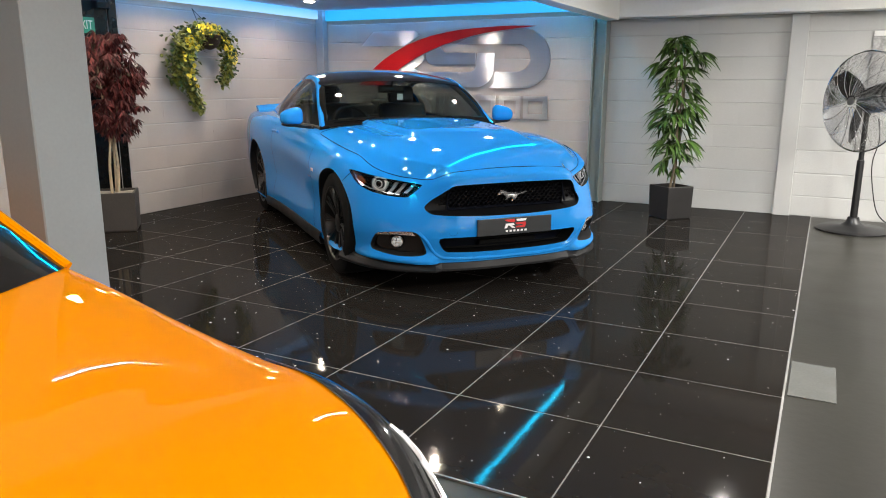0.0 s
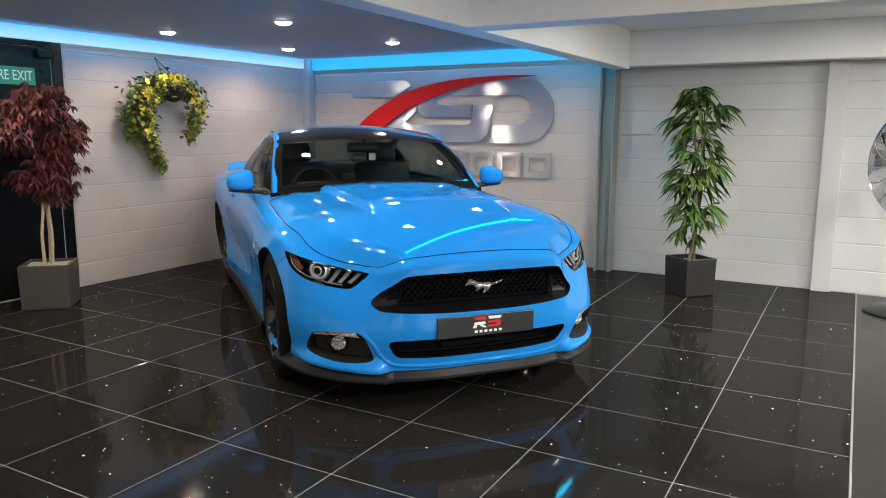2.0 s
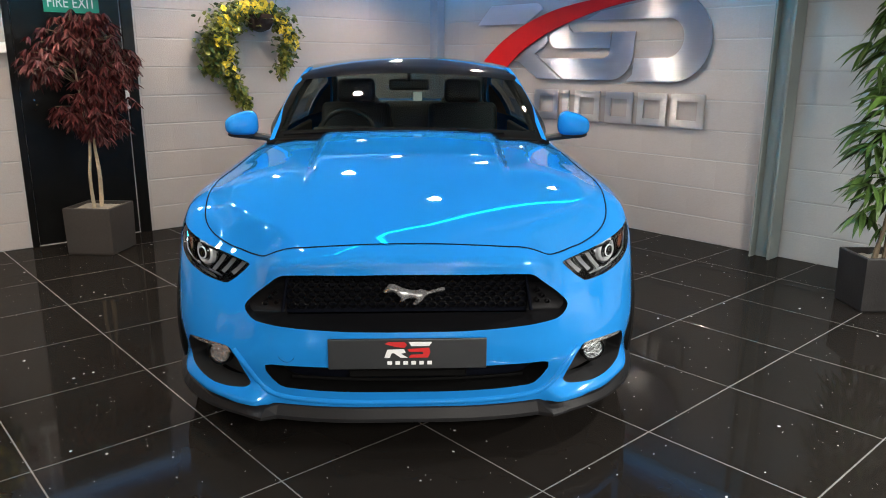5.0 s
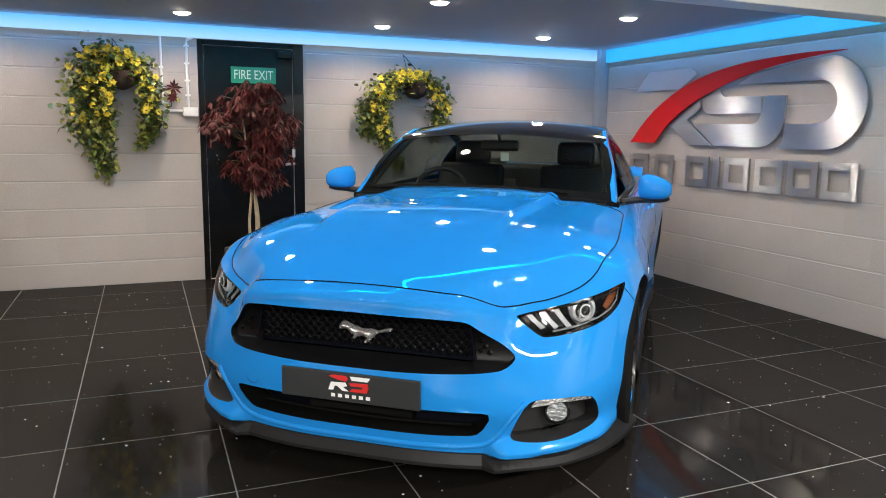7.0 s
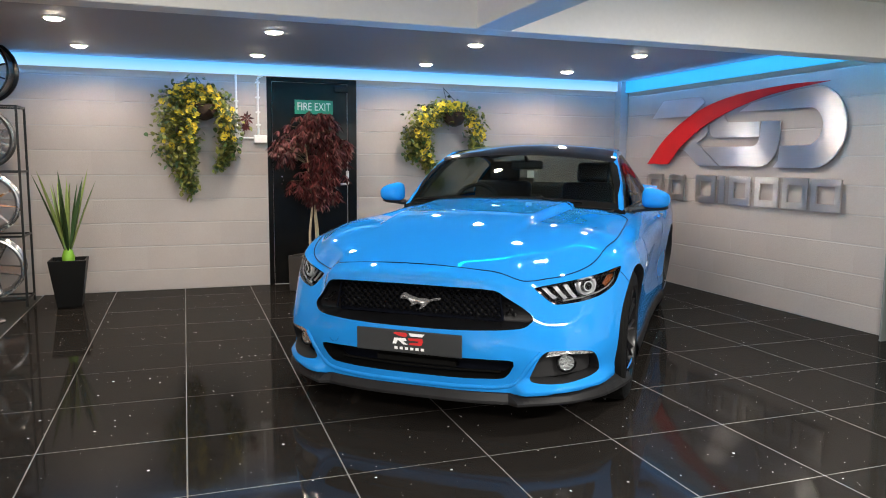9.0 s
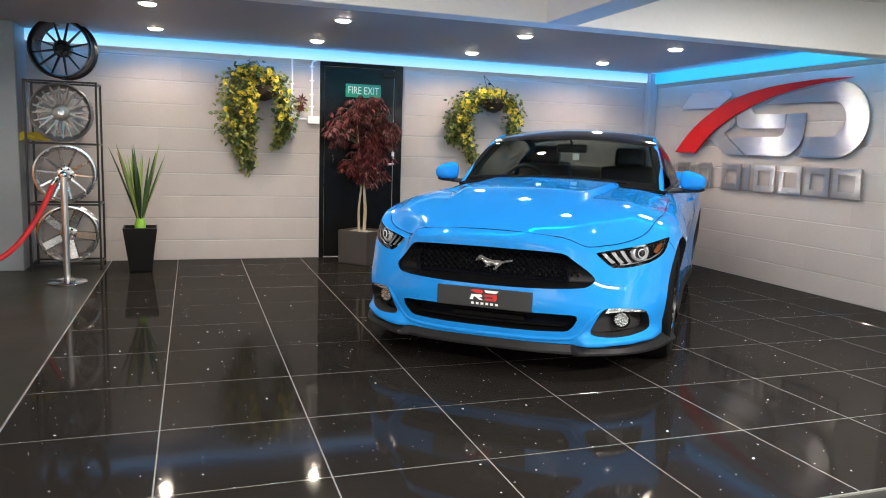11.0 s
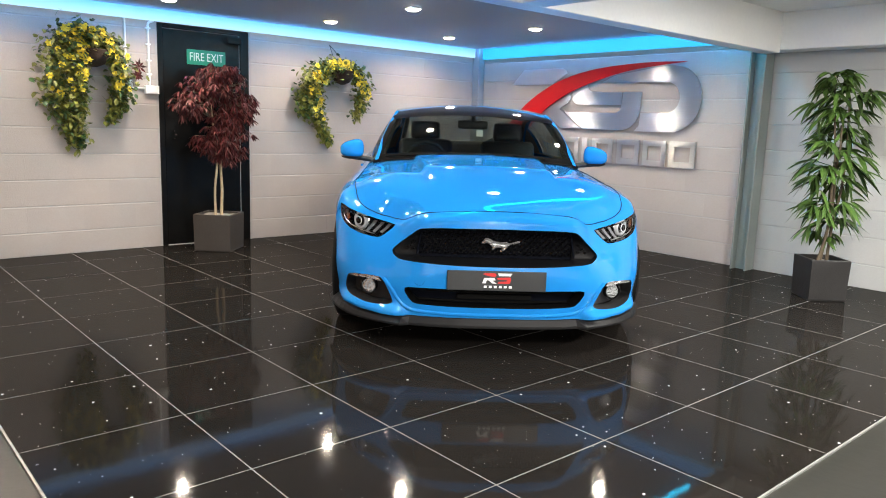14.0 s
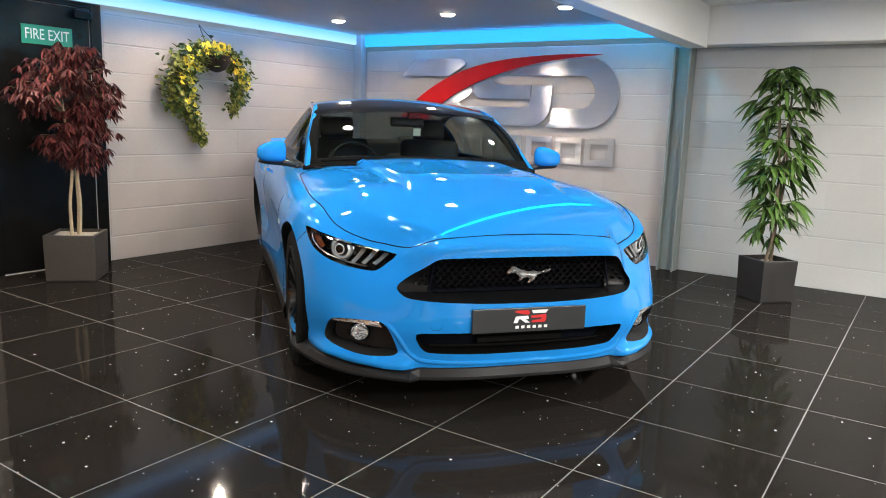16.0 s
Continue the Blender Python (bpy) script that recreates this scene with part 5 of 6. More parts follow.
def leaf(bm, base, way, length, width, droop=0.2, fold=0.25, seg=4):
    """A narrow folded leaf from base along way."""
    d = Vector(way).normalized()
    side = d.cross(Vector((0, 0, 1)))
    if side.length < 0.05:
        side = Vector((1, 0, 0))
    side.normalize()
    side = (Matrix.Rotation(random.uniform(-0.7, 0.7), 3, d) @ side).normalized()
    up = side.cross(d)
    rows = []
    for k in range(seg + 1):
        t = k / seg
        p = Vector(base) + d * (length * t) + Vector((0, 0, -droop * length * t * t))
        w = width * 0.5 * math.sin(math.pi * min(1, 0.10 + 0.90 * t)) ** 0.8
        if k == seg:
            rows.append([bm.verts.new(p)])
        else:
            rows.append([bm.verts.new(p - side * w + up * w * fold), bm.verts.new(p), bm.verts.new(p + side * w + up * w * fold)])
    for a, b in zip(rows, rows[1:]):
        if len(b) == 3:
            bm.faces.new((a[0], a[1], b[1], b[0]))
            bm.faces.new((a[1], a[2], b[2], b[1]))
        else:
            bm.faces.new((a[0], a[1], b[0]))
            bm.faces.new((a[1], a[2], b[0]))


def cluster(bm, at, way, n, length, width, spread, droop):
    for k in range(n):
        a = (k - (n - 1) / 2) / max(1, n - 1) * spread
        w = Matrix.Rotation(a, 3, Vector((0, 0, 1))) @ Vector(way)
        w += Vector((random.uniform(-0.25, 0.25), random.uniform(-0.25, 0.25), random.uniform(-0.45, 0.2)))
        leaf(bm, at, w, length * random.uniform(0.7, 1.1), width * random.uniform(0.8, 1.1), droop * random.uniform(0.5, 1.4))


def square_pot(w_top, w_bot, h, wall=0.02):
    bm = bmesh.new()
    rows = []
    for w, z in ((w_bot - 0.01, 0), (w_bot, 0.01), (w_top, h - 0.006), (w_top - 0.006, h), (w_top - wall * 2, h), (w_top - wall * 2, h - 0.05)):
        rows.append([bm.verts.new((sx * w / 2, sy * w / 2, z)) for sx, sy in ((-1, -1), (1, -1), (1, 1), (-1, 1))])
    for a, b in zip(rows, rows[1:]):
        for i in range(4):
            bm.faces.new((a[i], a[(i + 1) % 4], b[(i + 1) % 4], b[i]))
    bm.faces.new(rows[0][::-1])
    return bm


def gravel(w, z):
    bm = box(-w / 2, w / 2, -w / 2, w / 2, z - 0.03, z)
    bmesh.ops.subdivide_edges(bm, edges=bm.edges[:], cuts=6, use_grid_fill=True)
    for v in bm.verts:
        if v.co.z > z - 0.001:
            v.co.z += random.uniform(-0.006, 0.010)
    return bm


def maple():
    random.seed(11)
    top = empty("maple_tree", pose(-5.42, 4.315, 0.001))
    part("pot", square_pot(0.345, 0.335, 0.335), M_POTGREY, top, "square grey stone-look pot").matrix_basis = pose(0, 0, 0, 0, 0, 44)
    part("gravel", gravel(0.30, 0.315), M_SOIL, top, "pale gravel").matrix_basis = pose(0, 0, 0, 0, 0, 44)
    ends = []
    for k, (bx, by, tx, ty, tz) in enumerate(((0.00, -0.03, 0.02, -0.08, 1.46), (0.03, 0.01, 0.05, 0.07, 1.25), (-0.02, 0.03, -0.05, 0.03, 1.05))):
        path = curve3([(bx, by, 0.30), (bx * 1.4 + 0.01, by * 1.3, 0.55), (bx + 0.02, by * 0.6, 0.80), ((bx + tx) / 2, (by + ty) / 2 + 0.02, 1.02), (tx, ty, tz)], 18)
        part("stem", tube(path, 0.013, 8, taper=0.006), M_BARK, top, "pale bare stem", True)
        ends += path[9:]
    twigs = bmesh.new()
    crown = bmesh.new()
    blobs = [((0.0, 0.02, 1.62), (0.17, 0.20, 0.09), 60), ((0.03, 0.10, 1.24), (0.18, 0.20, 0.15), 90), ((0.0, -0.02, 1.49), (0.25, 0.30, 0.17), 165), ((0.02, 0.22, 1.34), (0.22, 0.18, 0.15), 100), ((0.03, -0.26, 1.32), (0.20, 0.15, 0.13), 76), ((0.03, 0.10, 1.12), (0.20, 0.24, 0.15), 120), ((0.02, -0.04, 0.98), (0.20, 0.22, 0.12), 100), ((0.03, 0.08, 0.90), (0.18, 0.18, 0.10), 62)]
    for c, r, n in blobs:
        for _ in range(n):
            d = Vector((random.gauss(0, 1), random.gauss(0, 1), random.gauss(0, 1))).normalized() * random.uniform(0.25, 1.0)
            p = Vector(c) + Vector((d.x * r[0], d.y * r[1], d.z * r[2]))
            out = Vector((d.x, d.y, 0.15 * d.z - 0.35)) + Vector((0, 0, -0.15))
            cluster(crown, p, out, 7, 0.076, 0.018, 3.6, 0.22)
            if random.random() < 0.30:
                q = min(ends, key=lambda e: (e - p).length + abs(e.z - p.z + 0.1))
                tube([q, q.lerp(p, 0.5) + Vector((0, 0, 0.03)), p], 0.0035, 5, twigs)
    part("twig", twigs, M_DARKBARK, top)
    part("crown", crown, M_REDLEAF, top, "dark red finely cut leaves")
    tagged(top, "dark red artificial maple tree in a square grey pot", "potted tree")


def bamboo():
    random.seed(23)
    top = empty("palm_plant", pose(-1.215, 7.225, 0.001, 0, 0, 49))
    part("pot", square_pot(0.290, 0.275, 0.31), M_POTBLACK, top, "square dark stone-look pot")
    part("soil", gravel(0.26, 0.27), M_SOIL, top)
    canes = []
    for bx, by, tx, ty, tz in ((-0.02, 0, -0.05, 0.02, 1.62), (0.05, 0.03, 0.09, 0.05, 1.50), (-0.06, -0.04, 0.00, -0.05, 1.30)):
        path = curve3([(bx, by, 0.25), (bx * 0.6 + 0.03, by, 0.55), (bx + 0.06, by + 0.02, 0.85), ((bx + tx) / 2 + 0.04, ty, 1.15), (tx, ty, tz)], 22)
        part("cane", tube(path, 0.012, 8, taper=0.007), M_DARKBARK, top, "", True)
        canes += path
    crown = bmesh.new()
    for h, n, reach in ((0.46, 5, 0.17), (0.56, 8, 0.20), (0.70, 11, 0.24), (0.84, 10, 0.23), (0.98, 13, 0.25), (1.12, 11, 0.24), (1.26, 10, 0.22), (1.38, 11, 0.24), (1.48, 11, 0.22), (1.58, 10, 0.19), (1.66, 8, 0.14)):
        shift = Vector((random.uniform(-0.05, 0.05), random.uniform(-0.05, 0.05), 0.03))
        for k in range(n):
            a = 2 * math.pi * (k + random.random()) / n
            c = shift + min(canes, key=lambda q: abs(q.z - h) + random.uniform(0, 0.1))
            p = c + Vector((math.cos(a) * reach * 0.45, math.sin(a) * reach * 0.45, random.uniform(-0.03, 0.05)))
            out = Vector((math.cos(a), math.sin(a), random.uniform(-0.5, 0.25)))
            cluster(crown, p, out, 5, reach * random.uniform(0.65, 0.92), 0.034, 2.0, 0.45)
            if k % 2:
                tube([c, p], 0.003, 4, crown)
    part("crown", crown, M_BAMBOO, top, "long pointed green leaves")
    tagged(top, "tall green artificial palm in a square dark pot", "potted plant")


def spiky():
    random.seed(5)
    top = empty("yucca_plant", pose(-5.20, 2.235, 0.001, 0, 0, 2))
    part("pot", square_pot(0.285, 0.185, 0.40, 0.012), M_POTGLOSS, top, "tapered square black pot")
    part("soil", gravel(0.24, 0.36), M_POTBLACK, top)
    part("stub", lathe([(0.045, 0.36), (0.050, 0.42), (0.035, 0.47), (0.02, 0.50)], 14), M_LIMESTUB, top, "lime green leaf base", True)
    for k in range(17):
        a = 2 * math.pi * k / 17 + random.uniform(-0.15, 0.15)
        lean = (0.36, 0.10, 0.24)[k % 3] + random.uniform(-0.04, 0.04)
        bm = bmesh.new()
        leaf(bm, (0.02 * math.cos(a), 0.02 * math.sin(a), 0.44), (math.cos(a) * lean, math.sin(a) * lean, 1), random.uniform(0.58, 0.80), 0.040, -0.02 if lean < 0.3 else 0.05, 0.5, 7)
        part("blade", bm, M_BLADE if k % 2 else M_DARKGREEN, top)
    tagged(top, "spiky green artificial yucca in a tapered black pot", "potted plant")


def hanging_basket(y0, strands, seed, hook):
    """Trailing flowers on the west wall; strands: lists of (along, out, height)."""
    random.seed(seed)
    top = empty("hanging_basket", Matrix.Translation((WALL_W, y0, 0)))
    bm = lathe([(0.02, -0.11), (0.08, -0.085), (0.115, -0.03), (0.125, 0.03), (0.115, 0.035), (0.10, 0.0)], 18, m=Matrix.Translation((0.14, 0.08, 1.70)))
    part("basket", bm, M_BASKET, top, "dark brown basket", True)
    part("hanger", tube([(0.012, hook, 1.995), (0.05, 0.02, 1.88), (0.13, 0.0, 1.75)], 0.003, 5, tube([(0.012, hook, 1.995), (0.07, 0.10, 1.87), (0.14, 0.16, 1.75)], 0.003, 5)), M_BLACKMETAL, top, "thin dark wire")
    green, pale, stems = bmesh.new(), bmesh.new(), bmesh.new()
    spots = []
    for st, thick, per in strands:
        path = curve3(st, 30)
        path = [Vector((q.y, q.x, q.z)) for q in path]
        tube(path, 0.004, 5, stems)
        n = int(per * 3.0)
        for _ in range(n):
            i = random.random()
            q = path[min(29, int(i * 30))]
            th = 0.92 * thick * (1 - 0.55 * max(0, i - 0.55) / 0.45)
            p = q + Vector((random.gauss(0, 0.5) * th, random.gauss(0, 0.5) * th, random.gauss(0, 0.4) * th))
            p.x = max(p.x, 0.02)
            w = Vector((random.uniform(0.1, 1), random.uniform(-1, 1), random.uniform(-0.9, 0.5)))
            leaf(green if random.random() < 0.7 else pale, p, w, random.uniform(0.028, 0.052), random.uniform(0.026, 0.044), 0.3, 0.15, 3)
        spots += [(path[k], thick) for k in range(1, 20)]
    part("stems", stems, M_DARKGREEN, top)
    part("foliage", green, M_GREEN, top, "small green leaves")
    part("pale_foliage", pale, M_DARKGREEN, top)
    for _ in range(88):
        q, th = random.choice(spots)
        c = q + Vector((0.4 * th + 0.02, random.uniform(-0.6, 0.6) * th, random.uniform(-0.5, 0.6) * th))
        r = random.uniform(0.018, 0.031)
        bm = bmesh.new()
        face = Vector((1, random.uniform(-0.6, 0.6), random.uniform(-0.2, 0.6))).normalized()
        m = Matrix.Translation(c) @ face.to_track_quat("Z", "Y").to_matrix().to_4x4()
        for ring, k0 in ((1.0, 6), (0.6, 5)):
            for k in range(k0):
                a = 2 * math.pi * k / k0 + ring
                ux, uy = Vector((math.cos(a), math.sin(a), 0)), Vector((-math.sin(a), math.cos(a), 0))
                rr = r * ring
                pts = [Vector((0, 0, 0)), ux * rr * 0.6 + uy * rr * 0.5 + Vector((0, 0, rr * 0.45)), ux * rr * 1.15 + uy * rr * 0.22 + Vector((0, 0, rr * 0.5)), ux * rr * 1.15 - uy * rr * 0.22 + Vector((0, 0, rr * 0.5)), ux * rr * 0.6 - uy * rr * 0.5 + Vector((0, 0, rr * 0.45))]
                bm.faces.new([bm.verts.new(m @ q2) for q2 in pts])
        part("flower", bm, M_YELLOW, top, "yellow flower")
    tagged(top, "hanging basket of trailing green leaves and yellow flowers on the wall", "hanging basket", "hanging flower baskets")


maple()
bamboo()
spiky()
hanging_basket(3.28, [
    ([(0.04, 0.14, 1.83), (-0.12, 0.15, 1.82), (-0.20, 0.15, 1.65), (-0.20, 0.13, 1.45), (-0.15, 0.11, 1.25), (-0.09, 0.09, 1.08), (-0.06, 0.08, 0.96)], 0.165, 560),
    ([(0.0, 0.16, 1.80), (-0.03, 0.17, 1.62), (-0.03, 0.15, 1.42), (-0.04, 0.12, 1.20)], 0.075, 150),
    ([(0.05, 0.14, 1.83), (0.18, 0.15, 1.80), (0.27, 0.15, 1.62), (0.29, 0.13, 1.42), (0.25, 0.11, 1.25), (0.20, 0.10, 1.17)], 0.110, 380),
    ([(-0.15, 0.15, 1.84), (0.03, 0.17, 1.87), (0.22, 0.15, 1.78)], 0.075, 130)], 31, 0.02)
hanging_basket(5.74, [
    ([(0.02, 0.14, 1.74), (-0.16, 0.15, 1.75), (-0.31, 0.15, 1.60), (-0.37, 0.13, 1.42), (-0.34, 0.11, 1.27)], 0.135, 380),
    ([(-0.18, 0.15, 1.70), (-0.26, 0.15, 1.50), (-0.23, 0.12, 1.30), (-0.14, 0.10, 1.13), (-0.05, 0.08, 1.00)], 0.100, 300),
    ([(0.05, 0.14, 1.76), (0.20, 0.15, 1.75), (0.31, 0.15, 1.60), (0.32, 0.13, 1.42), (0.26, 0.12, 1.26)], 0.105, 320),
    ([(-0.15, 0.15, 1.76), (0.05, 0.17, 1.79), (0.24, 0.15, 1.71)], 0.07, 120)], 37, 0.0)


def sprig():
    random.seed(3)
    top = empty("leaf_sprig", Matrix.Translation((WALL_W + 0.06, 3.73, 1.49)))
    bm = bmesh.new()
    for y, z, size in ((0.0, 0.055, 0.055), (0.012, 0.135, 0.075)):
        for k in range(9):
            a = 2 * math.pi * k / 9 + random.uniform(-0.1, 0.1)
            r = size * random.uniform(0.75, 1.1)
            c, s = math.cos(a), math.sin(a)
            pts = [(0.0, 0, 0), (0.008, 0.5 * r * c - 0.011 * s, 0.5 * r * s + 0.011 * c), (0.002, r * c, r * s), (0.008, 0.5 * r * c + 0.011 * s, 0.5 * r * s - 0.011 * c)]
            bm.faces.new([bm.verts.new((p[0] + 0.02, y + p[1], z + p[2])) for p in pts])
    part("leaves", bm, M_REDLEAF, top, "dark red leaves")
    part("stem", tube([(-0.01, -0.01, -0.02), (0, 0, 0.05), (0, 0.01, 0.17)], 0.004, 5), M_DARKBARK, top)
    tagged(top, "small dark red leaf sprig stuck behind the outlet box", "sprig")


sprig()

# ---- wheel rack and rope barrier ----
M_SILVER = mat("silver_alloy", (0.52, 0.52, 0.53), 0.26, metal=0.95, var=0.06, scale=20)
M_GUNMETAL = mat("gunmetal_alloy", (0.16, 0.155, 0.15), 0.30, metal=0.8, var=0.08, scale=20)
M_ROPE = mat("red_velvet_rope", (0.48, 0.012, 0.018), 0.6, var=0.15, scale=60, bump=0.2, bscale=200)


def rack():
    top = empty("wheel_rack", pose(0, 0, -0.006))
    x0, x1, y0, y1 = -5.62, -5.30, 1.335, 1.895
    for x in (x0, x1):
        for y in (y0, y1):
            part("upright", box(x - 0.009, x + 0.009, y - 0.009, y + 0.009, 0, 1.665, 0.002), M_BLACKMETAL, top)
    for z in (0.06, 0.592, 1.124, 1.656):
        for y in (y0, y1):
            part("rail", box(x0 + 0.009, x1 - 0.009, y - 0.008, y + 0.008, z - 0.008, z + 0.008, 0.002), M_BLACKMETAL, top)
        for x in (x0, x1):
            part("rail", box(x - 0.008, x + 0.008, y0 + 0.009, y1 - 0.009, z - 0.008, z + 0.008, 0.002), M_BLACKMETAL, top)
    tagged(top, "black square-tube metal rack holding alloy wheels", "wheel rack")


def alloy(place, r, count, twin, material, label, dish=0.05, wide=0.016, net=False, yaw=0.0):
    """A bare alloy wheel that faces east."""
    top = empty("alloy_wheel", Matrix.Translation(place) @ pose(0, 0, 0, 0, 0, yaw) @ pose(0, 0, 0, 0, 90, 0))
    part("rim", lathe([(r - 0.035, -0.20), (r, -0.205), (r, -0.19), (r - 0.022, -0.17), (r - 0.030, -0.04), (r, -0.012), (r, 0.0), (r - 0.014, 0.003), (r - 0.024, -0.012), (r - 0.038, -0.05), (r - 0.045, -0.19)], 48, caps=False), material, top, "", True)
    for k in range(count):
        a = 2 * math.pi * k / count + 0.2
        for d in ((-1, 1) if twin else (0,)):
            e = a + d * twin
            bm = bmesh.new()
            rows = []
            for t in (0.0, 0.35, 0.7, 1.0):
                rad = 0.045 + (r - 0.030 - 0.045) * t
                ang = a + (e - a) * (t ** 0.7)
                z = -dish + (dish - 0.012) * t
                w = wide * (1.25 - 0.45 * t if count > 6 else 1.2 + 0.2 * t)
                c, s = math.cos(ang), math.sin(ang)
                rows.append([bm.verts.new((rad * c - w * q * s, rad * s + w * q * c, z + h)) for q, h in ((-1, -0.016), (-0.75, 0.0), (0.75, 0.0), (1, -0.016))])
            for p, q in zip(rows, rows[1:]):
                for i in range(4):
                    bm.faces.new((p[i], p[(i + 1) % 4], q[(i + 1) % 4], q[i]))
            part("spoke", bm, material, top)
    if net:
        for k in range(count):
            a = 2 * math.pi * (k + 0.5) / count + 0.2
            part("web", tube([(0.75 * r * math.cos(a - net), 0.75 * r * math.sin(a - net), -0.02), (0.66 * r * math.cos(a), 0.66 * r * math.sin(a), -0.024), (0.75 * r * math.cos(a + net), 0.75 * r * math.sin(a + net), -0.02)], 0.007, 6), material, top, "", True)
    part("hub", lathe([(0.075, -dish - 0.05), (0.075, -dish - 0.004), (0.062, -dish + 0.004), (0.034, -dish + 0.004), (0.030, -dish + 0.010), (0.012, -dish + 0.012)], 28), material, top, "", True)
    if net:
        part("cap_disc", lathe([(0.072, -dish + 0.002), (0.070, -dish + 0.012), (0.050, -dish + 0.018), (0.030, -dish + 0.018)], 28), material, top, "large round centre cap", True)
    part("centre_cap", lathe([(0.029, -dish + 0.0105), (0.026, -dish + 0.020), (0.008, -dish + 0.021)], 20), M_CHROME if material is not M_ALLOYBLACK else M_ALLOYBLACK, top, "", True)
    for k in range(5):
        a = 2 * math.pi * k / 5
        part("bolt_hole", lathe([(0.009, 0.0), (0.008, 0.002)], 10, m=Matrix.Translation((0.048 * math.cos(a), 0.048 * math.sin(a), -dish + 0.0045))), M_SEAM, top)
    tagged(top, label, "alloy wheel", "alloy wheels on the rack")


rack()
alloy((-5.255, 1.625, 1.930), 0.258, 12, 0, M_ALLOYBLACK, "gloss black alloy wheel with thin spokes on the rack", 0.06, 0.009, yaw=-10)
alloy((-5.30, 1.612, 1.388), 0.253, 10, 0.16, M_GUNMETAL, "gunmetal grey mesh alloy wheel on the rack", 0.03, 0.011, 0.14, yaw=4)
alloy((-5.30, 1.625, 0.856), 0.253, 10, 0, M_SILVER, "bright silver alloy wheel with ten thin spokes on the rack", 0.05, 0.011, yaw=4)
alloy((-5.30, 1.635, 0.322), 0.253, 5, 0, M_SILVER, "bright silver five-spoke alloy wheel on the rack", 0.04, 0.030, yaw=4)


def cloth():
    random.seed(8)
    top = empty("yellow_cloth", Matrix.Translation((-5.45, 1.36, 1.134)))
    bm = bmesh.new()
    bmesh.ops.create_grid(bm, x_segments=16, y_segments=16, size=0.5)
    for v in bm.verts:
        x, y = v.co.x, v.co.y
        h = 0.055 * (1 - 2.2 * (x * x + y * y)) + 0.022 * math.sin(14 * x + 5 * y) + 0.018 * math.sin(11 * y - 8 * x)
        v.co = (x * 0.20, y * 0.26, max(h, 0.002))
    part("fabric", bm, M_YELLOW, top, "", True)
    tagged(top, "crumpled yellow cloth on the wheel rack", "cloth")


cloth()


M_BRUSHPOST = mat("satin_steel", (0.62, 0.62, 0.63), 0.32, metal=0.9, var=0.04)


def stanchion(x, y, name_label):
    top = empty("rope_post", pose(x, y, -0.005))
    part("base", lathe([(0.150, 0.0), (0.152, 0.012), (0.140, 0.022), (0.060, 0.036), (0.030, 0.05)], 40), M_CHROME, top, "polished steel base", True)
    part("pole", lathe([(0.0255, 0.04), (0.0255, 0.87)], 24), M_BRUSHPOST, top, "", True)
    part("cap", lathe([(0.030, 0.868), (0.032, 0.885), (0.026, 0.900), (0.010, 0.908)], 24), M_CHROME, top, "", True)
    part("hook", tube([(-0.0, -0.022, 0.85), (0.0, -0.045, 0.852), (0, -0.055, 0.83)], 0.006, 6), M_CHROME, top)
    return tagged(top, name_label, "rope post", "rope barrier posts")


stanchion(-4.69, 1.705, "polished steel rope barrier post on a round base")
stanchion(-4.05, 0.42, "polished steel rope barrier post on a round base")
rope = empty("barrier_rope")
a, b = Vector((-4.69, 1.64, 0.825)), Vector((-4.05, 0.48, 0.825))
part("rope", tube([a.lerp(b, t) + Vector((0, 0, -0.62 * 4 * t * (1 - t) * (1 - 0.55 * (t - 0.5)))) for t in np.linspace(0, 1, 30)], 0.021, 10), M_ROPE, rope, "", True)
part("end_clip", tube([a + Vector((0, 0.012, 0.015)), a + Vector((0.005, -0.02, -0.03))], 0.023, 10), M_CHROME, rope, "steel clip", True)
tagged(rope, "sagging red velvet barrier rope between two posts", "rope")

# ---- raised metal sign on the north wall, as plain shapes ----


def brushed(name, colour, rough=0.36):
    m = bpy.data.materials.new(name)
    m.use_nodes = True
    nt = m.node_tree
    b = nt.nodes["Principled BSDF"]
    b.inputs["Metallic"].default_value, b.inputs["Roughness"].default_value = 0.95, rough
    b.inputs["Anisotropic"].default_value = 1.0
    b.inputs["Anisotropic Rotation"].default_value = 0.0
    tc = nt.nodes.new("ShaderNodeTexCoord")
    mp = nt.nodes.new("ShaderNodeMapping")
    mp.inputs["Scale"].default_value = (3, 3, 260)
    n = nt.nodes.new("ShaderNodeTexNoise")
    n.inputs["Scale"].default_value, n.inputs["Detail"].default_value = 3, 3
    nt.links.new(tc.outputs["Object"], mp.inputs[0])
    nt.links.new(mp.outputs[0], n.inputs["Vector"])
    r = nt.nodes.new("ShaderNodeMapRange")
    r.inputs[3].default_value, r.inputs[4].default_value = 0.82, 1.08
    nt.links.new(n.outputs["Fac"], r.inputs[0])
    c = nt.nodes.new("ShaderNodeVectorMath")
    c.operation = "SCALE"
    c.inputs[0].default_value = colour
    nt.links.new(r.outputs[0], c.inputs["Scale"])
    nt.links.new(c.outputs[0], b.inputs["Base Color"])
    tg = nt.nodes.new("ShaderNodeCombineXYZ")
    tg.inputs[2].default_value = 1.0
    nt.links.new(tg.outputs[0], b.inputs["Tangent"])
    return m


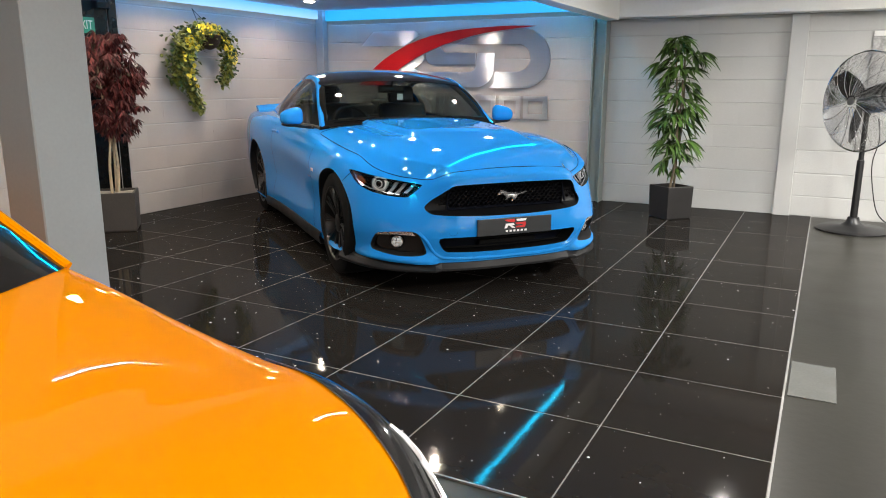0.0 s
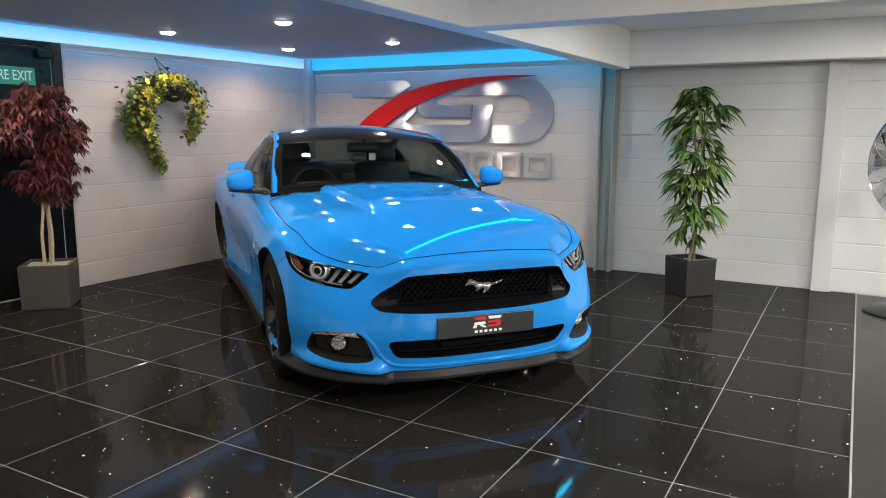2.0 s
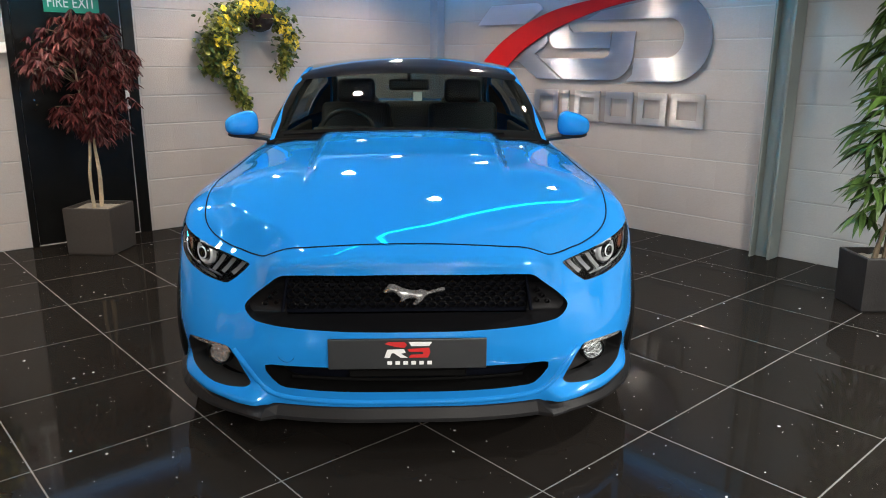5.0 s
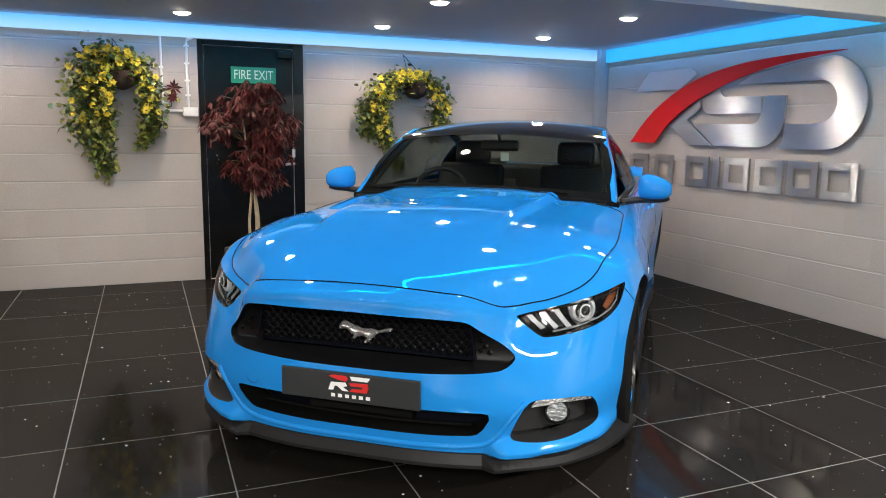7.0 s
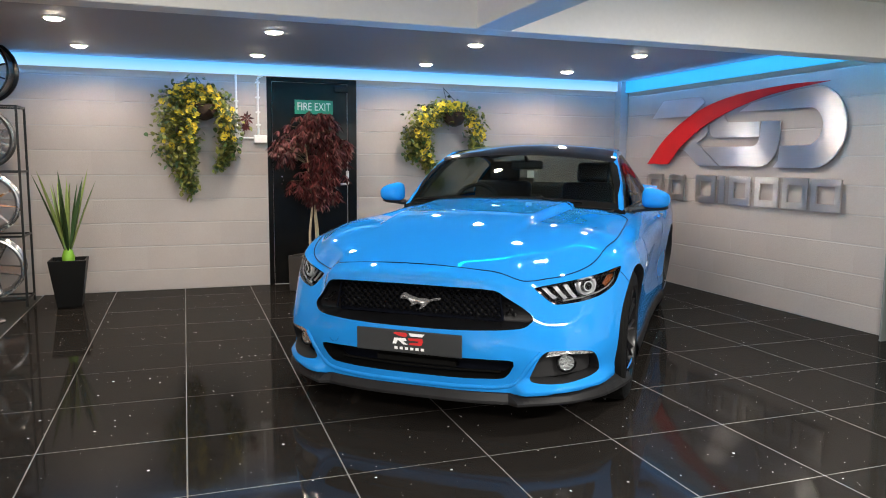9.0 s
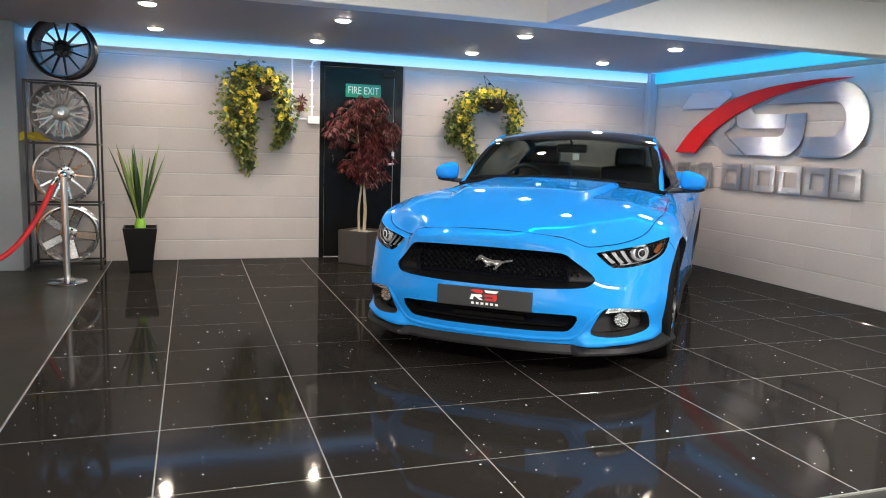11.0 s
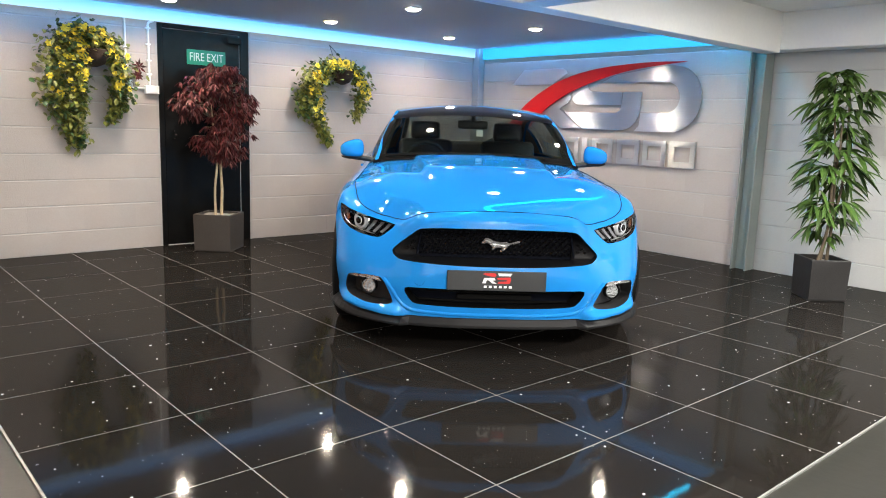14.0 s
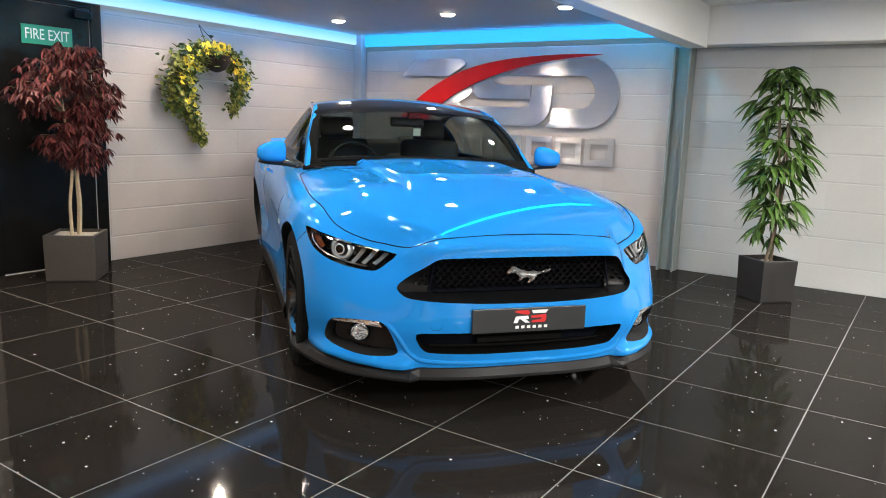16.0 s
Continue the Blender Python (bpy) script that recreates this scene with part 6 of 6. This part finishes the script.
M_BRUSHED = brushed("brushed_steel", (0.62, 0.62, 0.64))
M_BARSTEEL = brushed("dull_brushed_steel", (0.54, 0.53, 0.52), 0.42)
M_SIGNRED = mat("sign_red", (0.52, 0.008, 0.012), 0.32, var=0.04, spec=0.22)


def arc(cx, cy, rx, ry, a0, a1, n=14):
    return [(cx + rx * math.cos(radians(a)), cy + ry * math.sin(radians(a))) for a in np.linspace(a0, a1, n)]


def wall_sign():
    top = empty("wall_sign", Matrix.Translation((0, WALL_N, 0)))

    def piece(name, pts, out, label, material, thick=0.008):
        m = Matrix.Translation((0, -out, 0)) @ FACE_S
        return part(name, plate(pts, thick, m), material, top, label)

    st = 0.035
    piece("panel", [(-5.17, 1.700), (-5.06, 1.808), (-4.99, 1.868), (-4.50, 1.868), *arc(-4.46, 1.79, 0.11, 0.078, 75, 15, 6), (-4.56, 1.695)], st, "brushed steel panel", M_BRUSHED)
    up = curve3([(-5.20, 1.225, 0), (-4.97, 1.44, 0), (-4.60, 1.660, 0), (-4.25, 1.782, 0), (-3.88, 1.848, 0), (-3.50, 1.876, 0), (-3.20, 1.884, 0), (-2.885, 1.876, 0)], 40)
    dn = curve3([(-4.84, 1.225, 0), (-4.67, 1.385, 0), (-4.44, 1.526, 0), (-4.15, 1.650, 0), (-3.84, 1.743, 0), (-3.51, 1.811, 0), (-3.21, 1.846, 0), (-2.885, 1.872, 0)], 40)
    piece("swoosh", [(p.x, p.y) for p in dn] + [(p.x, p.y) for p in up[::-1]], st + 0.022, "curved red sweep", M_SIGNRED, 0.010)
    piece("panel", [(-4.70, 1.375), (-4.45, 1.52), (-4.30, 1.585), (-4.28, 1.545), (-4.32, 1.495), (-4.437, 1.432), (-4.125, 1.215), (-4.40, 1.215), (-4.62, 1.36)], st, "brushed steel panel", M_BRUSHED)
    piece("panel", [(-4.26, 1.60), (-4.07, 1.675), (-4.04, 1.63), (-4.01, 1.610), (-3.615, 1.600), (-3.612, 1.470), (-4.10, 1.474), *arc(-4.17, 1.56, 0.09, 0.085, 270, 180, 6)], st, "brushed steel panel", M_BRUSHED)
    piece("panel", [(-4.42, 1.425), (-4.35, 1.392), (-3.70, 1.388), *arc(-3.70, 1.47, 0.09, 0.082, 270, 360, 6), (-3.595, 1.600), (-3.378, 1.596), (-3.385, 1.43), *arc(-3.62, 1.43, 0.235, 0.218, 0, -90, 10), (-4.09, 1.213)], st, "brushed steel panel", M_BRUSHED)
    D = [(-3.87, 1.700), (-3.72, 1.765), (-3.21, 1.836), (-2.99, 1.848)] + arc(-3.03, 1.527, 0.315, 0.320, 84, -90, 22) + [(-3.44, 1.206), (-3.385, 1.262), (-3.372, 1.388), (-3.09, 1.388)] + arc(-3.09, 1.538, 0.148, 0.150, -90, 90, 16) + [(-3.12, 1.688)]
    piece("panel", D, st, "brushed steel ring panel", M_BRUSHED)
    for x, z in ((-4.9, 1.78), (-4.3, 1.28), (-3.9, 1.30), (-3.2, 1.30), (-2.85, 1.5), (-3.2, 1.76), (-5.0, 1.34), (-4.0, 1.55)):
        part("stand_off", lathe([(0.012, 0.0), (0.012, st + (0.022 if (x, z) == (-5.0, 1.34) else 0))], 10, m=Matrix.Translation((x, 0, z)) @ pose(0, 0, 0, 90)), M_CHROME, top)
    # a plain hollow block for each character of the name
    z0, z1, w = 0.868, 1.122, 0.056
    for x0, x1 in ((-5.21, -4.95), (-4.85, -4.60), (-4.42, -4.14), (-4.09, -4.02), (-3.955, -3.69), (-3.63, -3.36), (-3.315, -3.05), (-3.015, -2.73)):
        bars = [(x0, x1, z0, z1)]
        if x1 - x0 > 0.1:
            bars = [(x0, x1, z0, z0 + w), (x0, x1, z1 - w, z1), (x0, x0 + w, z0 + w, z1 - w), (x1 - w, x1, z0 + w, z1 - w)]
        for a0, a1, b0, b1 in bars:
            piece("bar", [(a0, b0), (a1, b0), (a1, b1), (a0, b1)], 0.030, "plain brushed steel bar", M_BARSTEEL, 0.012)
            part("stand_off", lathe([(0.010, 0.0), (0.010, 0.030)], 8, m=Matrix.Translation(((a0 + a1) / 2, 0, (b0 + b1) / 2)) @ pose(0, 0, 0, 90)), M_CHROME, top)
    tagged(top, "large raised brushed steel sign with a red sweep on the wall", "wall sign")


wall_sign()

# ---- the white corner: fan, picture, loose mat ----


def fan():
    top = empty("pedestal_fan", pose(0.352, 7.36, -0.005))
    part("base", lathe([(0.300, 0.0), (0.300, 0.012), (0.27, 0.028), (0.10, 0.045), (0.06, 0.075), (0.045, 0.12)], 40), M_BLACKMETAL, top, "round black base", True)
    part("pole", lathe([(0.030, 0.10), (0.030, 0.62), (0.022, 0.63), (0.022, 1.05)], 20), M_BLACKMETAL, top, "", True)
    head = Matrix.Translation((0, 0, 1.125)) @ (Vector((-0.70, -0.71, 0.04))).normalized().to_track_quat("Z", "Y").to_matrix().to_4x4()
    part("motor", lathe([(0.03, -0.16), (0.085, -0.14), (0.095, -0.02), (0.080, 0.05), (0.03, 0.06)], 24, m=head), M_BLACKMETAL, top, "black motor housing", True)
    cage = bmesh.new()
    R = 0.425
    for k in range(46):
        r = 0.05 + (R - 0.05) * (k / 45)
        dz = 0.060 + 0.135 * (1 - (r / R) ** 2)
        tube([head @ Vector((r * math.cos(a), r * math.sin(a), dz)) for a in np.linspace(0, 2 * math.pi, 41)], 0.0017, 4, cage)
        if k % 3 == 0:
            tube([head @ Vector((r * math.cos(a), r * math.sin(a), 0.055 - 0.11 * (1 - (r / R) ** 2))) for a in np.linspace(0, 2 * math.pi, 33)], 0.0014, 4, cage)
    for k in range(16):
        a = 2 * math.pi * k / 16
        for f in (1, -1):
            tube([head @ Vector((r * math.cos(a + 0.5 * (1 - r / R)), r * math.sin(a + 0.5 * (1 - r / R)), 0.060 + 0.135 * (1 - (r / R) ** 2) + 0.003 if f > 0 else 0.055 - 0.11 * (1 - (r / R) ** 2))) for r in np.linspace(0.05, R, 9)], 0.0022, 5, cage)
    part("guard", cage, M_CHROME, top, "shiny wire guard")
    part("rim", tube([head @ Vector((R * math.cos(a), R * math.sin(a), 0.058)) for a in np.linspace(0, 2 * math.pi, 57)], 0.008, 8), M_CHROME, top, "", True)
    part("badge", lathe([(0.036, 0.192), (0.036, 0.200), (0.02, 0.204)], 24, m=head), M_GUNMETAL, top, "", True)
    for k in range(3):
        a0 = 2 * math.pi * k / 3 + 0.35
        bm = bmesh.new()
        rows = []
        for t in np.linspace(0, 1, 6):
            r = 0.06 + 0.30 * t
            w = 0.045 + 0.038 * math.sin(math.pi * min(1, t * 0.8 + 0.2))
            c, s = math.cos(a0), math.sin(a0)
            rows.append([bm.verts.new(head @ Vector((r * c - q * w * s, r * s + q * w * c, 0.075 + q * 0.035))) for q in (-1, -0.3, 0.4, 1)])
        for p, q in zip(rows, rows[1:]):
            for i in range(3):
                bm.faces.new((p[i], p[i + 1], q[i + 1], q[i]))
        bmesh.ops.solidify(bm, geom=bm.faces[:], thickness=0.003)
        part("blade", bm, M_GRILLE, top, "dark blade")
    part("power_cord", tube(curve3([(0.10, 0.14, 0.98), (0.13, 0.18, 0.80), (0.10, 0.20, 0.60), (0.13, 0.22, 0.35), (0.20, 0.22, 0.12), (0.30, 0.30, 0.02)], 30), 0.005, 6), M_BLACKPLASTIC, top, "black cord", True)
    tagged(top, "large round pedestal fan with shiny guard and black stand", "fan")


fan()


def picture_material():
    m = mat("grey_print", (0.30, 0.30, 0.30), 0.35, var=0.85, scale=9, bscale=45)
    return m


pic = empty("picture", Matrix.Translation((0.352, WALL_N - 0.002, 1.24)))
part("print", box(0.0, 0.62, -0.010, 0.0, 0.0, 0.50), picture_material(), pic, "grey mottled print")
part("border", box(0.0, 0.62, -0.012, 0.0, 0.455, 0.50), M_PVC, pic, "white top border")
tagged(pic, "mottled black and white print on the white wall", "picture")
loose = empty("floor_sheet", pose(0.025, 3.19, -0.006))
part("sheet", box(0.0, 0.185, 0.0, 0.43, 0.0, 0.004, 0.001), mat("grey_sheet", (0.11, 0.115, 0.11), 0.25, var=0.12), loose)
tagged(loose, "loose grey floor sheet at the edge of the tiles", "floor sheet")

# ---- the orange car ----
M_ORANGE = mat("orange_car_paint", (0.84, 0.275, 0.0), 0.5, var=0.015, scale=30, coat=0.75, coat_rough=0.012, spec=0.0, coat_ior=1.35)
ORANGE = [
    (0.00, ((0.25, 0.25), (0.33, 0.36), (0.33, 0.46), (0.28, 0.515), (0.15, 0.55), (0.0, 0.555))),
    (0.12, ((0.70, 0.22), (0.76, 0.36), (0.765, 0.49), (0.71, 0.575), (0.40, 0.625), (0.0, 0.63))),
    (0.27, ((0.86, 0.20), (0.93, 0.36), (0.950, 0.57), (0.905, 0.655), (0.50, 0.704), (0.0, 0.712))),
    (0.36, ((0.88, 0.20), (0.94, 0.38), (0.958, 0.65), (0.925, 0.722), (0.50, 0.742), (0.0, 0.750))),
    (0.46, ((0.88, 0.19), (0.945, 0.40), (0.962, 0.70), (0.930, 0.764), (0.50, 0.778), (0.0, 0.786))),
    (0.65, ((0.88, 0.18), (0.945, 0.42), (0.964, 0.72), (0.935, 0.785), (0.50, 0.818), (0.0, 0.830))),
    (0.85, ((0.88, 0.17), (0.945, 0.42), (0.964, 0.76), (0.935, 0.824), (0.50, 0.856), (0.0, 0.868))),
    (1.05, ((0.88, 0.16), (0.945, 0.42), (0.964, 0.81), (0.932, 0.872), (0.50, 0.892), (0.0, 0.902))),
    (1.22, ((0.88, 0.16), (0.940, 0.42), (0.960, 0.84), (0.930, 0.905), (0.50, 0.915), (0.0, 0.922))),
    (1.80, ((0.88, 0.16), (0.900, 0.42), (0.945, 0.84), (0.920, 0.905), (0.60, 0.910), (0.0, 0.905))),
    (2.60, ((0.88, 0.16), (0.920, 0.42), (0.965, 0.88), (0.930, 0.960), (0.60, 0.970), (0.0, 0.960))),
    (3.40, ((0.90, 0.18), (0.960, 0.42), (0.985, 0.86), (0.940, 0.950), (0.60, 0.960), (0.0, 0.955))),
    (4.10, ((0.86, 0.24), (0.930, 0.42), (0.940, 0.80), (0.890, 0.900), (0.55, 0.920), (0.0, 0.920))),
    (4.35, ((0.70, 0.30), (0.800, 0.45), (0.800, 0.74), (0.740, 0.820), (0.45, 0.850), (0.0, 0.850))),
]
O_U = [s[0] for s in ORANGE]
O_P = np.array([s[1] for s in ORANGE])
O_T = (0.0, 0.18, 0.42, 0.55, 0.78, 1.0)


def orange_skin(u, t, lift=0.0):
    """A place on the orange car: u metres back from the nose; t runs 0 to 1 from sill to middle on the left, 1 to 2 down the right."""
    row = hermite(O_U, O_P, u)
    p = hermite(O_T, row, t if t <= 1 else 2 - t)
    v = max(p[0], 0.0)
    q = Vector((-u, v if t <= 1 else -v, p[1]))
    return q + Vector((0.35, (1 if t <= 1 else -1) * min(1, v), 0.6)) * lift


def skin_patch(us, ts, lift=0.0):
    bm = bmesh.new()
    rows = [[bm.verts.new(orange_skin(float(u), float(t), lift)) for t in ts] for u in us]
    for a, b in zip(rows, rows[1:]):
        for i in range(len(a) - 1):
            bm.faces.new((a[i], a[i + 1], b[i + 1], b[i]))
    return bm


def orange_car():
    top = empty("orange_car", pose(-0.205, 0.015, -0.006, 0, 0, 0))
    us = np.concatenate([np.linspace(0, 1.3, 60), np.linspace(1.36, 4.35, 45)])
    bm = skin_patch(us, np.linspace(0, 2, 72))
    front = [orange_skin(0.0, t) for t in np.linspace(0, 2, 72)]
    vs = [bm.verts.new(p) for p in front]
    bm.faces.new(vs)
    back = [bm.verts.new(orange_skin(4.35, t)) for t in np.linspace(0, 2, 72)]
    bm.faces.new(back)
    bmesh.ops.remove_doubles(bm, verts=bm.verts[:], dist=0.0002)
    bmesh.ops.recalc_face_normals(bm, faces=bm.faces[:])
    part("body", bm, M_ORANGE, top, "glossy orange bodywork", True)
    for sd in (0, 1):
        def at(t):
            return t if sd == 0 else 2 - t
        def edge(f):
            return 0.13 + 0.50 * f, 0.30 + 0.235 * f ** 1.2, 0.615 - 0.075 * f ** 1.6
        bm = bmesh.new()
        rows = []
        for f in np.linspace(0, 1, 18):
            u0, lo, hi = edge(f)
            rows.append([bm.verts.new(orange_skin(u0, at(lo + (hi - lo) * q), 0.004)) for q in np.linspace(0, 1, 14)])
        for a, b in zip(rows, rows[1:]):
            for i in range(13):
                bm.faces.new((a[i], a[i + 1], b[i + 1], b[i]))
        hl = part("headlight", bm, M_GLOSSBLACK, top, "dark glossy swept headlight", True)
        part("headlight_edge", tube([orange_skin(edge(f)[0], at(edge(f)[2]), 0.003) for f in np.linspace(0, 1, 20)], 0.0014, 6), M_GUNMETAL, hl, "bright edge", True)
        for k in range(3):
            q = [orange_skin(0.17 + 0.06 * k + 0.020 * j, at(0.46 + 0.012 * k + 0.022 * j), 0.005) for j in range(4)]
            part("light_bar", tube(q, 0.009, 6, taper=0.003), M_LAMPCHROME, hl, "", True)
    base = [orange_skin(1.0 + 0.16 * w * w, 1 + 0.452 * w, 0.003) for w in np.linspace(-1, 1, 25)]
    roof = [Vector((-(2.05 + 0.05 * w * w), -0.60 * w, 1.19 - 0.03 * w * w)) for w in np.linspace(-1, 1, 25)]
    roof = [Vector((p.x, (-1 if b.y < 0 else 1) * abs(p.y), p.z)) for p, b in zip(roof, base)]
    half = [Vector((-(1.18 + 0.13 * w * w), b.y * 0.952, 0.998 + 0.010 * w * w)) for w, b in zip(np.linspace(-1, 1, 25), base)]
    bm = glass_patch(base, half, 25, 4)
    upper = glass_patch(half, roof, 25, 8, 0.03, Vector((0.6, 0, 0.8)))
    tmp = bpy.data.meshes.new("upper")
    upper.to_mesh(tmp)
    upper.free()
    bm.from_mesh(tmp)
    bpy.data.meshes.remove(tmp)
    bmesh.ops.remove_doubles(bm, verts=bm.verts[:], dist=0.0005)
    part("windscreen", bm, M_GLOSSBLACK, top, "dark windscreen", True)
    tail = [Vector((-3.7, p.y * 0.8, 0.965)) for p in roof]
    mid = [Vector((-2.7, p.y * 0.97, p.z - 0.01)) for p in roof]
    bm = glass_patch(roof, mid, 25, 6, 0.01)
    part("roof", bm, M_ORANGE, top, "", True)
    part("rear_deck", glass_patch(mid, tail, 25, 6, 0.02), M_GLOSSBLACK, top, "", True)
    for sd in (1, -1):
        a = next(p for p in (base if sd * base[0].y > 0 else base[::-1]))
        r = next(p for p in (roof if sd * roof[0].y > 0 else roof[::-1]))
        part("windscreen_pillar", tube([a, Vector((-1.31, sd * 0.885, 1.008)), Vector((-1.62, sd * 0.77, 1.12)), r, Vector((-2.7, r.y * 0.97, r.z - 0.01)), Vector((-3.7, r.y * 0.8, 0.97))], 0.013, 8), M_ORANGE, top, "", True)
        low = [Vector((x, sd * 0.915, 0.91 + 0.02 * (x < -2))) for x in np.linspace(-1.35, -3.4, 14)]
        upp = [Vector((min(x, -1.36) , sd * (0.90 - 0.30 * min(1, max(0, (-x - 1.3) / 0.75))), min(1.175, 0.92 + 0.26 * min(1, max(0, (-x - 1.3) / 0.75))) if x > -2.7 else 1.17 - 0.20 * (-2.7 - x))) for x in np.linspace(-1.35, -3.4, 14)]
        part("side_window", glass_patch(low, upp, 14, 5, 0.01, Vector((0, sd, 0))), M_GLOSSBLACK, top, "", True)
        for u in (0.92, 3.45):
            wheel_parts(top, Matrix.Translation((-u, sd * 0.87, 0.345)) @ (pose(0, 0, 0) if sd > 0 else pose(0, 0, 0, 0, 0, 180)))
    tagged(top, "glossy orange low sports car with dark swept headlights", "car")


orange_car()

# ---- pieces of the floor and walls ----


def tile_floor():
    me = None
    ny = int(math.ceil((WALL_N - FLOOR_S) / PITCH))
    nx = int(math.ceil((FLOOR_E - WALL_W) / PITCH))
    shared = {}
    for i in range(nx):
        x1 = FLOOR_E - i * PITCH - 0.0019
        x0 = max(FLOOR_E - (i + 1) * PITCH + 0.0019, WALL_W + 0.002)
        for j in range(ny):
            y0 = FLOOR_S + j * PITCH + 0.0019
            y1 = min(FLOOR_S + (j + 1) * PITCH - 0.0019, WALL_N - 0.002)
            w, d = round(x1 - x0, 4), round(y1 - y0, 4)
            if w < 0.02 or d < 0.02:
                continue
            if (w, d) not in shared:
                ob = part("tile", box(0, w, 0, d, -0.010, 0, 0.0015), M_TILE, floor)
                shared[(w, d)] = ob.data
            else:
                ob = new("tile", shared[(w, d)])
                ob.parent = floor
            ob.location = (x0, y0, random.uniform(-0.0004, 0.0004))


tile_floor()


def block_face(w, h, along):
    """A block with softened upper and lower edges."""
    bm = bmesh.new()
    prof = ((-0.02, 0.0), (0.0, 0.0), (0.0030, 0.001), (0.0048, 0.004), (0.0048, h - 0.004), (0.0030, h - 0.001), (0.0, h), (-0.02, h))
    rows = [[bm.verts.new((t, -o, z) if along == "x" else (o, t, z)) for o, z in prof] for t in (0.0, w)]
    for i in range(len(prof)):
        k = (i + 1) % len(prof)
        bm.faces.new((rows[0][i], rows[0][k], rows[1][k], rows[1][i]))
    bm.faces.new(rows[0][::-1])
    bm.faces.new(rows[1])
    bmesh.ops.recalc_face_normals(bm, faces=bm.faces[:])
    return bm


def block_wall(parent, material, start, end, z_top, along, place, course, z0=0.0, length=0.442, skip=()):
    """Lays block faces along x or y; skip: (from, to, up to height) openings."""
    shared = {}
    rows = int(math.ceil((z_top - z0) / course))
    for r in range(rows):
        za = max(z0 + r * course + 0.0035, 0.002)
        zb = min(z0 + (r + 1) * course - 0.0035, z_top)
        if zb - za < 0.02:
            continue
        runs = [(start, end)]
        for a, b, h in skip:
            if za < h:
                runs = [q for s, e in runs for q in ((s, min(e, a)), (max(s, b), e)) if q[1] - q[0] > 0.02]
        for s, e in runs:
            p = s - (0.5 * length if r % 2 else 0.0)
            while p < e:
                a, b = max(p, s) + 0.0002, min(p + length, e) - 0.0002
                p += length
                if b - a < 0.02:
                    continue
                key = (round(b - a, 3), round(zb - za, 3))
                if key not in shared:
                    w, h = key
                    bm = block_face(w, h, along)
                    ob = part("block", bm, material, parent)
                    shared[key] = ob.data
                else:
                    ob = new("block", shared[key])
                    ob.parent = parent
                j = random.uniform(-0.0004, 0.0004)
                if along == "x":
                    ob.location = (a, place + 0.008 + j, za)
                else:
                    ob.location = (place - 0.008 + j, a, za)


block_wall(wall_w, M_BLOCK, 1.27, WALL_N - 0.10, 2.034, "y", WALL_W, COURSE, Z_COURSE, skip=[(DOOR[0] - 0.05, DOOR[1] + 0.05, 2.10)])
block_wall(wall_n, M_BLOCK, WALL_W + 0.11, -2.216, 2.014, "x", WALL_N, COURSE, Z_COURSE)
block_wall(wall_n2, M_BLOCKW, -2.069, 3.4, 1.914, "x", WALL_N, COURSE, Z_COURSE)
